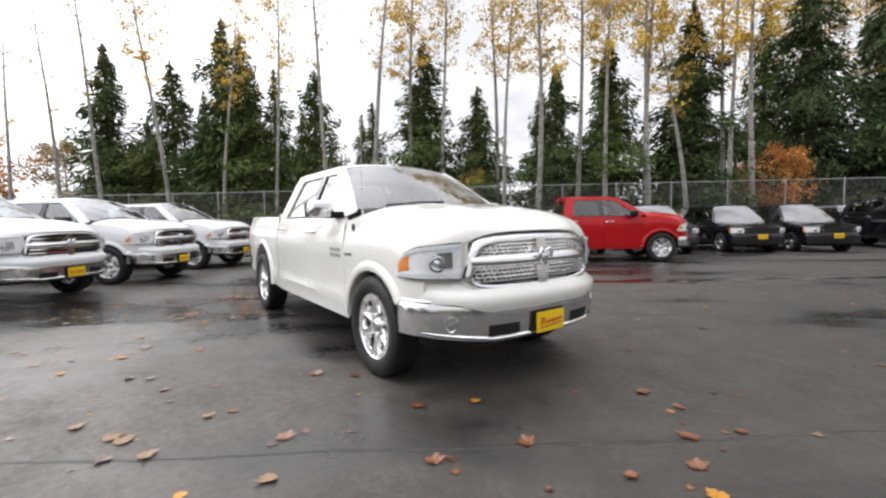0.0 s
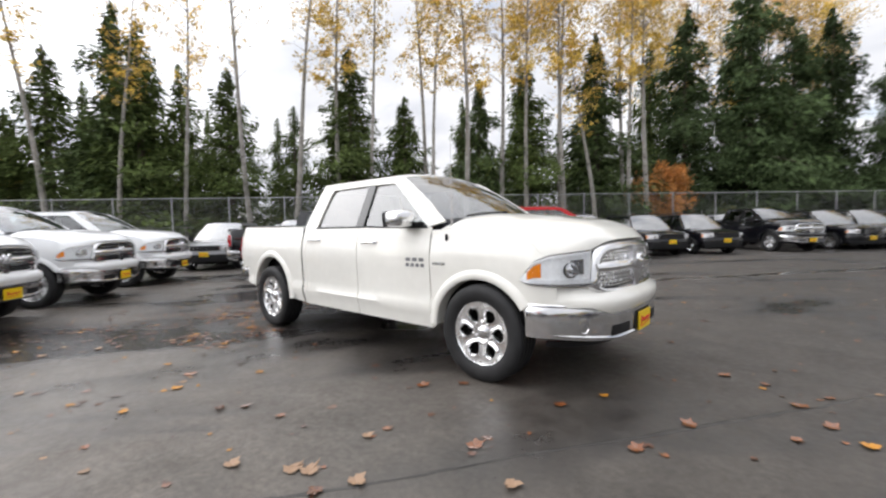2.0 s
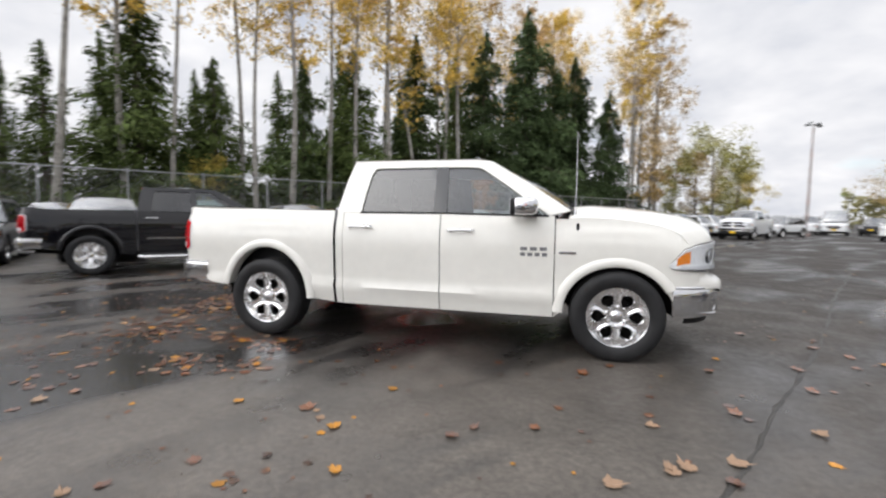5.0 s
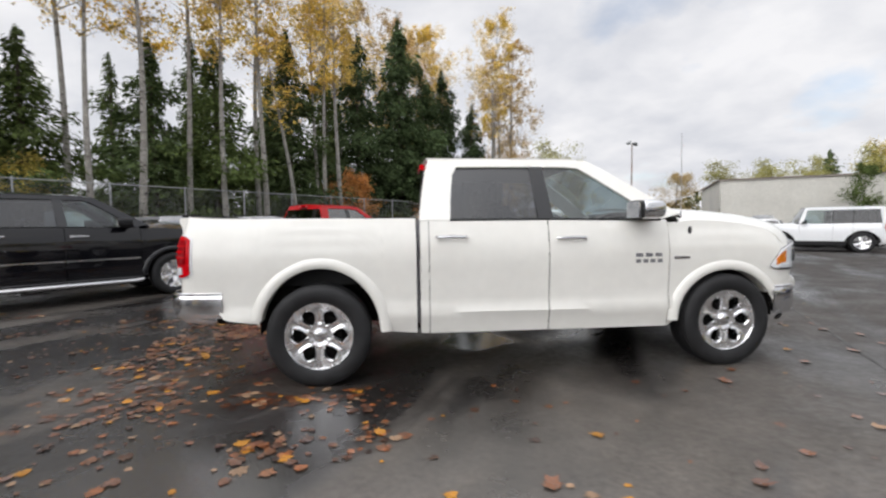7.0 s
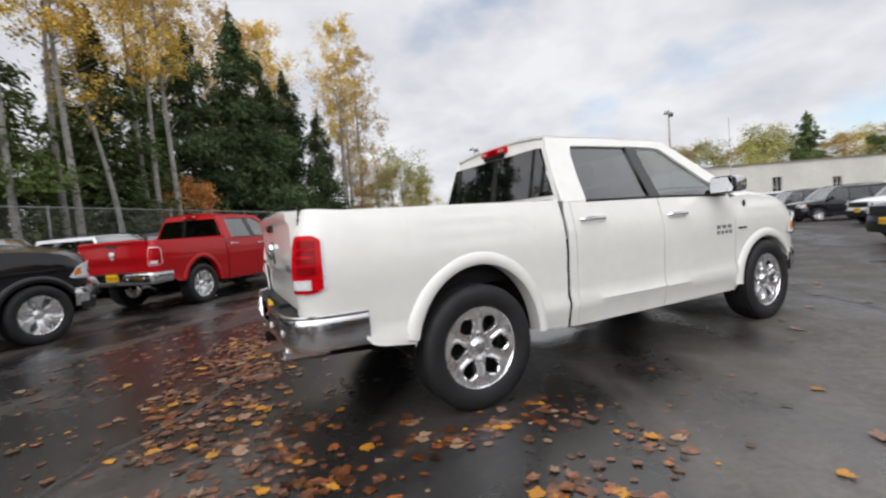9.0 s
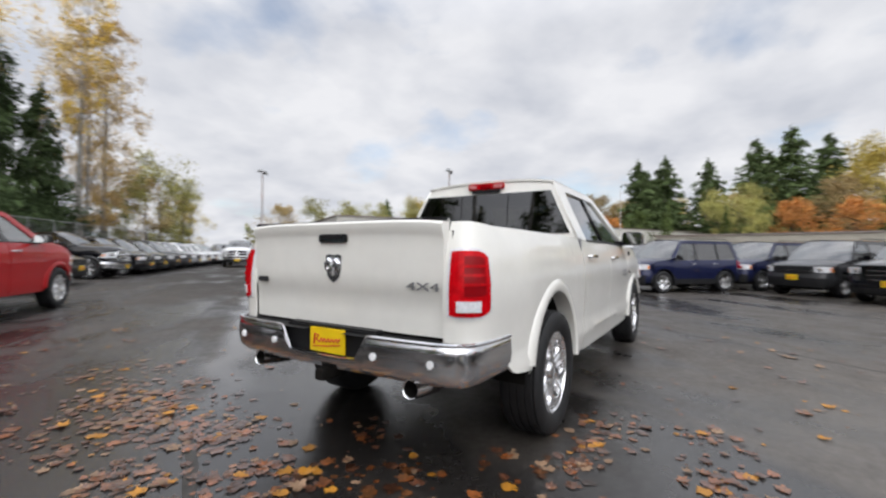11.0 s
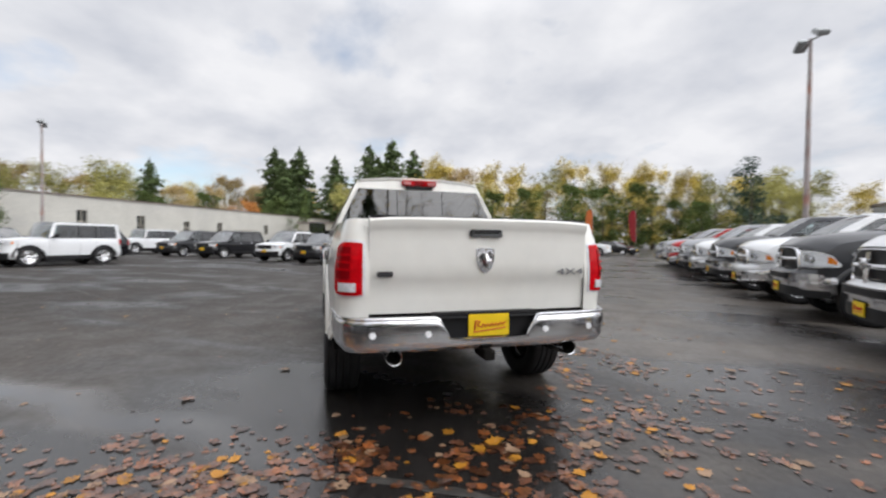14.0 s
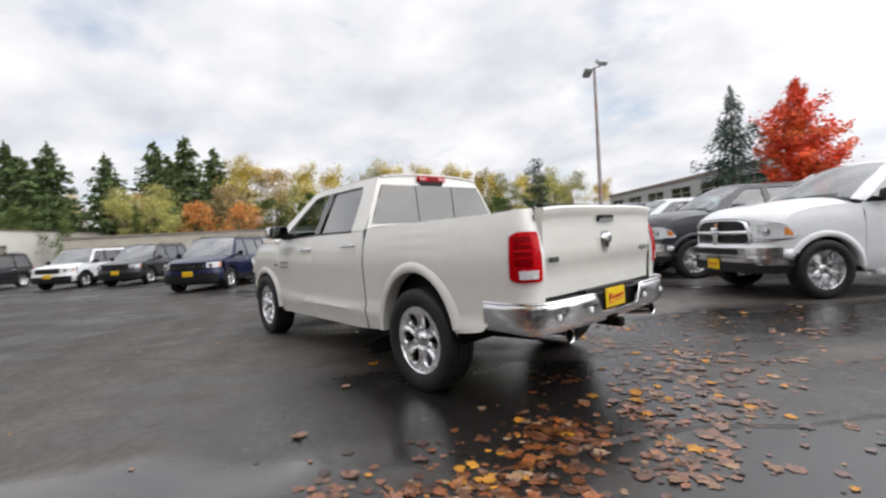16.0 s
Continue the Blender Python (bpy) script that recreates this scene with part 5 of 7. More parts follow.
def asphalt():
    m = bpy.data.materials.new("wet_asphalt")
    m.use_nodes = True
    nt = m.node_tree
    p = nt.nodes["Principled BSDF"]
    at = nt.nodes.new("ShaderNodeTexCoord").outputs["Object"]

    def tex(scale, detail=4.0, dist=0.0):
        t = nt.nodes.new("ShaderNodeTexNoise")
        t.inputs["Scale"].default_value, t.inputs["Detail"].default_value, t.inputs["Distortion"].default_value = scale, detail, dist
        nt.links.new(at, t.inputs["Vector"])
        return t.outputs["Fac"]

    def span(v, lo, hi, a, b):
        r = nt.nodes.new("ShaderNodeMapRange")
        for key, val in (("From Min", lo), ("From Max", hi), ("To Min", a), ("To Max", b)):
            r.inputs[key].default_value = val
        nt.links.new(v, r.inputs["Value"])
        return r.outputs[0]

    def mul(a, b):
        n = nt.nodes.new("ShaderNodeMath"); n.operation = "MULTIPLY"
        nt.links.new(a, n.inputs[0]); nt.links.new(b, n.inputs[1])
        return n.outputs[0]
    # coordinates along the paving lanes, for streaks where water runs
    lane = nt.nodes.new("ShaderNodeMapping"); lane.vector_type = "POINT"
    lane.inputs["Rotation"].default_value = (0, 0, -math.atan2(0.80, 0.60))
    nt.links.new(at, lane.inputs["Vector"])
    along = nt.nodes.new("ShaderNodeSeparateXYZ")
    nt.links.new(lane.outputs[0], along.inputs[0])
    stretch = nt.nodes.new("ShaderNodeVectorMath"); stretch.operation = "MULTIPLY"; stretch.inputs[1].default_value = (0.32, 0.9, 1.0)
    nt.links.new(lane.outputs[0], stretch.inputs[0])
    streak = nt.nodes.new("ShaderNodeTexNoise")
    streak.inputs["Scale"].default_value, streak.inputs["Detail"].default_value, streak.inputs["Distortion"].default_value = 0.8, 5.0, 0.5
    nt.links.new(stretch.outputs[0], streak.inputs["Vector"])
    # wetter ground behind the parked pickup; its darker, shaded look is painted in too
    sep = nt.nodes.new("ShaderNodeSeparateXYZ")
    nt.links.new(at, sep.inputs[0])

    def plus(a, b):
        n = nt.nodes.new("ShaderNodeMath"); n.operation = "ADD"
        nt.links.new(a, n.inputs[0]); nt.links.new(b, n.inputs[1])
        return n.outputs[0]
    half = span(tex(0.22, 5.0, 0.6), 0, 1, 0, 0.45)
    rear_mask = mul(span(sep.outputs["X"], 1.0, -2.5, -0.06, 0.13), span(sep.outputs["X"], -4.2, -6.5, 1.0, -0.4))
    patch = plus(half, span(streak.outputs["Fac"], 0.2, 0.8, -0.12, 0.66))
    soaked = plus(patch, rear_mask)
    wet = plus(patch, mul(rear_mask, span(sep.outputs["Y"], -2.0, 0.0, 0.25, 1.0)))
    # sky sheen beside the pickup, towards the row of trucks, painted as lighter colour
    sheen = mul(mul(span(sep.outputs["X"], 0.6, -0.8, 0, 1), span(sep.outputs["X"], -3.6, -2.2, 0, 1)), mul(span(sep.outputs["Y"], -1.3, -2.2, 0, 1), span(sep.outputs["Y"], -4.2, -3.2, 0, 1)))
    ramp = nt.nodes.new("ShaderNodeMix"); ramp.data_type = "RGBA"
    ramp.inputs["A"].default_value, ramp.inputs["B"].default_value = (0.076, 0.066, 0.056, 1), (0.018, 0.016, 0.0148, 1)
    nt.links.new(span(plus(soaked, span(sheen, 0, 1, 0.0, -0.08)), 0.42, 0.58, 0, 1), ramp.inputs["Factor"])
    # older asphalt is darker; sky glare and shade are painted in by position too
    age_glare = mul(span(sep.outputs["X"], 0.5, 4.0, 1.08, 0.72), mul(span(sep.outputs["Y"], -1.5, 4.0, 1.0, 0.72), span(mul(span(sep.outputs["Y"], -3.0, -2.2, 1, 0), span(sep.outputs["X"], -2.6, -1.6, 0, 1)), 0, 1, 1.0, 1.25)))
    grain = mul(mul(mul(span(tex(170, 2.0), 0.3, 0.7, 0.6, 1.4), span(tex(26, 4.0), 0.32, 0.68, 0.76, 1.24)), span(tex(3.1, 5.0), 0.3, 0.7, 0.80, 1.2)), age_glare)
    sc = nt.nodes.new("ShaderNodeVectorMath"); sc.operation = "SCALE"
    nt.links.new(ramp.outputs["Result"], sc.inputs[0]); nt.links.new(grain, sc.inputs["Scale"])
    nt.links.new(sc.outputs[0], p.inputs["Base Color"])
    rough = mul(mul(span(wet, 0.40, 0.64, 0.48, 0.18), span(tex(1.7, 6.0, 0.4), 0.35, 0.65, 0.82, 1.24)), span(tex(14.0, 3.0), 0.35, 0.65, 0.86, 1.16))
    ahead = span(sep.outputs["X"], -2.2, -0.6, 0, 1)
    dryer = mul(span(mul(span(sep.outputs["Y"], -2.0, 0.5, 1, 0), ahead), 0, 1, 1.0, 0.82), span(sep.outputs["X"], -2.8, 0.5, 1.0, 1.35))
    # a shallow runnel of water along one lane, soft at its edges
    off = plus(along.outputs["Y"], span(tex(0.9, 4.0), 0, 1, -0.45, 0.45))
    away = nt.nodes.new("ShaderNodeMath"); away.operation = "ABSOLUTE"
    shift = nt.nodes.new("ShaderNodeMath"); shift.operation = "SUBTRACT"; shift.inputs[1].default_value = 3.1
    nt.links.new(off, shift.inputs[0]); nt.links.new(shift.outputs[0], away.inputs[0])
    lane_run = mul(span(away.outputs[0], 0.05, 0.30, 1, 0), span(along.outputs["X"], -1.2, 0.2, 0, 1))
    under = nt.nodes.new("ShaderNodeVectorMath"); under.operation = "DISTANCE"
    under.inputs[1].default_value = (-0.3, 0.2, 0.0)
    nt.links.new(at, under.inputs[0])
    pool = span(plus(under.outputs["Value"], span(tex(2.2, 4.0), 0, 1, -0.3, 0.3)), 0.30, 0.50, 1, 0)
    both = nt.nodes.new("ShaderNodeMath"); both.operation = "MAXIMUM"
    nt.links.new(lane_run, both.inputs[0]); nt.links.new(pool, both.inputs[1])
    run = both.outputs[0]
    film = nt.nodes.new("ShaderNodeMix")
    nt.links.new(run, film.inputs["Factor"])
    nt.links.new(mul(rough, mul(dryer, span(sep.outputs["Y"], 2.0, 6.0, 1.0, 1.25))), film.inputs["A"])
    film.inputs["B"].default_value = 0.12
    nt.links.new(film.outputs["Result"], p.inputs["Roughness"])
    nt.links.new(mul(mul(span(sep.outputs["X"], 0.0, 4.0, 0.55, 0.42), mul(mul(span(sep.outputs["Y"], -1.0, 1.5, 1.5, 1.4), span(mul(span(sep.outputs["Y"], -1.9, -0.9, 1, 0), span(sep.outputs["X"], -4.5, -3.2, 0, 1)), 0, 1, 1.0, 0.8)), mul(span(wet, 0.44, 0.60, 0.75, 1.3), span(run, 0, 1, 1, 2.2)))), span(sheen, 0, 1, 1.0, 1.75)), p.inputs["Specular IOR Level"])
    b = nt.nodes.new("ShaderNodeBump")
    b.inputs["Distance"].default_value, b.inputs["Strength"].default_value = 0.0035, 0.55
    calm = nt.nodes.new("ShaderNodeMath"); calm.operation = "MAXIMUM"
    nt.links.new(run, calm.inputs[0]); nt.links.new(span(wet, 0.50, 0.62, 0.0, 0.3), calm.inputs[1])
    nt.links.new(span(calm.outputs[0], 0, 1, 0.55, 0.04), b.inputs["Strength"])
    nt.links.new(tex(110, 4.0), b.inputs["Height"])
    nt.links.new(b.outputs[0], p.inputs["Normal"])
    return m


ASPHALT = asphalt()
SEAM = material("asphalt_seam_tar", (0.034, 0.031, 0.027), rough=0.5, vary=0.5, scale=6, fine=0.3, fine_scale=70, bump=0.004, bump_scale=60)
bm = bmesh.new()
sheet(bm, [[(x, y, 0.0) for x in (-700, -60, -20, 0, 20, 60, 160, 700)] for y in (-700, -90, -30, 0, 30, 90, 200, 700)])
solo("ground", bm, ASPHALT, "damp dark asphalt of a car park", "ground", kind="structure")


def strip(name, pts, width, mat, label, z=0.004, jag=0.40, step=0.11):
    """A thin uneven strip lying on the ground along plan points."""
    rng = random.Random(len(pts) * 31 + int(width * 1000))
    line = []
    for a, b in zip(pts, pts[1:]):
        a, b = Vector(a), Vector(b)
        n = max(1, int((b - a).length / step))
        line += [a.lerp(b, k / n) for k in range(n)]
    line.append(Vector(pts[-1]))
    bm_ = bmesh.new()
    rows_ = []
    for i, p in enumerate(line):
        d = (line[min(i + 1, len(line) - 1)] - line[max(i - 1, 0)]).normalized()
        n = Vector((-d.y, d.x))
        w = width * (1 + noise.noise(Vector((i * step * 1.7, width * 40, 0))) * 2.2 * jag + rng.uniform(-jag, jag) * (1.0 if width < 0.1 else 0.06)) * (0.3 if i in (0, len(line) - 1) else 1)
        c = p + n * (noise.noise(Vector((i * step * 1.3, 7.0, width))) * 1.6 + rng.uniform(-0.5, 0.5) * (width < 0.1)) * width * jag
        rows_.append([(c.x + n.x * w / 2 * s, c.y + n.y * w / 2 * s, z if abs(s) < 1 else 0.001) for s in (-1, -0.6, 0.6, 1)])
    sheet(bm_, rows_)
    return solo(name, bm_, mat, label, "ground", kind="structure")


strip("seam_1", [(0.6, -4.8), (2.17, -2.57), (2.92, -1.42), (3.65, -0.38), (4.49, 0.93), (5.93, 3.33), (9.0, 8.0)], 0.034, SEAM, "dark tarred seam in the asphalt")
strip("seam_2", [(-4.6, 3.3), (-3.3, 5.2), (-2.3, 6.5), (0.0, 9.8), (2.1, 12.7), (5, 16.5)], 0.045, SEAM, "dark cracked seam in the asphalt")
strip("seam_3", [(0.2, 1.6), (1.54, 2.4), (2.68, 3.5), (4.2, 4.9), (7, 7)], 0.03, SEAM, "thin crack in the asphalt")
strip("seam_4", [(-5.2, -1.6), (-4.26, -0.54), (-3.99, -0.12), (-3.55, 0.29), (-3.13, 1.08)], 0.05, SEAM, "dark crack in the asphalt filled with leaves")

# ---- fence ----
GALV = material("galvanised_steel", (0.36, 0.37, 0.37), rough=0.45, metal=0.6, vary=0.15, scale=5)


def chain_link():
    m = bpy.data.materials.new("chain_link_wire")
    m.use_nodes = True
    nt = m.node_tree
    p = nt.nodes["Principled BSDF"]
    p.inputs["Base Color"].default_value, p.inputs["Roughness"].default_value, p.inputs["Metallic"].default_value = (0.30, 0.31, 0.31, 1), 0.5, 0.5
    return m


WIRE = chain_link()
FH = 3.25
fence = tagged(new("fence"), "tall galvanised chain-link fence along the trees", "fence", kind="structure")
bm0 = bmesh.new()
tube(bm0, [(0, 0, 0), (0, 0, FH)], 0.036, 8)
lathe(bm0, [(0.042, FH), (0.03, FH + 0.05), (0.001, FH + 0.07)], 8, "z")
post_mesh = finish(bm0, GALV, "post")
s = -26.0
while s < 78:
    p = FENCE0 + U * s
    o = new("post", post_mesh)
    o.parent, o.location = fence, p
    s += 3.02
for z, r in ((FH - 0.02, 0.024), (FH * 0.5, 0.008)):
    bm = bmesh.new()
    tube(bm, [FENCE0 + U * -26 + Vector((0, 0, z)), FENCE0 + U * 78 + Vector((0, 0, z))], r, 6)
    part("rail", bm, GALV, fence)
bm = bmesh.new()
vs = []
cell = 0.16
a = -26.0
while a < 78:
    # crossing diagonal wires, each a thin flat strip
    for sgn in (1, -1):
        p0 = FENCE0 + U * a
        p1 = FENCE0 + U * (a + sgn * FH)
        w = U * 0.004
        off = V * (0.003 * sgn)
        q = [p0 - w + off, p0 + w + off, p1 + w + off + Vector((0, 0, FH - 0.03)), p1 - w + off + Vector((0, 0, FH - 0.03))]
        bm.faces.new([bm.verts.new(c) for c in q])
    a += cell
me = bpy.data.meshes.new("mesh_wire")
bm.to_mesh(me); bm.free(); me.materials.append(WIRE)
o = new("wire_mesh", me)
o.parent = fence
o["kind"] = "stuff"

# ---- trees ----
BARK_PALE = material("pale_birch_bark", (0.31, 0.29, 0.26), rough=0.8, vary=0.25, scale=3, fine=0.3, fine_scale=18, bump=0.006, bump_scale=22, second=(0.09, 0.08, 0.07), second_at=(0.58, 0.68), second_scale=5)
BARK_DARK = material("dark_fir_bark", (0.085, 0.066, 0.052), rough=0.9, vary=0.3, scale=3, bump=0.01, bump_scale=20)
FIR = material("fir_needles", (0.085, 0.118, 0.046), rough=0.85, spec=0.12, vary=0.35, scale=0.6, island=0.55, obj=0.2)
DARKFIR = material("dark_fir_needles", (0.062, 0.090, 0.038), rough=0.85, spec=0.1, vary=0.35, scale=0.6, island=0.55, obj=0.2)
CEDAR = material("cedar_sprays", (0.096, 0.130, 0.040), rough=0.85, spec=0.12, vary=0.35, scale=0.7, island=0.5, obj=0.2)
SPRUCE = material("blue_spruce_needles", (0.055, 0.085, 0.062), rough=0.85, spec=0.12, vary=0.3, scale=0.8, island=0.45)
GOLD = material("golden_autumn_leaves", (0.72, 0.50, 0.09), rough=0.6, vary=0.25, scale=0.7, island=0.5, obj=0.15)
OCHRE = material("ochre_autumn_leaves", (0.54, 0.37, 0.14), rough=0.6, vary=0.25, scale=0.7, island=0.5, obj=0.15)
ORANGE = material("orange_autumn_leaves", (0.52, 0.22, 0.05), rough=0.6, vary=0.25, scale=0.7, island=0.45, obj=0.15)
FARGOLD = material("distant_golden_leaves", (0.56, 0.44, 0.10), rough=0.7, vary=0.3, scale=0.3, island=0.4, obj=0.25)
FAROCHRE = material("distant_brown_leaves", (0.36, 0.265, 0.115), rough=0.7, vary=0.3, scale=0.3, island=0.4, obj=0.25)
FARLIME = material("distant_olive_leaves", (0.33, 0.31, 0.09), rough=0.7, vary=0.3, scale=0.3, island=0.4, obj=0.25)
SCARLET = material("scarlet_maple_leaves", (0.78, 0.10, 0.03), rough=0.55, vary=0.3, scale=0.6, island=0.4, second=(0.76, 0.22, 0.035), second_at=(0.50, 0.66), second_scale=0.5)


def cards(name, spots, mat, parent, label="", slim=1.0):
    """Many small bent leaf sprays in one mesh: spots are (place, size, direction, tilt seed)."""
    verts, faces = [], []
    for p, size, d, r in spots:
        d = d.normalized()
        side = d.cross(Vector((r.uniform(-1, 1), r.uniform(-1, 1), r.uniform(-1, 1)))).normalized()
        up = d.cross(side)
        n = len(verts)
        w = size * r.uniform(0.30, 0.5) * slim
        for c in (p - d * size * 0.5, p + side * w - up * size * 0.08, p + d * size * 0.55, p - side * w - up * size * 0.08):
            verts.append(c)
        faces.append((n, n + 1, n + 2, n + 3))
    me_ = bpy.data.meshes.new(name)
    me_.from_pydata([tuple(v_) for v_ in verts], [], faces)
    me_.materials.append(mat)
    ob = new(name, me_)
    ob.parent = parent
    if label:
        ob["label"] = label
    return ob


def conifer(seed, h, spread, mat, label, n=2600, droop=0.35, bare=0.06, name="conifer", size=0.42, slim=0.42, ragged=False):
    r = random.Random(seed)
    T = thing(name, label, "tree")
    bm_ = bmesh.new()
    bend = Vector((r.uniform(-1, 1), r.uniform(-1, 1), 0)) * 0.12
    trunk = [(bend * math.sin(k / 8 * 3) + Vector((0, 0, h * k / 8))) for k in range(9)]
    tube(bm_, trunk, [max(0.015, 0.018 * h * (1 - k / 8.4)) for k in range(9)], 8)
    bl_ = bmesh.new()
    tips = []
    levels = int(h * (1.6 if ragged else 4.5))
    for k in range(levels):
        f = bare + (1 - bare) * (k + r.random()) / levels
        z = f * h
        reach = spread * ((1 - f) ** 0.8 * (0.55 + 0.45 * min(1, f * 5)) * r.uniform(0.55, 1.15)) + (0.75 if ragged else 0.06)
        for j in range(r.randint(3, 4)):
            a_ = r.uniform(0, 2 * math.pi)
            d = Vector((math.cos(a_), math.sin(a_), 0))
            base_ = Vector((0, 0, z)) + bend * math.sin(f * 3)
            rr = reach * r.uniform(0.35, 1.25)
            tip = base_ + d * rr + Vector((0, 0, -droop * rr * r.uniform(0.3, 1.3) + 0.1 * rr))
            tips.append((base_, tip, rr))
            if rr > 0.9 and j < 1:
                tube(bl_, [base_, base_.lerp(tip, 0.5) + Vector((0, 0, 0.06 * rr)), tip], [0.012 * rr + 0.01, 0.012, 0.005], 3, False)
    part("trunk", bm_, BARK_DARK, T)
    part("branchwork", bl_, BARK_DARK, T)["kind"] = "stuff"
    spots = []
    weights = [(t[2] + 0.12) ** 1.25 for t in tips]
    for base_, tip, rr in r.choices(tips, weights, k=n):
        f = r.uniform(0.05, 1.05) ** 0.75
        p = base_.lerp(tip, f)
        side = Vector((tip.y - base_.y, base_.x - tip.x, 0))
        if side.length > 0:
            side.normalize()
        p = p + side * r.gauss(0, 0.22) * rr * (1.2 - f * 0.6) + Vector((0, 0, r.gauss(-0.14, 0.22)))
        d = (tip - base_).normalized() * r.uniform(0.3, 1.0) + side * r.uniform(-0.8, 0.8) + Vector((0, 0, r.uniform(-1.1, 0.1)))
        spots.append((p, size * r.uniform(0.4, 1.3), d, r))
    cards("crown", spots, mat, T, slim=slim)
    return T


def broadleaf(seed, h, spread, mat, label, n=1500, low=0.35, trunk_r=0.10, bark=None, lean=(0, 0), size=0.30, sparse=0.0, name="autumn_tree", stem_only=False, puff=1.0):
    r = random.Random(seed)
    T = thing(name, label, "tree")
    bm_ = bmesh.new()
    pts = []
    for k in range(13):
        f = k / 12
        pts.append(Vector((lean[0] * f + 0.18 * math.sin(f * 5 + seed), lean[1] * f + 0.18 * math.cos(f * 4 + seed), h * f)))
    tube(bm_, pts, [max(0.012, trunk_r * (1 - 0.93 * k / 12) * (1.25 if k == 0 else 1)) for k in range(13)], 8)
    limbs, bl_ = [], bmesh.new()
    for k in range(int(8 + h * (1.7 if spread < 3.5 else 1.0))):
        f = r.uniform(low, 0.98)
        i = min(11, int(f * 12))
        base_ = pts[i].lerp(pts[i + 1], f * 12 - i)
        a_ = r.uniform(0, 2 * math.pi)
        shape = math.sin(math.pi * min(1, max(0.08, (f - low) / (1 - low) * 0.86 + 0.12))) ** 0.7
        rr = spread * shape * r.uniform(0.45, 1.1)
        mid = base_ + Vector((math.cos(a_) * rr * 0.5, math.sin(a_) * rr * 0.5, rr * 0.35))
        tip = base_ + Vector((math.cos(a_) * rr, math.sin(a_) * rr, rr * r.uniform(0.3, 0.95)))
        tube(bl_, [base_, mid, tip], [max(0.008, trunk_r * 0.28 * (1 - f * 0.6)), 0.010, 0.004], 4)
        limbs.append((base_, mid, tip, rr))
        for _ in range(3):
            q = mid.lerp(tip, r.random())
            e = q + Vector((r.gauss(0, 1), r.gauss(0, 1), r.gauss(0.3, 0.8))) * rr * 0.28
            tube(bl_, [q, e], [0.006, 0.003], 3, False)
            limbs.append((q, q.lerp(e, 0.5), e, rr * 0.5))
    part("trunk", bm_, bark or BARK_PALE, T)
    part("branchwork", bl_, bark or BARK_PALE, T)["kind"] = "stuff"
    if not stem_only:
        clumps = []
        for base_, mid, tip, rr in limbs:
            for _ in range(3):
                if r.random() > sparse:
                    clumps.append((mid.lerp(tip, r.uniform(0.1, 1.15)) + Vector((r.gauss(0, 0.2), r.gauss(0, 0.2), r.gauss(0, 0.2))) * rr, (0.14 + 0.20 * rr * r.uniform(0.5, 1.2)) * puff))
        spots = []
        for _ in range(n):
            c, q = r.choice(clumps)
            u_ = Vector((r.gauss(0, 1), r.gauss(0, 1), r.gauss(0, 0.8))).normalized() * q * 1.7 * r.random() ** 0.5
            p = c + u_
            spots.append((p, size * r.uniform(0.45, 1.2), Vector((r.uniform(-1, 1), r.uniform(-1, 1), r.uniform(-1.1, 0.5))), r))
        cards("crown", spots, mat, T)
    return T


def plant(proto, x, y, k=1.0, turn=0.0, label="", kz=None):
    o_ = copy_thing(proto, pose(x, y, -0.02, 0, 0, turn) )
    o_.scale = (k, k, kz or k)
    if label:
        o_["label"] = label
    return o_


CON = [conifer(11, 12.0, 2.6, FIR, "tall dark green fir with drooping boughs behind the fence", 15000, size=0.27, slim=0.40),
       conifer(12, 12.0, 3.1, CEDAR, "bushy dark green cedar behind the fence", 16000, droop=0.5, size=0.27, slim=0.40),
       conifer(13, 12.0, 2.2, CEDAR, "narrow green conifer with thin gaps behind the fence", 9000, droop=0.3, size=0.25, slim=0.40),
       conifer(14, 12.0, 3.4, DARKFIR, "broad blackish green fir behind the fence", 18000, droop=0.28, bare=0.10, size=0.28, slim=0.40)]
BIR = [broadleaf(21, 20.0, 2.4, GOLD, "tall birch with a pale trunk and thin yellow leaves", 6400, 0.50, 0.20, size=0.13, sparse=0.35, puff=0.62, name="birch_tree"),
       broadleaf(22, 20.0, 1.9, GOLD, "slender pale birch with few yellow leaves", 2600, 0.50, 0.165, puff=0.6, lean=(1.2, 0.6), size=0.14, sparse=0.45, name="birch_tree"),
       broadleaf(23, 20.0, 1.6, GOLD, "bare pale birch trunk with thin twigs", 600, 0.50, 0.19, puff=0.6, lean=(-2.0, -1.2), size=0.13, sparse=0.7, name="birch_tree"),
       broadleaf(24, 20.0, 3.2, OCHRE, "tall autumn poplar with golden-brown leaves", 8000, 0.36, 0.20, size=0.15, sparse=0.2, puff=0.75, name="poplar_tree"),
       broadleaf(25, 20.0, 3.2, GOLD, "tall birch with a full crown of yellow leaves", 8500, 0.46, 0.17, size=0.135, sparse=0.2, puff=0.7, name="birch_tree"),
       broadleaf(26, 20.0, 3.3, OCHRE, "tall poplar with golden-brown leaves down to the fence", 10500, 0.12, 0.19, size=0.15, sparse=0.2, puff=0.8, name="poplar_tree")]
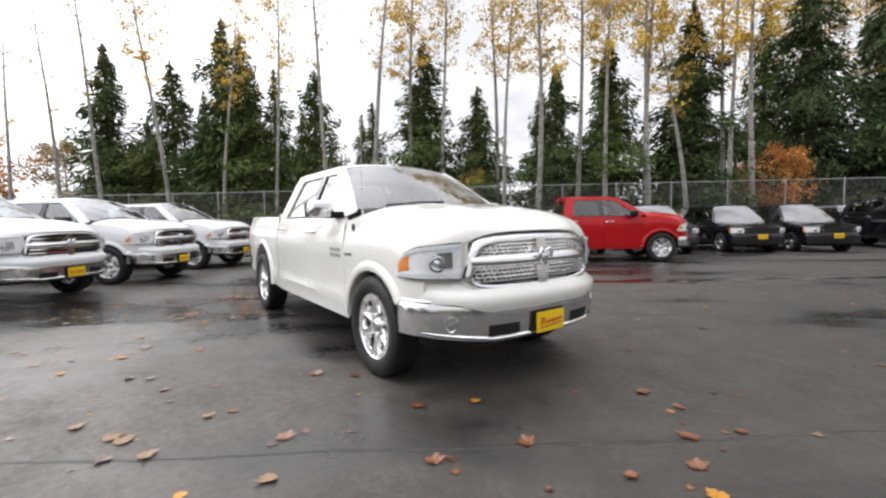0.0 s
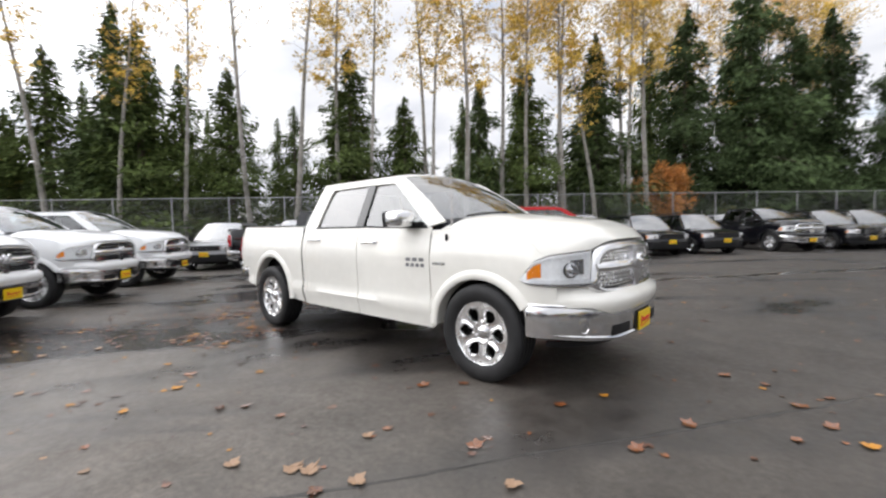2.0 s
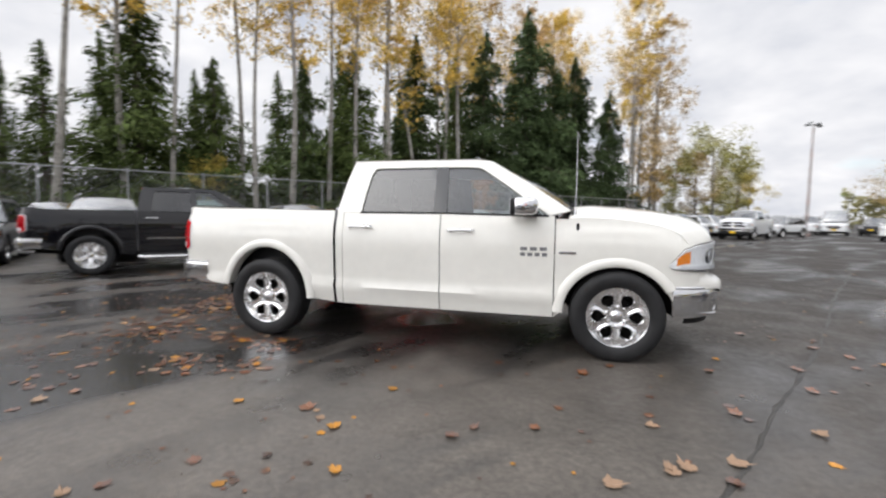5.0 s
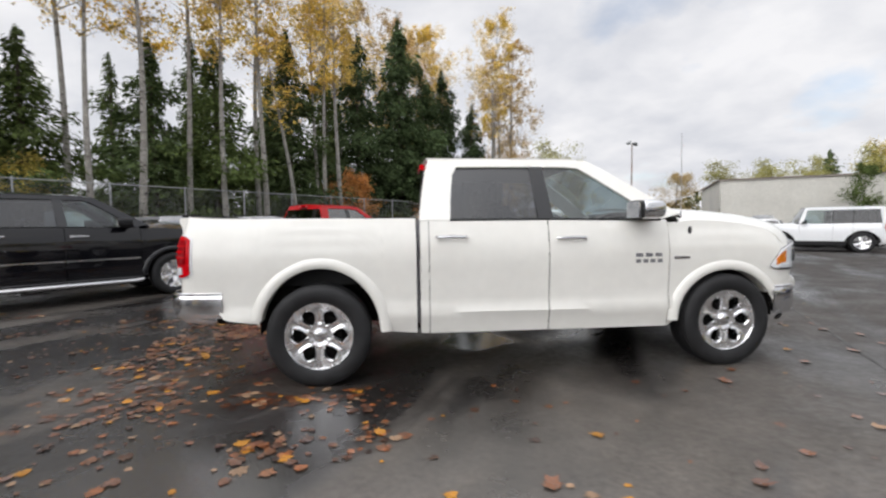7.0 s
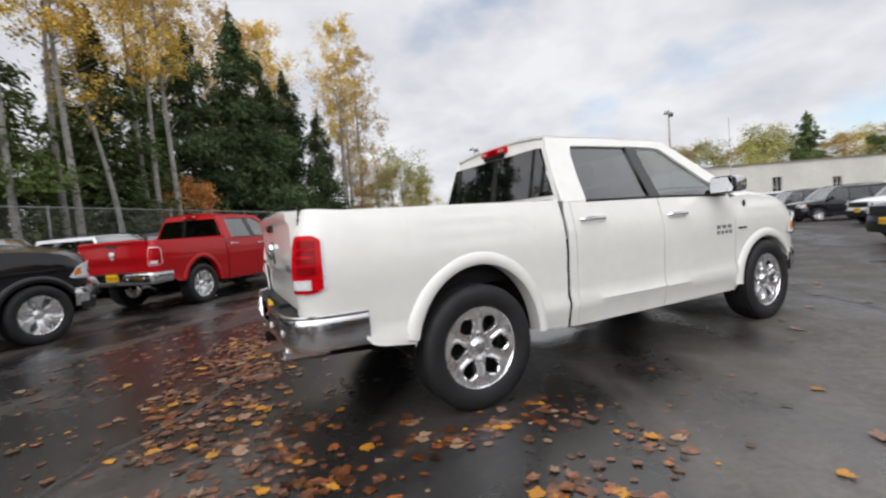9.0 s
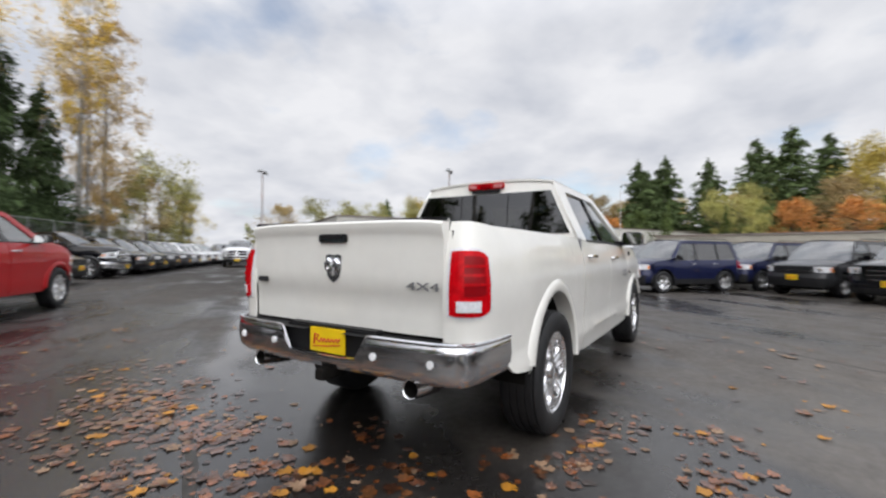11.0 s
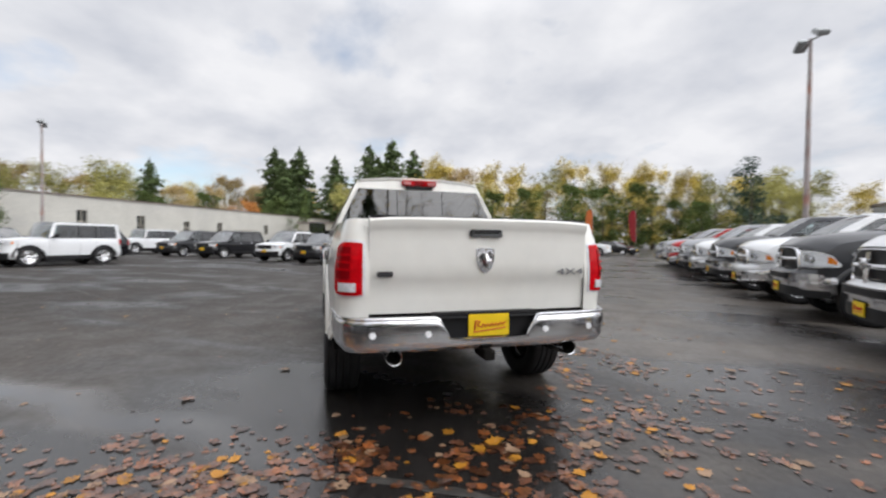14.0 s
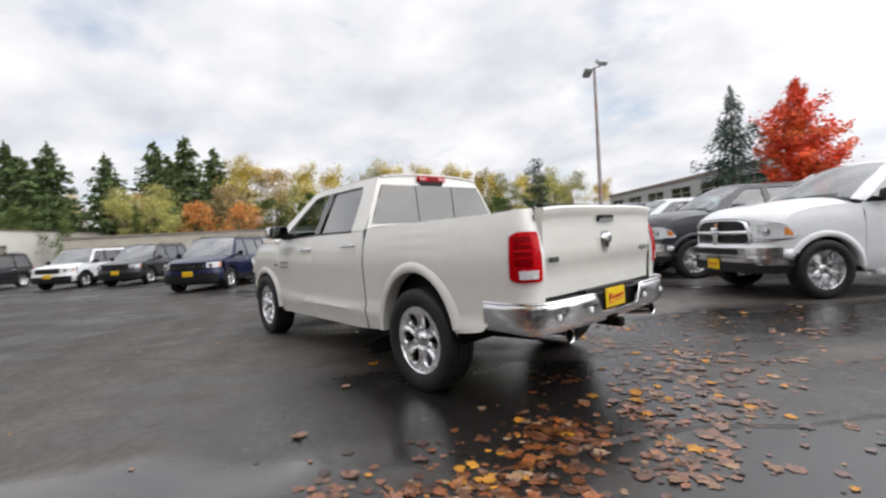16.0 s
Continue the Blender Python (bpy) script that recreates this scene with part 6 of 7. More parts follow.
FAR = [broadleaf(31, 14.0, 3.6, FARGOLD, "distant yellow autumn tree", 8000, 0.08, 0.22, bark=BARK_DARK, size=0.27, puff=1.7),
       broadleaf(32, 14.0, 4.0, FARLIME, "distant yellow-green autumn tree", 8000, 0.06, 0.22, bark=BARK_DARK, size=0.27, puff=1.7),
       broadleaf(33, 14.0, 4.0, FAROCHRE, "distant orange-brown autumn tree", 8000, 0.06, 0.22, bark=BARK_DARK, size=0.27, puff=1.7),
       conifer(34, 20.0, 6.2, FIR, "distant tall dark fir", 6500, droop=0.4, size=0.62, slim=0.8),
       broadleaf(35, 8.0, 3.0, ORANGE, "distant bright orange shrub-like tree", 5000, 0.03, 0.14, bark=BARK_DARK, size=0.24, puff=1.6),
       conifer(36, 8.0, 1.7, CEDAR, "distant clipped green cypress", 2600, droop=0.15, bare=0.0, size=0.3),
       broadleaf(37, 9.0, 3.2, CEDAR, "distant rounded dark green tree", 6000, 0.04, 0.16, bark=BARK_DARK, size=0.27, puff=1.7)]



def behind_firs(x, y):
    """Birches beside the big firs stand further from the fence than these."""
    s_ = (Vector((x, y, 0)) - FENCE0).dot(U)
    return (x - V.x * 7, y - V.y * 7) if 35 < s_ < 55 else (x, y)


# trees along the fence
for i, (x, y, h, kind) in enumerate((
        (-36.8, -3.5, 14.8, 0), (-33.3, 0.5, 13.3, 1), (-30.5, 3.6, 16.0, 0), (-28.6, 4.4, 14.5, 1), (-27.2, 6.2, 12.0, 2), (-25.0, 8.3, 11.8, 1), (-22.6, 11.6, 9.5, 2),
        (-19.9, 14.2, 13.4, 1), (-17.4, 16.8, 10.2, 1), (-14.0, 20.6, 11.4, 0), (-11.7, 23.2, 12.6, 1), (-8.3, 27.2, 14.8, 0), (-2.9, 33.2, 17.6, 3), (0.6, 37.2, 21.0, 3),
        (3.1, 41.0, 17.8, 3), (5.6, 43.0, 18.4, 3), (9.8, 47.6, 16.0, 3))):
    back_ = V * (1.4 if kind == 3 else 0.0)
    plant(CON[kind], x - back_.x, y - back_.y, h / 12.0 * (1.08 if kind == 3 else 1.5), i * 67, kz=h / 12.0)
for i, (x, y, h, kind) in enumerate((
        (-34.5, -6.2, 17, 2), (-32.2, -3.6, 18, 2), (-29.3, -0.3, 19, 1), (-24.3, 5.4, 18, 1), (-21.7, 8.2, 20, 2), (-20.4, 9.8, 20, 2),
        (-17.1, 13.5, 20, 1), (-14.6, 16.4, 19, 1), (-13.2, 18.0, 19, 0), (-10.4, 21.1, 20, 0), (-8.9, 22.8, 21, 0), (-7.4, 24.6, 14, 1), (-5.7, 26.6, 20, 0), (-5.0, 27.3, 21, 0))):
    plant(BIR[kind], x, y, 0.85 + 0.1 * (i % 3), i * 113, kz=h / 20.0)
for i, (x, y, h, kind) in enumerate((
        (-1.0, 33.0, 20, 1), (2.6, 36.2, 21, 0), (5.7, 39.4, 22, 3), (9.0, 44.0, 21, 0), (13.6, 49.0, 22.5, 5), (10.8, 46.5, 22, 0), (-37.5, -9.5, 16, 2), (-26.8, 2.6, 17, 1))):
    x, y = behind_firs(x, y)
    plant(BIR[kind], x, y, 0.85 + 0.1 * (i % 3), i * 113, kz=h / 20.0)
for i, (x, y, h, kind) in enumerate(((24.2, 61.0, 13.0, 1), (20.8, 57.0, 10.0, 2), (28.0, 62.5, 10.5, 1), (31.0, 66.0, 8.5, 0), (17.5, 53.5, 9.0, 1))):
    plant(FAR[kind], x, y, h / 14.0, i * 50)
for i, (x, y, h, kind) in enumerate(((-4.0, 29.5, 5.0, 4), (-5.5, 28.2, 3.8, 4), (-17.0, 15.5, 4.4, 0), (-43, -3, 8, 2), (-47, -7, 9, 2), (-40.5, -2.0, 7.5, 0), (-45, -12, 8, 4))):
    plant(FAR[kind], x, y, h / (8.0 if kind == 4 else 14.0), i * 40, "bright orange autumn undergrowth by the fence" if kind == 4 else "")

for i, (x, y, h, kind) in enumerate((
        (-16.0, 17.0, 22, 4), (-12.0, 20.5, 22, 4), (-9.4, 24.0, 22.5, 4), (-6.6, 27.4, 22, 4), (-19.2, 12.8, 20, 0), (-3.0, 34.0, 23, 4), (0.6, 36.6, 24, 3), (4.4, 41.4, 25, 3), (7.6, 43.6, 25, 4), (12.0, 48.4, 21, 5), (11.5, 47.5, 27, 4), (14.6, 51.0, 25, 5), (8.5, 45.0, 26, 4))):
    x, y = behind_firs(x, y)
    plant(BIR[kind], x, y, 0.95 + 0.1 * (i % 3), i * 87, kz=h / 20.0)

# a second, looser rank of conifers further back, and on past the fence's near end
rk = random.Random(3)
for k in range(24):
    s_ = -62 + 5.1 * k + rk.uniform(-1, 1)
    p_ = FENCE0 + U * s_ - V * (rk.uniform(8, 13) if s_ > -26 else rk.uniform(2, 9))
    h_ = rk.uniform(8.5, 13.5) + (3 if s_ > 20 else 0)
    if -33 < s_ < -20:
        continue
    plant(CON[rk.choice((2, 2, 2, 0, 1))], p_.x, p_.y, h_ / 12 * rk.uniform(0.95, 1.2), rk.uniform(0, 360), kz=h_ / 12)
for k in range(8):
    p_ = FENCE0 + U * (-58 + 4.6 * k) - V * rk.uniform(1, 5)
    plant(BIR[rk.choice((1, 2, 2, 0))], p_.x, p_.y, 0.95, rk.uniform(0, 360), kz=rk.uniform(0.75, 1.0))

# undergrowth behind the fence: one hedge of tangled leaves
BRUSH = material("undergrowth_leaves", (0.046, 0.062, 0.026), rough=0.85, spec=0.12, vary=0.4, scale=0.4, island=0.5, second=(0.16, 0.13, 0.03), second_at=(0.56, 0.7), second_scale=0.35)
rb2 = random.Random(9)
spots = []
for _ in range(40000):
    s_ = rb2.uniform(-60, 66)
    back_ = rb2.uniform(0.5 if s_ < 20 else 1.2, 7.0)
    top_ = 1.6 + 1.6 * noise.noise(Vector((s_ * 0.35, back_ * 0.3, 0))) + 0.25 * back_ - (0.3 if s_ > 20 else 0)
    p_ = FENCE0 + U * s_ - V * back_ + Vector((0, 0, max(0.1, top_) * rb2.random() ** 0.7))
    spots.append((p_, rb2.uniform(0.08, 0.24), Vector((rb2.uniform(-1, 1), rb2.uniform(-1, 1), rb2.uniform(-0.8, 0.8))), rb2))
hedge = cards("undergrowth", spots, BRUSH, None, "tangled green undergrowth behind the fence")
tagged(hedge, category="undergrowth", kind="stuff")

# buildings
WALLWHITE = material("white_render_wall", (0.57, 0.555, 0.505), rough=0.8, vary=0.07, scale=0.5, fine=0.05, fine_scale=6, second=(0.46, 0.45, 0.42), second_at=(0.55, 0.75), second_scale=0.25)
WALLBEIGE = material("beige_block_wall", (0.40, 0.37, 0.31), rough=0.85, vary=0.08, scale=0.6, fine=0.08, fine_scale=5)
WALLGREY = material("grey_panel_wall", (0.42, 0.42, 0.41), rough=0.8, vary=0.08, scale=0.3)
ROOFMETAL = material("worn_roof_edge", (0.24, 0.20, 0.175), rough=0.6, vary=0.2, scale=1)
WINDARK = material("dark_window_glass", (0.02, 0.024, 0.028), rough=0.1, vary=0.2, scale=1)


def block(name, label, p0, p1, depth, h, mat, windows=(), edge=0.25, cat="building"):
    """A long building from plan point p0 to p1, its depth to the left of travel; windows are (s0, s1, z0, z1) on its front face."""
    p0, p1 = Vector((*p0, 0)), Vector((*p1, 0))
    d = (p1 - p0)
    L = d.length
    T = thing(name, label, cat, m=Matrix.Translation(p0) @ Matrix.Rotation(math.atan2(d.y, d.x), 4, "Z"))
    # front wall with openings cut through it
    xs = sorted({0.0, L, *[w for win in windows for w in win[:2]]})
    zs_ = sorted({0.0, h, *[w for win in windows for w in win[2:]]})
    bm_ = bmesh.new()
    grid = {(i, j): bm_.verts.new((x, 0, z)) for i, x in enumerate(xs) for j, z in enumerate(zs_)}
    for i in range(len(xs) - 1):
        for j in range(len(zs_) - 1):
            cx, cz = (xs[i] + xs[i + 1]) / 2, (zs_[j] + zs_[j + 1]) / 2
            if not any(a < cx < b and c < cz < e for a, b, c, e in windows):
                bm_.faces.new((grid[i, j], grid[i + 1, j], grid[i + 1, j + 1], grid[i, j + 1]))
    sheet(bm_, [[(0, 0, z), (0, depth, z), (L, depth, z), (L, 0, z)] for z in (0, h)])
    part("wall", bm_, mat, T, thick=0.2)
    bm_ = bmesh.new()
    box(bm_, -0.25, L + 0.25, -0.25, depth + 0.25, h, h + edge, 0.03)
    part("roof", bm_, ROOFMETAL, T)
    for a, b, c, e in windows:
        bm_ = bmesh.new()
        box(bm_, a, b, 0.10, 0.14, c, e)
        w = part("window", bm_, WINDARK, T)
        bm_ = bmesh.new()
        for q in (a, (a + b) / 2, b):
            box(bm_, q - 0.04, q + 0.04, -0.03, 0.09, c, e)
        for q in (c, (c + e) / 2, e):
            box(bm_, a, b, -0.02, 0.08, q - 0.04, q + 0.04)
        part("window_frame", bm_, WALLBEIGE, w)
    return T


block("warehouse", "long low white warehouse with small dark windows", (30.6, 34.2), (91, -3.0), 14, 5.22, WALLWHITE,
      ((18.1, 19.1, 1.6, 3.9), (24.4, 25.4, 1.5, 3.7), (30.7, 31.6, 1.8, 3.3), (36.2, 37.2, 1.9, 3.4), (46, 47, 1.9, 3.4)), edge=0.14)
block("low_building", "low beige block building behind the car park", (57, 4.0), (47.9, -29.7), 12, 3.42, WALLBEIGE, ((25, 26, 0.1, 2.2),), 0.2)
block("office_building", "grey office building with dark window bands", (35, -71.5), (6.5, -48.0), 4, 6.5, WALLGREY,
      tuple((1.0 + 6.4 * i, 5.4 + 6.4 * i, z, z + 1.5) for i in range(6) for z in (1.6, 4.2)), 0.4)

# far woods: rows of autumn trees and firs
rng = random.Random(5)


def wood(kind, *places):
    """Trees of one kind at (x, y, height)."""
    ref = (14, 14, 14, 20, 8, 8, 9)[kind]
    for x_, y_, h_ in places:
        plant(FAR[kind], x_ + rng.uniform(-1, 1), y_ + rng.uniform(-1, 1), h_ / ref * (0.8, 1.0, 1.0, 1.3, 1.0, 1.0, 1.0)[kind], rng.uniform(0, 360), kz=h_ / ref * (0.92 if kind < 2 else 1.0))


wood(3, (89, 10, 20), (89.4, 5.1, 20.5), (89.6, -1.6, 19), (89.1, -9.9, 22), (88.7, -13.2, 23.4), (88, -17.7, 21.4), (86, 7.5, 17), (87.5, -11.4, 19), (84.5, 32, 15.5), (91, 7.4, 18.5))
wood(0, (86.4, -24.6, 19.5), (83.4, -34.1, 19), (81.3, -39.2, 18), (74.6, -51.7, 19.5), (71.2, -56.6, 18.5), (68, -58.6, 16.5), (65.5, -61.6, 17.4), (86, -24.4, 20), (72, -38, 13), (62, -55, 14), (57, -66, 15), (60, -63, 15.5))
wood(1, (78.5, -44.5, 17), (82.5, 37.5, 14.7), (82.3, 35.9, 14), (76.4, 47.8, 12.9), (79, 42, 13), (72, 54, 12.5), (80, -3, 12), (76, -30, 13), (66, -47, 13.5), (50, -70, 14), (45, -76, 13), (71, -8, 11.5), (68, 60, 12), (63, 66, 11), (77, 34, 10))
wood(2, (84, -29, 17), (87.5, 20.7, 11.5), (88.5, 15.5, 11.5), (86, 27, 11), (80, -20, 13), (84, -6, 12))
wood(4, (74, -12, 8.5), (70, -17, 8), (80, 13, 7.5))
wood(6, (76, 9, 8.0), (78, 20, 8.5), (76, 28, 8.0), (75, -8, 8.5))
wood(6, (44, -52, 6.5), (40, -55, 6.0), (49, -57, 7.5), (53, -55, 8.0))
wood(1, (46, -66, 12), (41, -64, 11), (52, -63, 13))
wood(5, (72.5, 4.0, 9.5), (73.5, -4.5, 9.0))
wood(6, (70, -23, 9), (67, -29, 9.5), (64, -34, 10), (60, -40, 10.5), (57, -45, 10), (54, -50, 10.5))
for k in range(26):
    a = radians(-62 + 116 * k / 25)
    d = 104 + rng.uniform(-4, 8)
    kind = rng.choice((0, 1, 2, 2, 1, 0, 3))
    h = rng.uniform(11.5, 15.5) if kind != 3 else rng.uniform(14, 17)
    plant(FAR[kind], d * math.cos(a), d * math.sin(a), h / (14 if kind != 3 else 20) * 1.1, rng.uniform(0, 360), kz=h / (14 if kind != 3 else 20))
HAZE = material("distant_wood_leaves", (0.24, 0.22, 0.095), rough=0.8, vary=0.4, scale=0.12, island=0.4, second=(0.11, 0.14, 0.055), second_at=(0.48, 0.6), second_scale=0.09)
spots = []
for _ in range(15000):
    a, d = radians(rng.uniform(-64, 58)), rng.uniform(108, 118)
    top_ = 6.5 + 4.0 * noise.noise(Vector((a * 14, 0, 3))) + 1.5 * noise.noise(Vector((a * 50, d * 0.2, 0)))
    spots.append((Vector((d * math.cos(a), d * math.sin(a), max(0.5, top_) * rng.random() ** 0.7)), rng.uniform(0.5, 1.3), Vector((rng.uniform(-1, 1), rng.uniform(-1, 1), rng.uniform(-0.8, 0.8))), rng))
tagged(cards("distant_woods", spots, HAZE, None, "distant olive and brown woods along the horizon"), category="woods", kind="stuff")
maple = conifer(41, 10.6, 4.1, SCARLET, "scarlet and orange maple in full autumn colour", 20000, droop=-0.75, bare=0.12, name="maple_tree", size=0.20, slim=1.0)
maple.matrix_world = pose(2.0, -35.4, 0)
spruce = conifer(42, 10.3, 3.9, SPRUCE, "blue-green spruce with loose boughs beside the maple", 9000, droop=0.25, name="spruce_tree", size=0.26)
spruce.matrix_world = pose(4.9, -31.8, 0)
pine = conifer(43, 10.2, 3.6, SPRUCE, "lone layered pine across the road", 3000, droop=-0.1, bare=0.28, name="pine_tree", size=0.34, ragged=True)
pine.matrix_world = pose(29.5, -42.8, 0)
plant(FAR[6], 37.6, 27.0, 0.46, 20, "young dark green tree before the white warehouse", kz=0.62)
for proto in CON + BIR + FAR:
    for o in (proto, *proto.children_recursive):
        bpy.data.objects.remove(o)

# lamp poles
POLE = material("rust_stained_pole", (0.34, 0.30, 0.29), rough=0.7, vary=0.25, scale=2, second=(0.33, 0.16, 0.12), second_at=(0.5, 0.66), second_scale=1.2)


def lamp_pole(x, y, h, turn):
    T = thing("light_pole", "tall car-park light pole with two flood lamps", "light pole", "car-park light poles", pose(x, y, 0, 0, 0, turn))
    bm_ = bmesh.new()
    tube(bm_, [(0, 0, 0), (0, 0, h * 0.5), (0, 0, h)], [0.11, 0.09, 0.06], 10)
    lathe(bm_, [(0.001, 0.45), (0.26, 0.45), (0.28, 0.40), (0.28, 0.0)], 16, "z")
    part("pole", bm_, POLE, T)
    bm_ = bmesh.new()
    tube(bm_, [(-0.55, 0, h - 0.15), (0, 0, h - 0.05), (0.55, 0, h - 0.15)], 0.035, 6)
    part("bracket", bm_, GALV, T)
    for s in (1, -1):
        bm_ = bmesh.new()
        box(bm_, -0.24, 0.24, -0.20, 0.20, -0.09, 0.10, 0.04)
        o_ = part("flood_lamp", bm_, GALV, T)
        o_.location, o_.rotation_euler = (s * 0.62, 0, h - 0.02), (0, s * radians(38), 0)
    return T


def feather_banner(x, y, h, mat, label):
    T = thing("feather_banner", label, "banner", "banners by the far fence", pose(x, y, 0, 0, 0, 35))
    bm_ = bmesh.new()
    tube(bm_, [(0, 0, 0), (0, 0, h * 0.8), (0.05, 0, h * 0.93), (0.30, 0, h)], [0.025, 0.02, 0.014, 0.01], 6)
    lathe(bm_, [(0.30, 0.0), (0.28, 0.05), (0.04, 0.07)], 12, "z")
    part("pole", bm_, GALV, T)
    bm_ = bmesh.new()
    edge = [(0.02, 0.26), (0.02, 0.5), (0.02, 0.7), (0.03, 0.85), (0.09, 0.94), (0.28, 0.99)]
    free = [(0.55, 0.30), (0.72, 0.5), (0.80, 0.7), (0.82, 0.85), (0.72, 0.94), (0.42, 0.985)]
    sheet(bm_, [[(a_[0] + (b_[0] - a_[0]) * q, 0.05 * math.sin(q * 5 + i), (a_[1] + (b_[1] - a_[1]) * q) * h) for q in (0, 0.25, 0.5, 0.75, 1)] for i, (a_, b_) in enumerate(zip(edge, free))])
    part("cloth", bm_, mat, T, thick=0.004)
    return T


feather_banner(38.5, -29.8, 5.2, material("orange_banner_cloth", (0.62, 0.16, 0.04), rough=0.8, vary=0.12, scale=2), "faded orange feather banner on a pole by the far fence")
feather_banner(35.0, -33.0, 5.0, material("dark_red_banner_cloth", (0.30, 0.02, 0.025), rough=0.8, vary=0.12, scale=2), "dark red feather banner on a pole by the far fence")
lamp_pole(32.8, 20.7, 9.5, 20)
lamp_pole(6.2, -16.3, 8.85, -30)
lamp_pole(23.9, 38.5, 9.6, 30)

# ---- vehicles ----
hero = pickup("pearl white crew-cab pickup with chrome grille and bumpers, parked alone", WHITE, "mesh", rim=ALLOY, lowered=True)


def stand(x, y, head, z=0.0):
    return pose(x, y, z, 0, 0, head)


def by_plate(px, py, head, ahead):
    """The place of a vehicle's middle whose front plate stands at (px, py)."""
    a_ = radians(head)
    return stand(px - ahead * math.cos(a_), py - ahead * math.sin(a_), head)


ROW = 48.2
row_truck = pickup("white pickup with chrome bar grille in a row of parked trucks", BRIGHT, "bars", "row of parked trucks", writing=False, m=by_plate(-4.72, -3.33, ROW, 2.83))
for px, py in ((-6.75, -1.55), (-9.0, 0.27)):
    copy_thing(row_truck, by_plate(px, py, ROW, 2.83))
hd_truck = pickup("white heavy-duty pickup with black grille openings in the row of trucks", BRIGHT, "open", "row of parked trucks", writing=False, m=by_plate(-2.02, -4.96, ROW, 2.83))
hd_truck.scale = (1.0, 1.0, 1.04)
for k, (mat_, txt) in enumerate(((GREY, "dark grey heavy-duty pickup with chrome grille in the row of trucks"), (BRIGHT, "white pickup with chrome bumper in the row of trucks"), (GREY, "dark grey pickup in the row of trucks"),
                                 (BRIGHT, "white pickup in the row of trucks"), (SILVER, "silver pickup in the row of trucks"), (RED, "dark red pickup far along the row of trucks"), (SILVER, "silver pickup far along the row of trucks"), (GREY, "dark grey pickup far along the row of trucks"))):
    c = copy_thing(hd_truck if k % 2 == 0 else row_truck, by_plate(0.35 + 2.15 * k, -6.9 - 1.56 * k, ROW, 2.83))
    repaint(c, BRIGHT, mat_, txt)
black_truck = pickup("black crew-cab pickup with chrome side trim and steps", BLACK, "open", writing=False, steps=True, m=stand(-7.42, 3.98, 45.5))
red_truck = copy_thing(row_truck, stand(-3.155, 8.96, 51))
repaint(red_truck, BRIGHT, RED, "bright red crew-cab pickup with chrome wheels")

# row of dark cars in front of the fence
FROW = -41.5
suv_a = car("black four-by-four with seven-slot grille parked by the fence", "off-road car", BLACK, clad=True, rails=True, group="row by the fence")
suv_b = car("black sport utility car parked by the fence", "sport utility car", BLACK, front=2.45, rear=-2.45, axf=1.5, axr=-1.5, hw=0.96, R=0.37, height=1.75, belt=1.08, hood=1.06, nose=0.96, base=1.0, top=0.35, rtop=-1.95, rbase=-2.25, slots=False, rails=True, group="row by the fence")
sedan = car("white four-door saloon car crossing the car park", "saloon car", BRIGHT, front=2.45, rear=-2.4, axf=1.45, axr=-1.45, hw=0.92, R=0.33, height=1.45, belt=0.92, hood=0.84, nose=0.74, base=0.85, top=0.1, rtop=-0.95, rbase=-1.65, deck=1.0, slots=False, boxy=0.3, group="far cars")


def row(proto, old, mat_, s, ahead, label="", back=0.0, head=FROW, p0=(-0.33, 14.5)):
    c_ = copy_thing(proto, by_plate(p0[0] + U.x * s - V.x * back, p0[1] + U.y * s - V.y * back, head, ahead))
    if mat_ is not old:
        repaint(c_, old, mat_, label)
    elif label:
        c_["label"] = label
    return c_


for proto, mat_, s, ahead, txt in ((suv_a, BLACK, 0.0, 2.25, ""), (suv_a, BLACK, 2.35, 2.25, ""), (suv_b, BLACK, 9.0, 2.45, ""), (suv_b, BLACK, 11.0, 2.45, ""), (suv_a, GREY, 13.2, 2.25, "dark grey four-by-four by the fence"),
                                   (suv_b, GREY, 15.6, 2.45, "dark grey sport utility car by the fence"), (suv_b, SILVER, 18.2, 2.45, "silver sport utility car by the fence"), (suv_b, BRIGHT, 20.8, 2.45, "white sport utility car by the fence"),
                                   (suv_a, BRIGHT, 23.4, 2.25, "white four-by-four by the fence"), (suv_b, BRIGHT, 26.0, 2.45, "white sport utility car by the fence"), (suv_a, SILVER, 28.6, 2.25, "silver four-by-four by the fence"),
                                   (suv_a, SILVER, -17.1, 2.25, "silver four-by-four with seven-slot grille by the fence"), (suv_b, SILVER, -14.3, 2.45, "silver sport utility car by the fence"), (suv_b, BRIGHT, -11.5, 2.45, "white sport utility car by the fence"),
                                   (suv_a, SILVER, -8.6, 2.25, "silver four-by-four by the fence"), (suv_a, BRIGHT, -5.8, 2.25, "white four-by-four by the fence"), (suv_b, GREY, -2.8, 2.45, "dark grey sport utility car by the fence")):
    row(proto, BLACK, mat_, s, ahead, txt)
row(row_truck, BRIGHT, BLACK, 6.2, 2.83, "black pickup with chrome wheels by the fence")
for k in (0, 2, 4, 6, 7, 8, 9, 10, 11, 13):
    mat_ = (BLACK, BLACK, GREY, SILVER, BLACK)[k % 5] if -2 < k < 9 else (SILVER, BRIGHT, GREY)[k % 3]
    row(suv_b if k % 2 else suv_a, BLACK, mat_, -16.0 + 2.75 * k, 2.45 if k % 2 else 2.25, {BLACK: "black car", GREY: "dark grey car", SILVER: "silver car", BRIGHT: "white car"}[mat_] + " in the back row against the fence", 5.6)

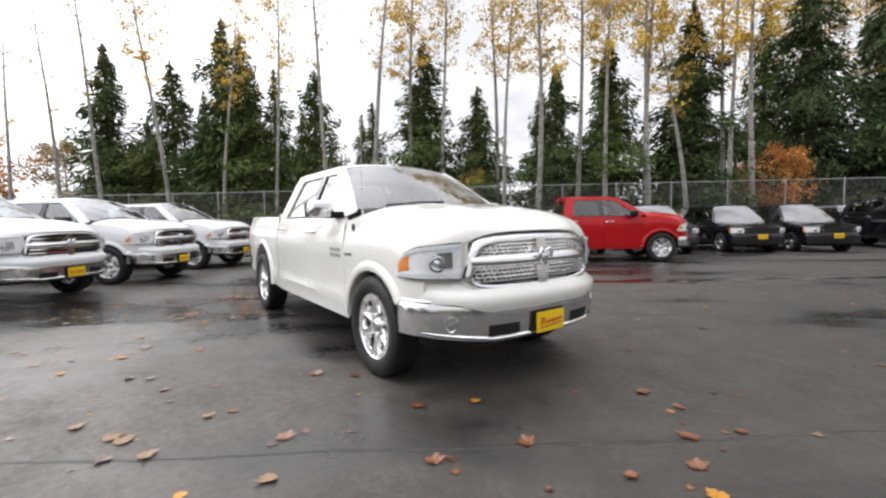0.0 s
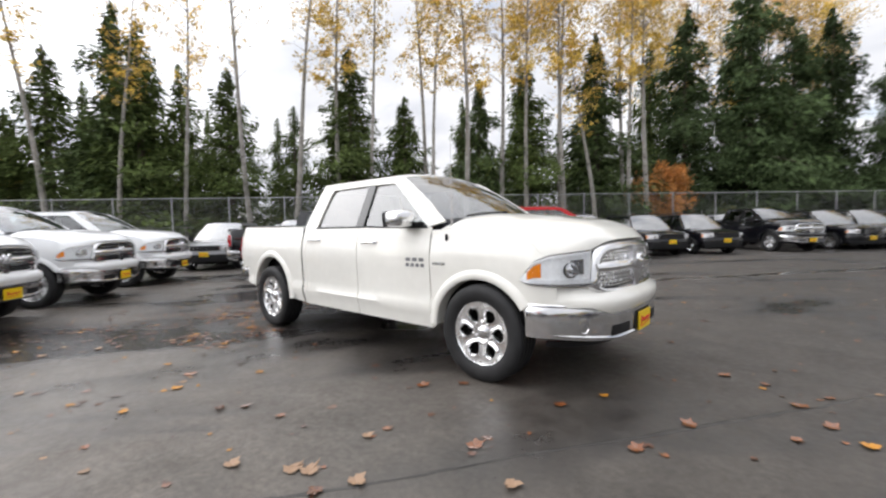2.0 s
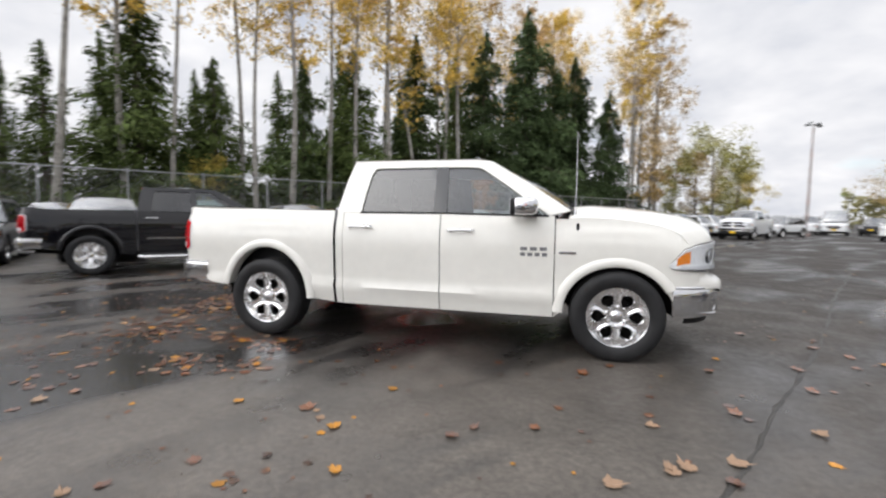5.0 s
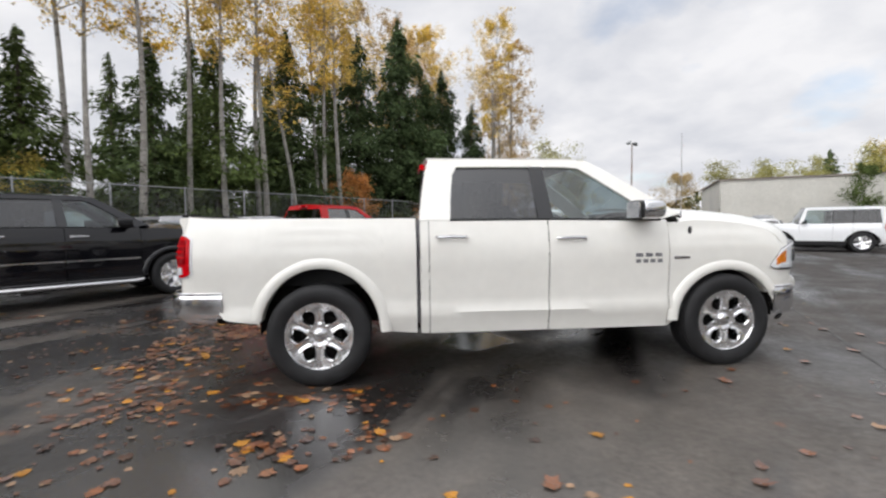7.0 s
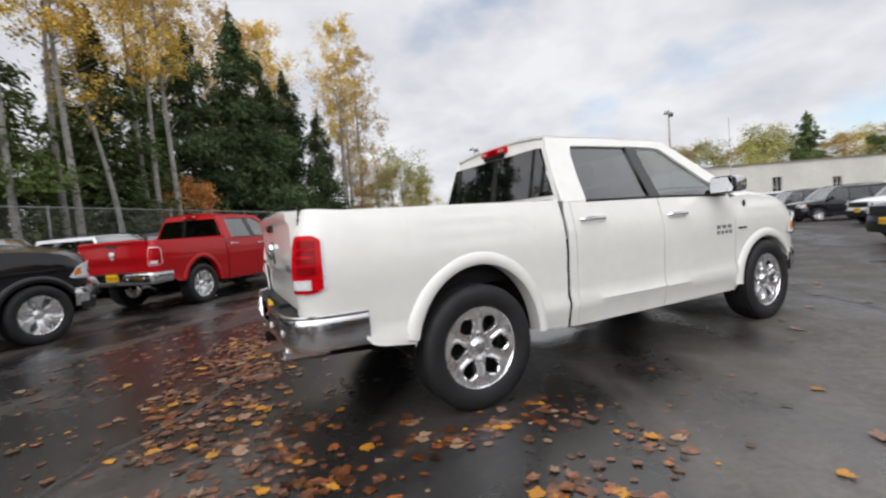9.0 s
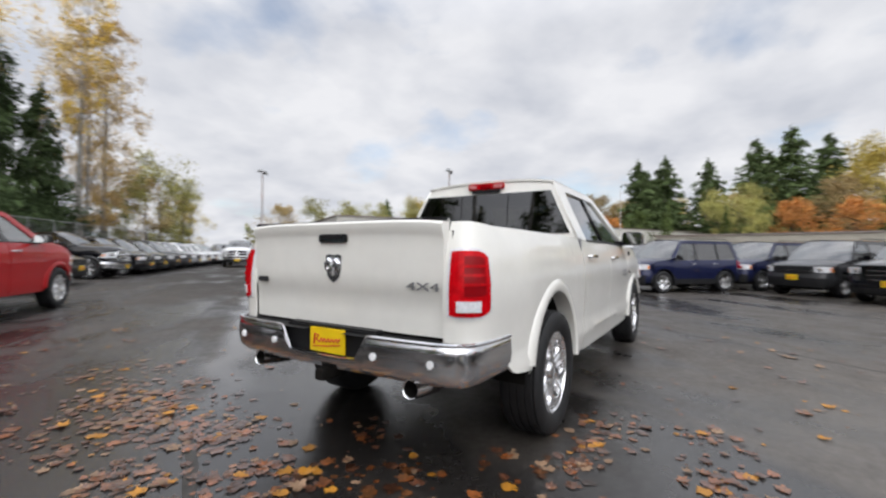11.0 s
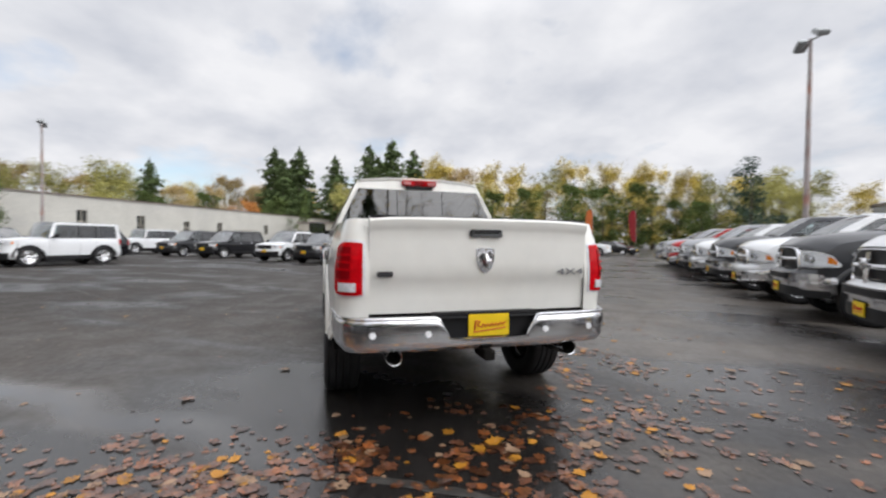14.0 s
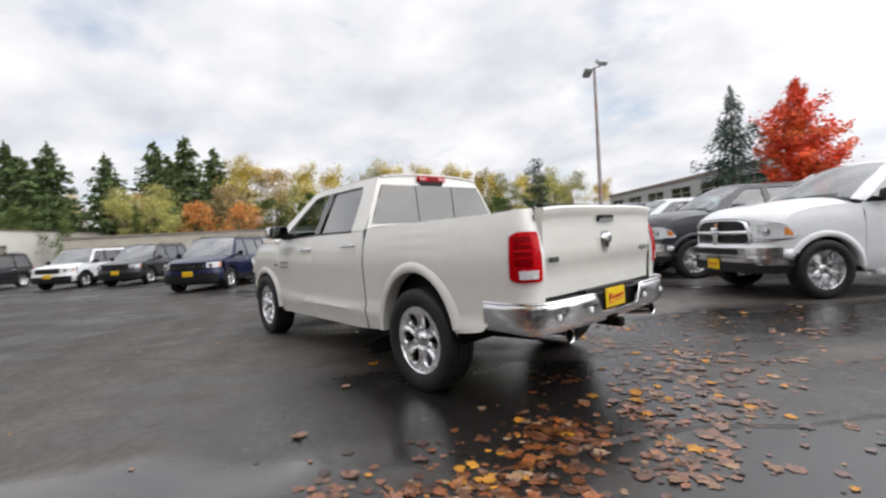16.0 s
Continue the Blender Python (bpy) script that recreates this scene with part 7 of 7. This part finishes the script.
# cars facing across the car park
jeep = car("navy blue compact four-by-four with a seven-slot grille", "off-road car", NAVY, front=2.12, rear=-2.1, axf=1.285, axr=-1.285, hw=0.90, R=0.345, height=1.69, belt=1.04, hood=1.02, nose=0.93, base=0.98, top=0.40, rtop=-1.85, rbase=-2.02, clad=True, boxy=2.0, lean=0.30, rails=True, group="far cars",
           m=by_plate(10.15, 0.55, 140, 2.14))
durango = car("black sport utility car with a broad dark grille", "sport utility car", BLACK, front=2.55, rear=-2.55, axf=1.52, axr=-1.52, hw=0.96, R=0.38, height=1.78, belt=1.10, hood=1.10, nose=1.0, base=1.05, top=0.40, rtop=-2.0, rbase=-2.4, slots=False, rails=True, group="far cars",
              m=by_plate(9.9, -5.6, 146, 2.57))
for px, py, mat_, txt in ((11.6, -3.95, GREY, "grey compact four-by-four facing across the car park"), (13.2, -2.2, NAVY, "navy blue compact four-by-four in a row"), (14.9, -0.5, BLUEGREY, "blue-grey compact four-by-four in a row"), (17.2, 1.9, GREY, "dark grey compact four-by-four in a row"),
                          (19.35, 4.0, BRIGHT, "white compact four-by-four in a row"), (23.1, 7.9, BLACK, "black compact four-by-four in a row"), (26.0, 10.9, GREY, "dark grey compact four-by-four in a row")):
    c = copy_thing(jeep, by_plate(px, py, 142, 2.14))
    if mat_ is not NAVY:
        repaint(c, NAVY, mat_, txt)
    else:
        c["label"] = txt
soft_top = car("white boxy four-by-four with a black soft top crossing the car park", "off-road car", BRIGHT, front=2.12, rear=-2.1, axf=1.35, axr=-1.25, hw=0.92, R=0.40, height=1.84, belt=1.16, hood=1.14, nose=1.08, base=0.72, top=0.50, rtop=-1.95, rbase=-2.05, clad=True, boxy=2.2, lean=0.14, group="far cars",
               m=by_plate(15.2, 13.3, 140, 2.14))
for o in soft_top.children_recursive:
    if o.name.split(".")[0] == "tail_frame":
        o.data.materials[0] = BLACKPLASTIC
c = copy_thing(soft_top, by_plate(30.0, 15.0, 142, 2.14)); c["label"] = "white boxy four-by-four with a black soft top in a row"
c = copy_thing(durango, by_plate(18.5, 15.0, 140, 2.57)); c["label"] = "black sport utility car in the far row"
sedan.matrix_world = stand(23.2, 21.8, 140)
c = copy_thing(hd_truck, stand(15.2, 28.8, 232)); c["label"] = "white pickup with a dark grille standing out from the row"
for i, (px, py) in enumerate(((25.2, 41.6), (30.0, 40.6), (23.6, 28.2), (25.2, 26.7), (27.0, 25.4), (29.0, 23.6), (31.2, 21.4), (33.0, 19.0), (35.0, 17.0), (18.4, 33.6), (16.6, 35.6))):
    mat_ = (BRIGHT, GREY, BRIGHT, BLACK, BRIGHT, BRIGHT, BLUEGREY, BLACK, GREY, BRIGHT, SILVER)[i]
    proto, old, ah = (durango, BLACK, 2.57) if i % 2 == 0 else (suv_a, BLACK, 2.25)
    c = copy_thing(proto, by_plate(px, py, 228 if i < 7 else 215, ah))
    repaint(c, old, mat_, {GREY: "grey", BLACK: "black", BRIGHT: "white", BLUEGREY: "blue-grey", SILVER: "silver"}[mat_] + " car in the far row before the warehouse")
car("white delivery van with a tall flat windscreen in the far row", "van", BRIGHT, front=2.45, rear=-2.9, axf=1.65, axr=-1.75, hw=1.0, R=0.36, height=2.3, belt=1.25, hood=1.12, nose=1.0, base=1.75, top=1.15, rtop=-2.8, rbase=-2.88, slots=False, boxy=2.0, lean=0.15,
    group="far cars", m=by_plate(27.6, 41.4, 238, 2.47))
c = copy_thing(durango, stand(29.5, -22.4, 230)); repaint(c, BLACK, BRIGHT, "white estate car seen from its side")
c = copy_thing(row_truck, stand(28.9, -15.0, 55)); c["label"] = "white pickup seen from behind"
c = copy_thing(sedan, stand(32.8, -28.5, 200)); repaint(c, BRIGHT, BLACK, "black saloon car by the far fence")
for proto in (suv_a, suv_b):
    for o in (proto, *proto.children_recursive):
        bpy.data.objects.remove(o)

# ---- fallen leaves ----
LEAFMAT = [material("fallen_leaf_orange", (0.18, 0.058, 0.017), rough=0.30, coat=0.6, island=0.6, vary=0.5, scale=40, second=(0.12, 0.05, 0.02), second_at=(0.48, 0.6), second_scale=9),
           material("fallen_leaf_brown", (0.085, 0.034, 0.018), rough=0.28, coat=0.6, island=0.7, vary=0.5, scale=40, second=(0.17, 0.068, 0.026), second_at=(0.55, 0.65), second_scale=9),
           material("fallen_leaf_yellow", (0.42, 0.185, 0.018), rough=0.45, island=0.3, vary=0.2, scale=25),
           material("fallen_leaf_pale", (0.26, 0.165, 0.10), rough=0.55, island=0.3, vary=0.2, scale=25)]
# a maple leaf's outline, as radius by angle
LOBES = [(0, 1.0), (15, 0.66), (28, 0.80), (44, 0.95), (58, 0.62), (76, 0.74), (98, 0.84), (118, 0.56), (150, 0.52), (172, 0.34)]
LEAF = [(math.cos(radians(a)) * r, math.sin(radians(a)) * r) for a, r in LOBES] + [(-0.45, 0.02), (-0.45, -0.02)] + [(math.cos(radians(-a)) * r, math.sin(radians(-a)) * r) for a, r in reversed(LOBES[1:])]


def leaf_into(store, x, y, size, turn, curl, r, z=0.006):
    verts, faces = store
    n = len(verts)
    ca, sa = math.cos(turn), math.sin(turn)
    tilt_a, tilt_b = r.uniform(-0.03, 0.03), r.uniform(-0.03, 0.03)
    squash = r.uniform(0.6, 1.0)
    pts_ = [(0.05, 0.0)] + [(px * k_, py * k_ * squash) for (px, py), k_ in ((q_, r.uniform(0.72, 1.14)) for q_ in LEAF)]
    low_ = 1e9
    zz = []
    for px, py in pts_:
        h_ = curl * (px * px * 0.7 + py * py * 1.1) + tilt_a * px + tilt_b * py + r.uniform(-0.018, 0.018)
        zz.append(h_ * size)
        low_ = min(low_, h_ * size)
    for (px, py), h_ in zip(pts_, zz):
        verts.append((x + (px * ca - py * sa) * size, y + (px * sa + py * ca) * size, z + h_ - low_))
    k = len(LEAF)
    for i in range(k):
        faces.append((n, n + 1 + i, n + 1 + (i + 1) % k))


rl = random.Random(77)
stores = [([], []) for _ in LEAFMAT]
# clusters: middle, spread, clumps of leaves
PATCHES = [(-2.85, 1.95, 0.22, 0.22, 15), (-3.05, 1.45, 0.26, 0.26, 24), (-3.1, 0.9, 0.26, 0.25, 22), (-3.5, 0.55, 0.22, 0.25, 18), (-3.35, 1.65, 0.25, 0.3, 16), (-3.2, 2.2, 0.3, 0.3, 14), (-2.9, 2.7, 0.35, 0.35, 10),
           (-3.4, 0.15, 0.3, 0.3, 12), (-2.85, 0.0, 0.25, 0.3, 8), (-3.15, -0.25, 0.3, 0.3, 10), (-3.6, -0.2, 0.25, 0.3, 9), (-3.4, -0.75, 0.3, 0.3, 7), (-2.75, -1.1, 0.25, 0.15, 9), (-3.05, -1.35, 0.3, 0.15, 8),
           (-2.25, -1.1, 0.2, 0.2, 6), (-1.75, -1.3, 0.15, 0.1, 6), (-1.42, -1.2, 0.12, 0.1, 5), (-1.35, -1.75, 0.2, 0.12, 6), (-1.95, -1.9, 0.12, 0.12, 5), (-1.65, -2.0, 0.15, 0.1, 3), (-3.4, -1.75, 0.4, 0.3, 3), (-3.8, -1.6, 0.4, 0.5, 3),
           (-3.3, 3.4, 0.7, 0.6, 10), (-3.0, 5.2, 1.0, 0.9, 12), (-4.3, 2.6, 0.5, 0.6, 7), (-6.8, 0.6, 1.2, 1.0, 16), (-8.6, 3.0, 1.2, 1.0, 10), (-4.6, 5.6, 1.2, 1.2, 8), (-2.0, 9.0, 3.0, 2.0, 10), (1.6, 13.5, 3.0, 1.5, 12), (-5.3, 6.5, 1.4, 1.0, 8)]
spots_ = []
for cx, cy, sx, sy, n in PATCHES:
    for _ in range(n):
        gx, gy_ = rl.gauss(cx, sx * 0.92), rl.gauss(cy, sy * 0.92)
        for _ in range(int(2 + 13 * rl.random() ** 2)):
            spots_.append((rl.gauss(gx, 0.095), rl.gauss(gy_, 0.085), 0.022 + 0.054 * rl.random() ** 1.5))
for _ in range(1100):
    spots_.append((rl.uniform(-7, 15), rl.uniform(3.5, 17), 0.02 + 0.035 * rl.random() ** 2))
for _ in range(640):
    spots_.append((rl.uniform(-5.0, -2.4), rl.uniform(-4.5, 3.5), 0.02 + 0.05 * rl.random() ** 2))
for _ in range(620):
    a_, d_ = rl.uniform(0, 2 * math.pi), 13 * math.sqrt(rl.random())
    spots_.append((d_ * math.cos(a_), d_ * math.sin(a_), rl.uniform(0.02, 0.05)))
for _ in range(700):
    spots_.append((rl.uniform(-14, 24), rl.uniform(-12, 26), rl.uniform(0.02, 0.05)))
for _ in range(260):
    spots_.append((rl.uniform(1.0, 9.0), rl.uniform(-1.5, 9.0), 0.02 + 0.04 * rl.random() ** 2))
for _ in range(130):
    spots_.append((rl.uniform(-3.0, 3.5), rl.uniform(-4.2, -1.2), 0.02 + 0.045 * rl.random() ** 2))
for x, y, sz in spots_:
    if abs(x) < 2.3 and abs(y) < 0.85 and rl.random() < 0.7:
        continue
    k = rl.choices((0, 1, 2, 3), (0.34, 0.46, 0.07, 0.13))[0]
    leaf_into(stores[k], x, y, sz, rl.uniform(0, 6.28), rl.random() ** 4 * 0.40, rl, 0.0015 + 0.005 * rl.random())
leaves = tagged(new("fallen_leaves"), "scattered wet orange and brown maple leaves on asphalt", "leaves", kind="stuff")
for (verts_, faces_), mat_ in zip(stores, LEAFMAT):
    me = bpy.data.meshes.new("fallen_leaf_litter")
    me.from_pydata(verts_, [], faces_)
    me.materials.append(mat_)
    o = new("leaf_litter", me)
    o.parent = leaves
    o["kind"] = "stuff"

# single large leaves that lie apart, each a thing of its own
SINGLES = {0: ((1.71, -1.11), (2.52, -1.02), (3.33, -0.79), (3.16, -1.32), (2.41, -1.88), (3.33, 0.39), (3.63, 0.35), (3.84, 0.0), (4.02, -0.29), (3.84, -0.63), (4.0, 0.29), (1.07, -2.41), (-0.41, -2.5), (-2.24, 2.94), (1.48, -1.36), (-1.82, 2.01), (-1.97, -1.89)),
           1: ((2.05, -2.73), (0.59, -2.62), (0.71, -2.5)),
           2: ((2.71, -0.66), (0.1, -3.11), (4.17, -0.46), (-0.13, -2.68), (-1.28, -1.84), (-3.06, 1.54), (-3.08, 0.01), (-0.84, 0.86), (-0.93, -2.51)),
           3: ((2.78, -2.06), (1.78, -2.68), (2.13, -2.55), (1.45, -2.9), (1.78, -2.72), (1.87, -2.66), (-1.04, -3.57), (-2.27, -2.84), (-1.21, 1.34), (1.79, -2.2))}
WORDS = ("large orange maple leaf lying flat on the asphalt", "curled brown maple leaf lying on the asphalt", "bright yellow maple leaf lying on the asphalt", "pale dried maple leaf lying on the asphalt")
for k, places in SINGLES.items():
    store = ([], [])
    leaf_into(store, 0, 0, 1.0, 0, 0.35 if k else 0.2, rl, 0.0)
    me = bpy.data.meshes.new("fallen_leaf")
    me.from_pydata(store[0], [], store[1])
    me.materials.append(LEAFMAT[k])
    for x, y in places:
        o = tagged(new("fallen_leaf", me), WORDS[k], "leaf", "single fallen leaves")
        sz = rl.uniform(0.052, 0.085) * (1.55 if (x, y) in ((2.13, -2.55), (1.87, -2.66)) else 1.0)
        o.matrix_world = pose(x, y, 0.006, 0, 0, rl.uniform(0, 360)) @ Matrix.Diagonal((sz, sz, sz, 1))
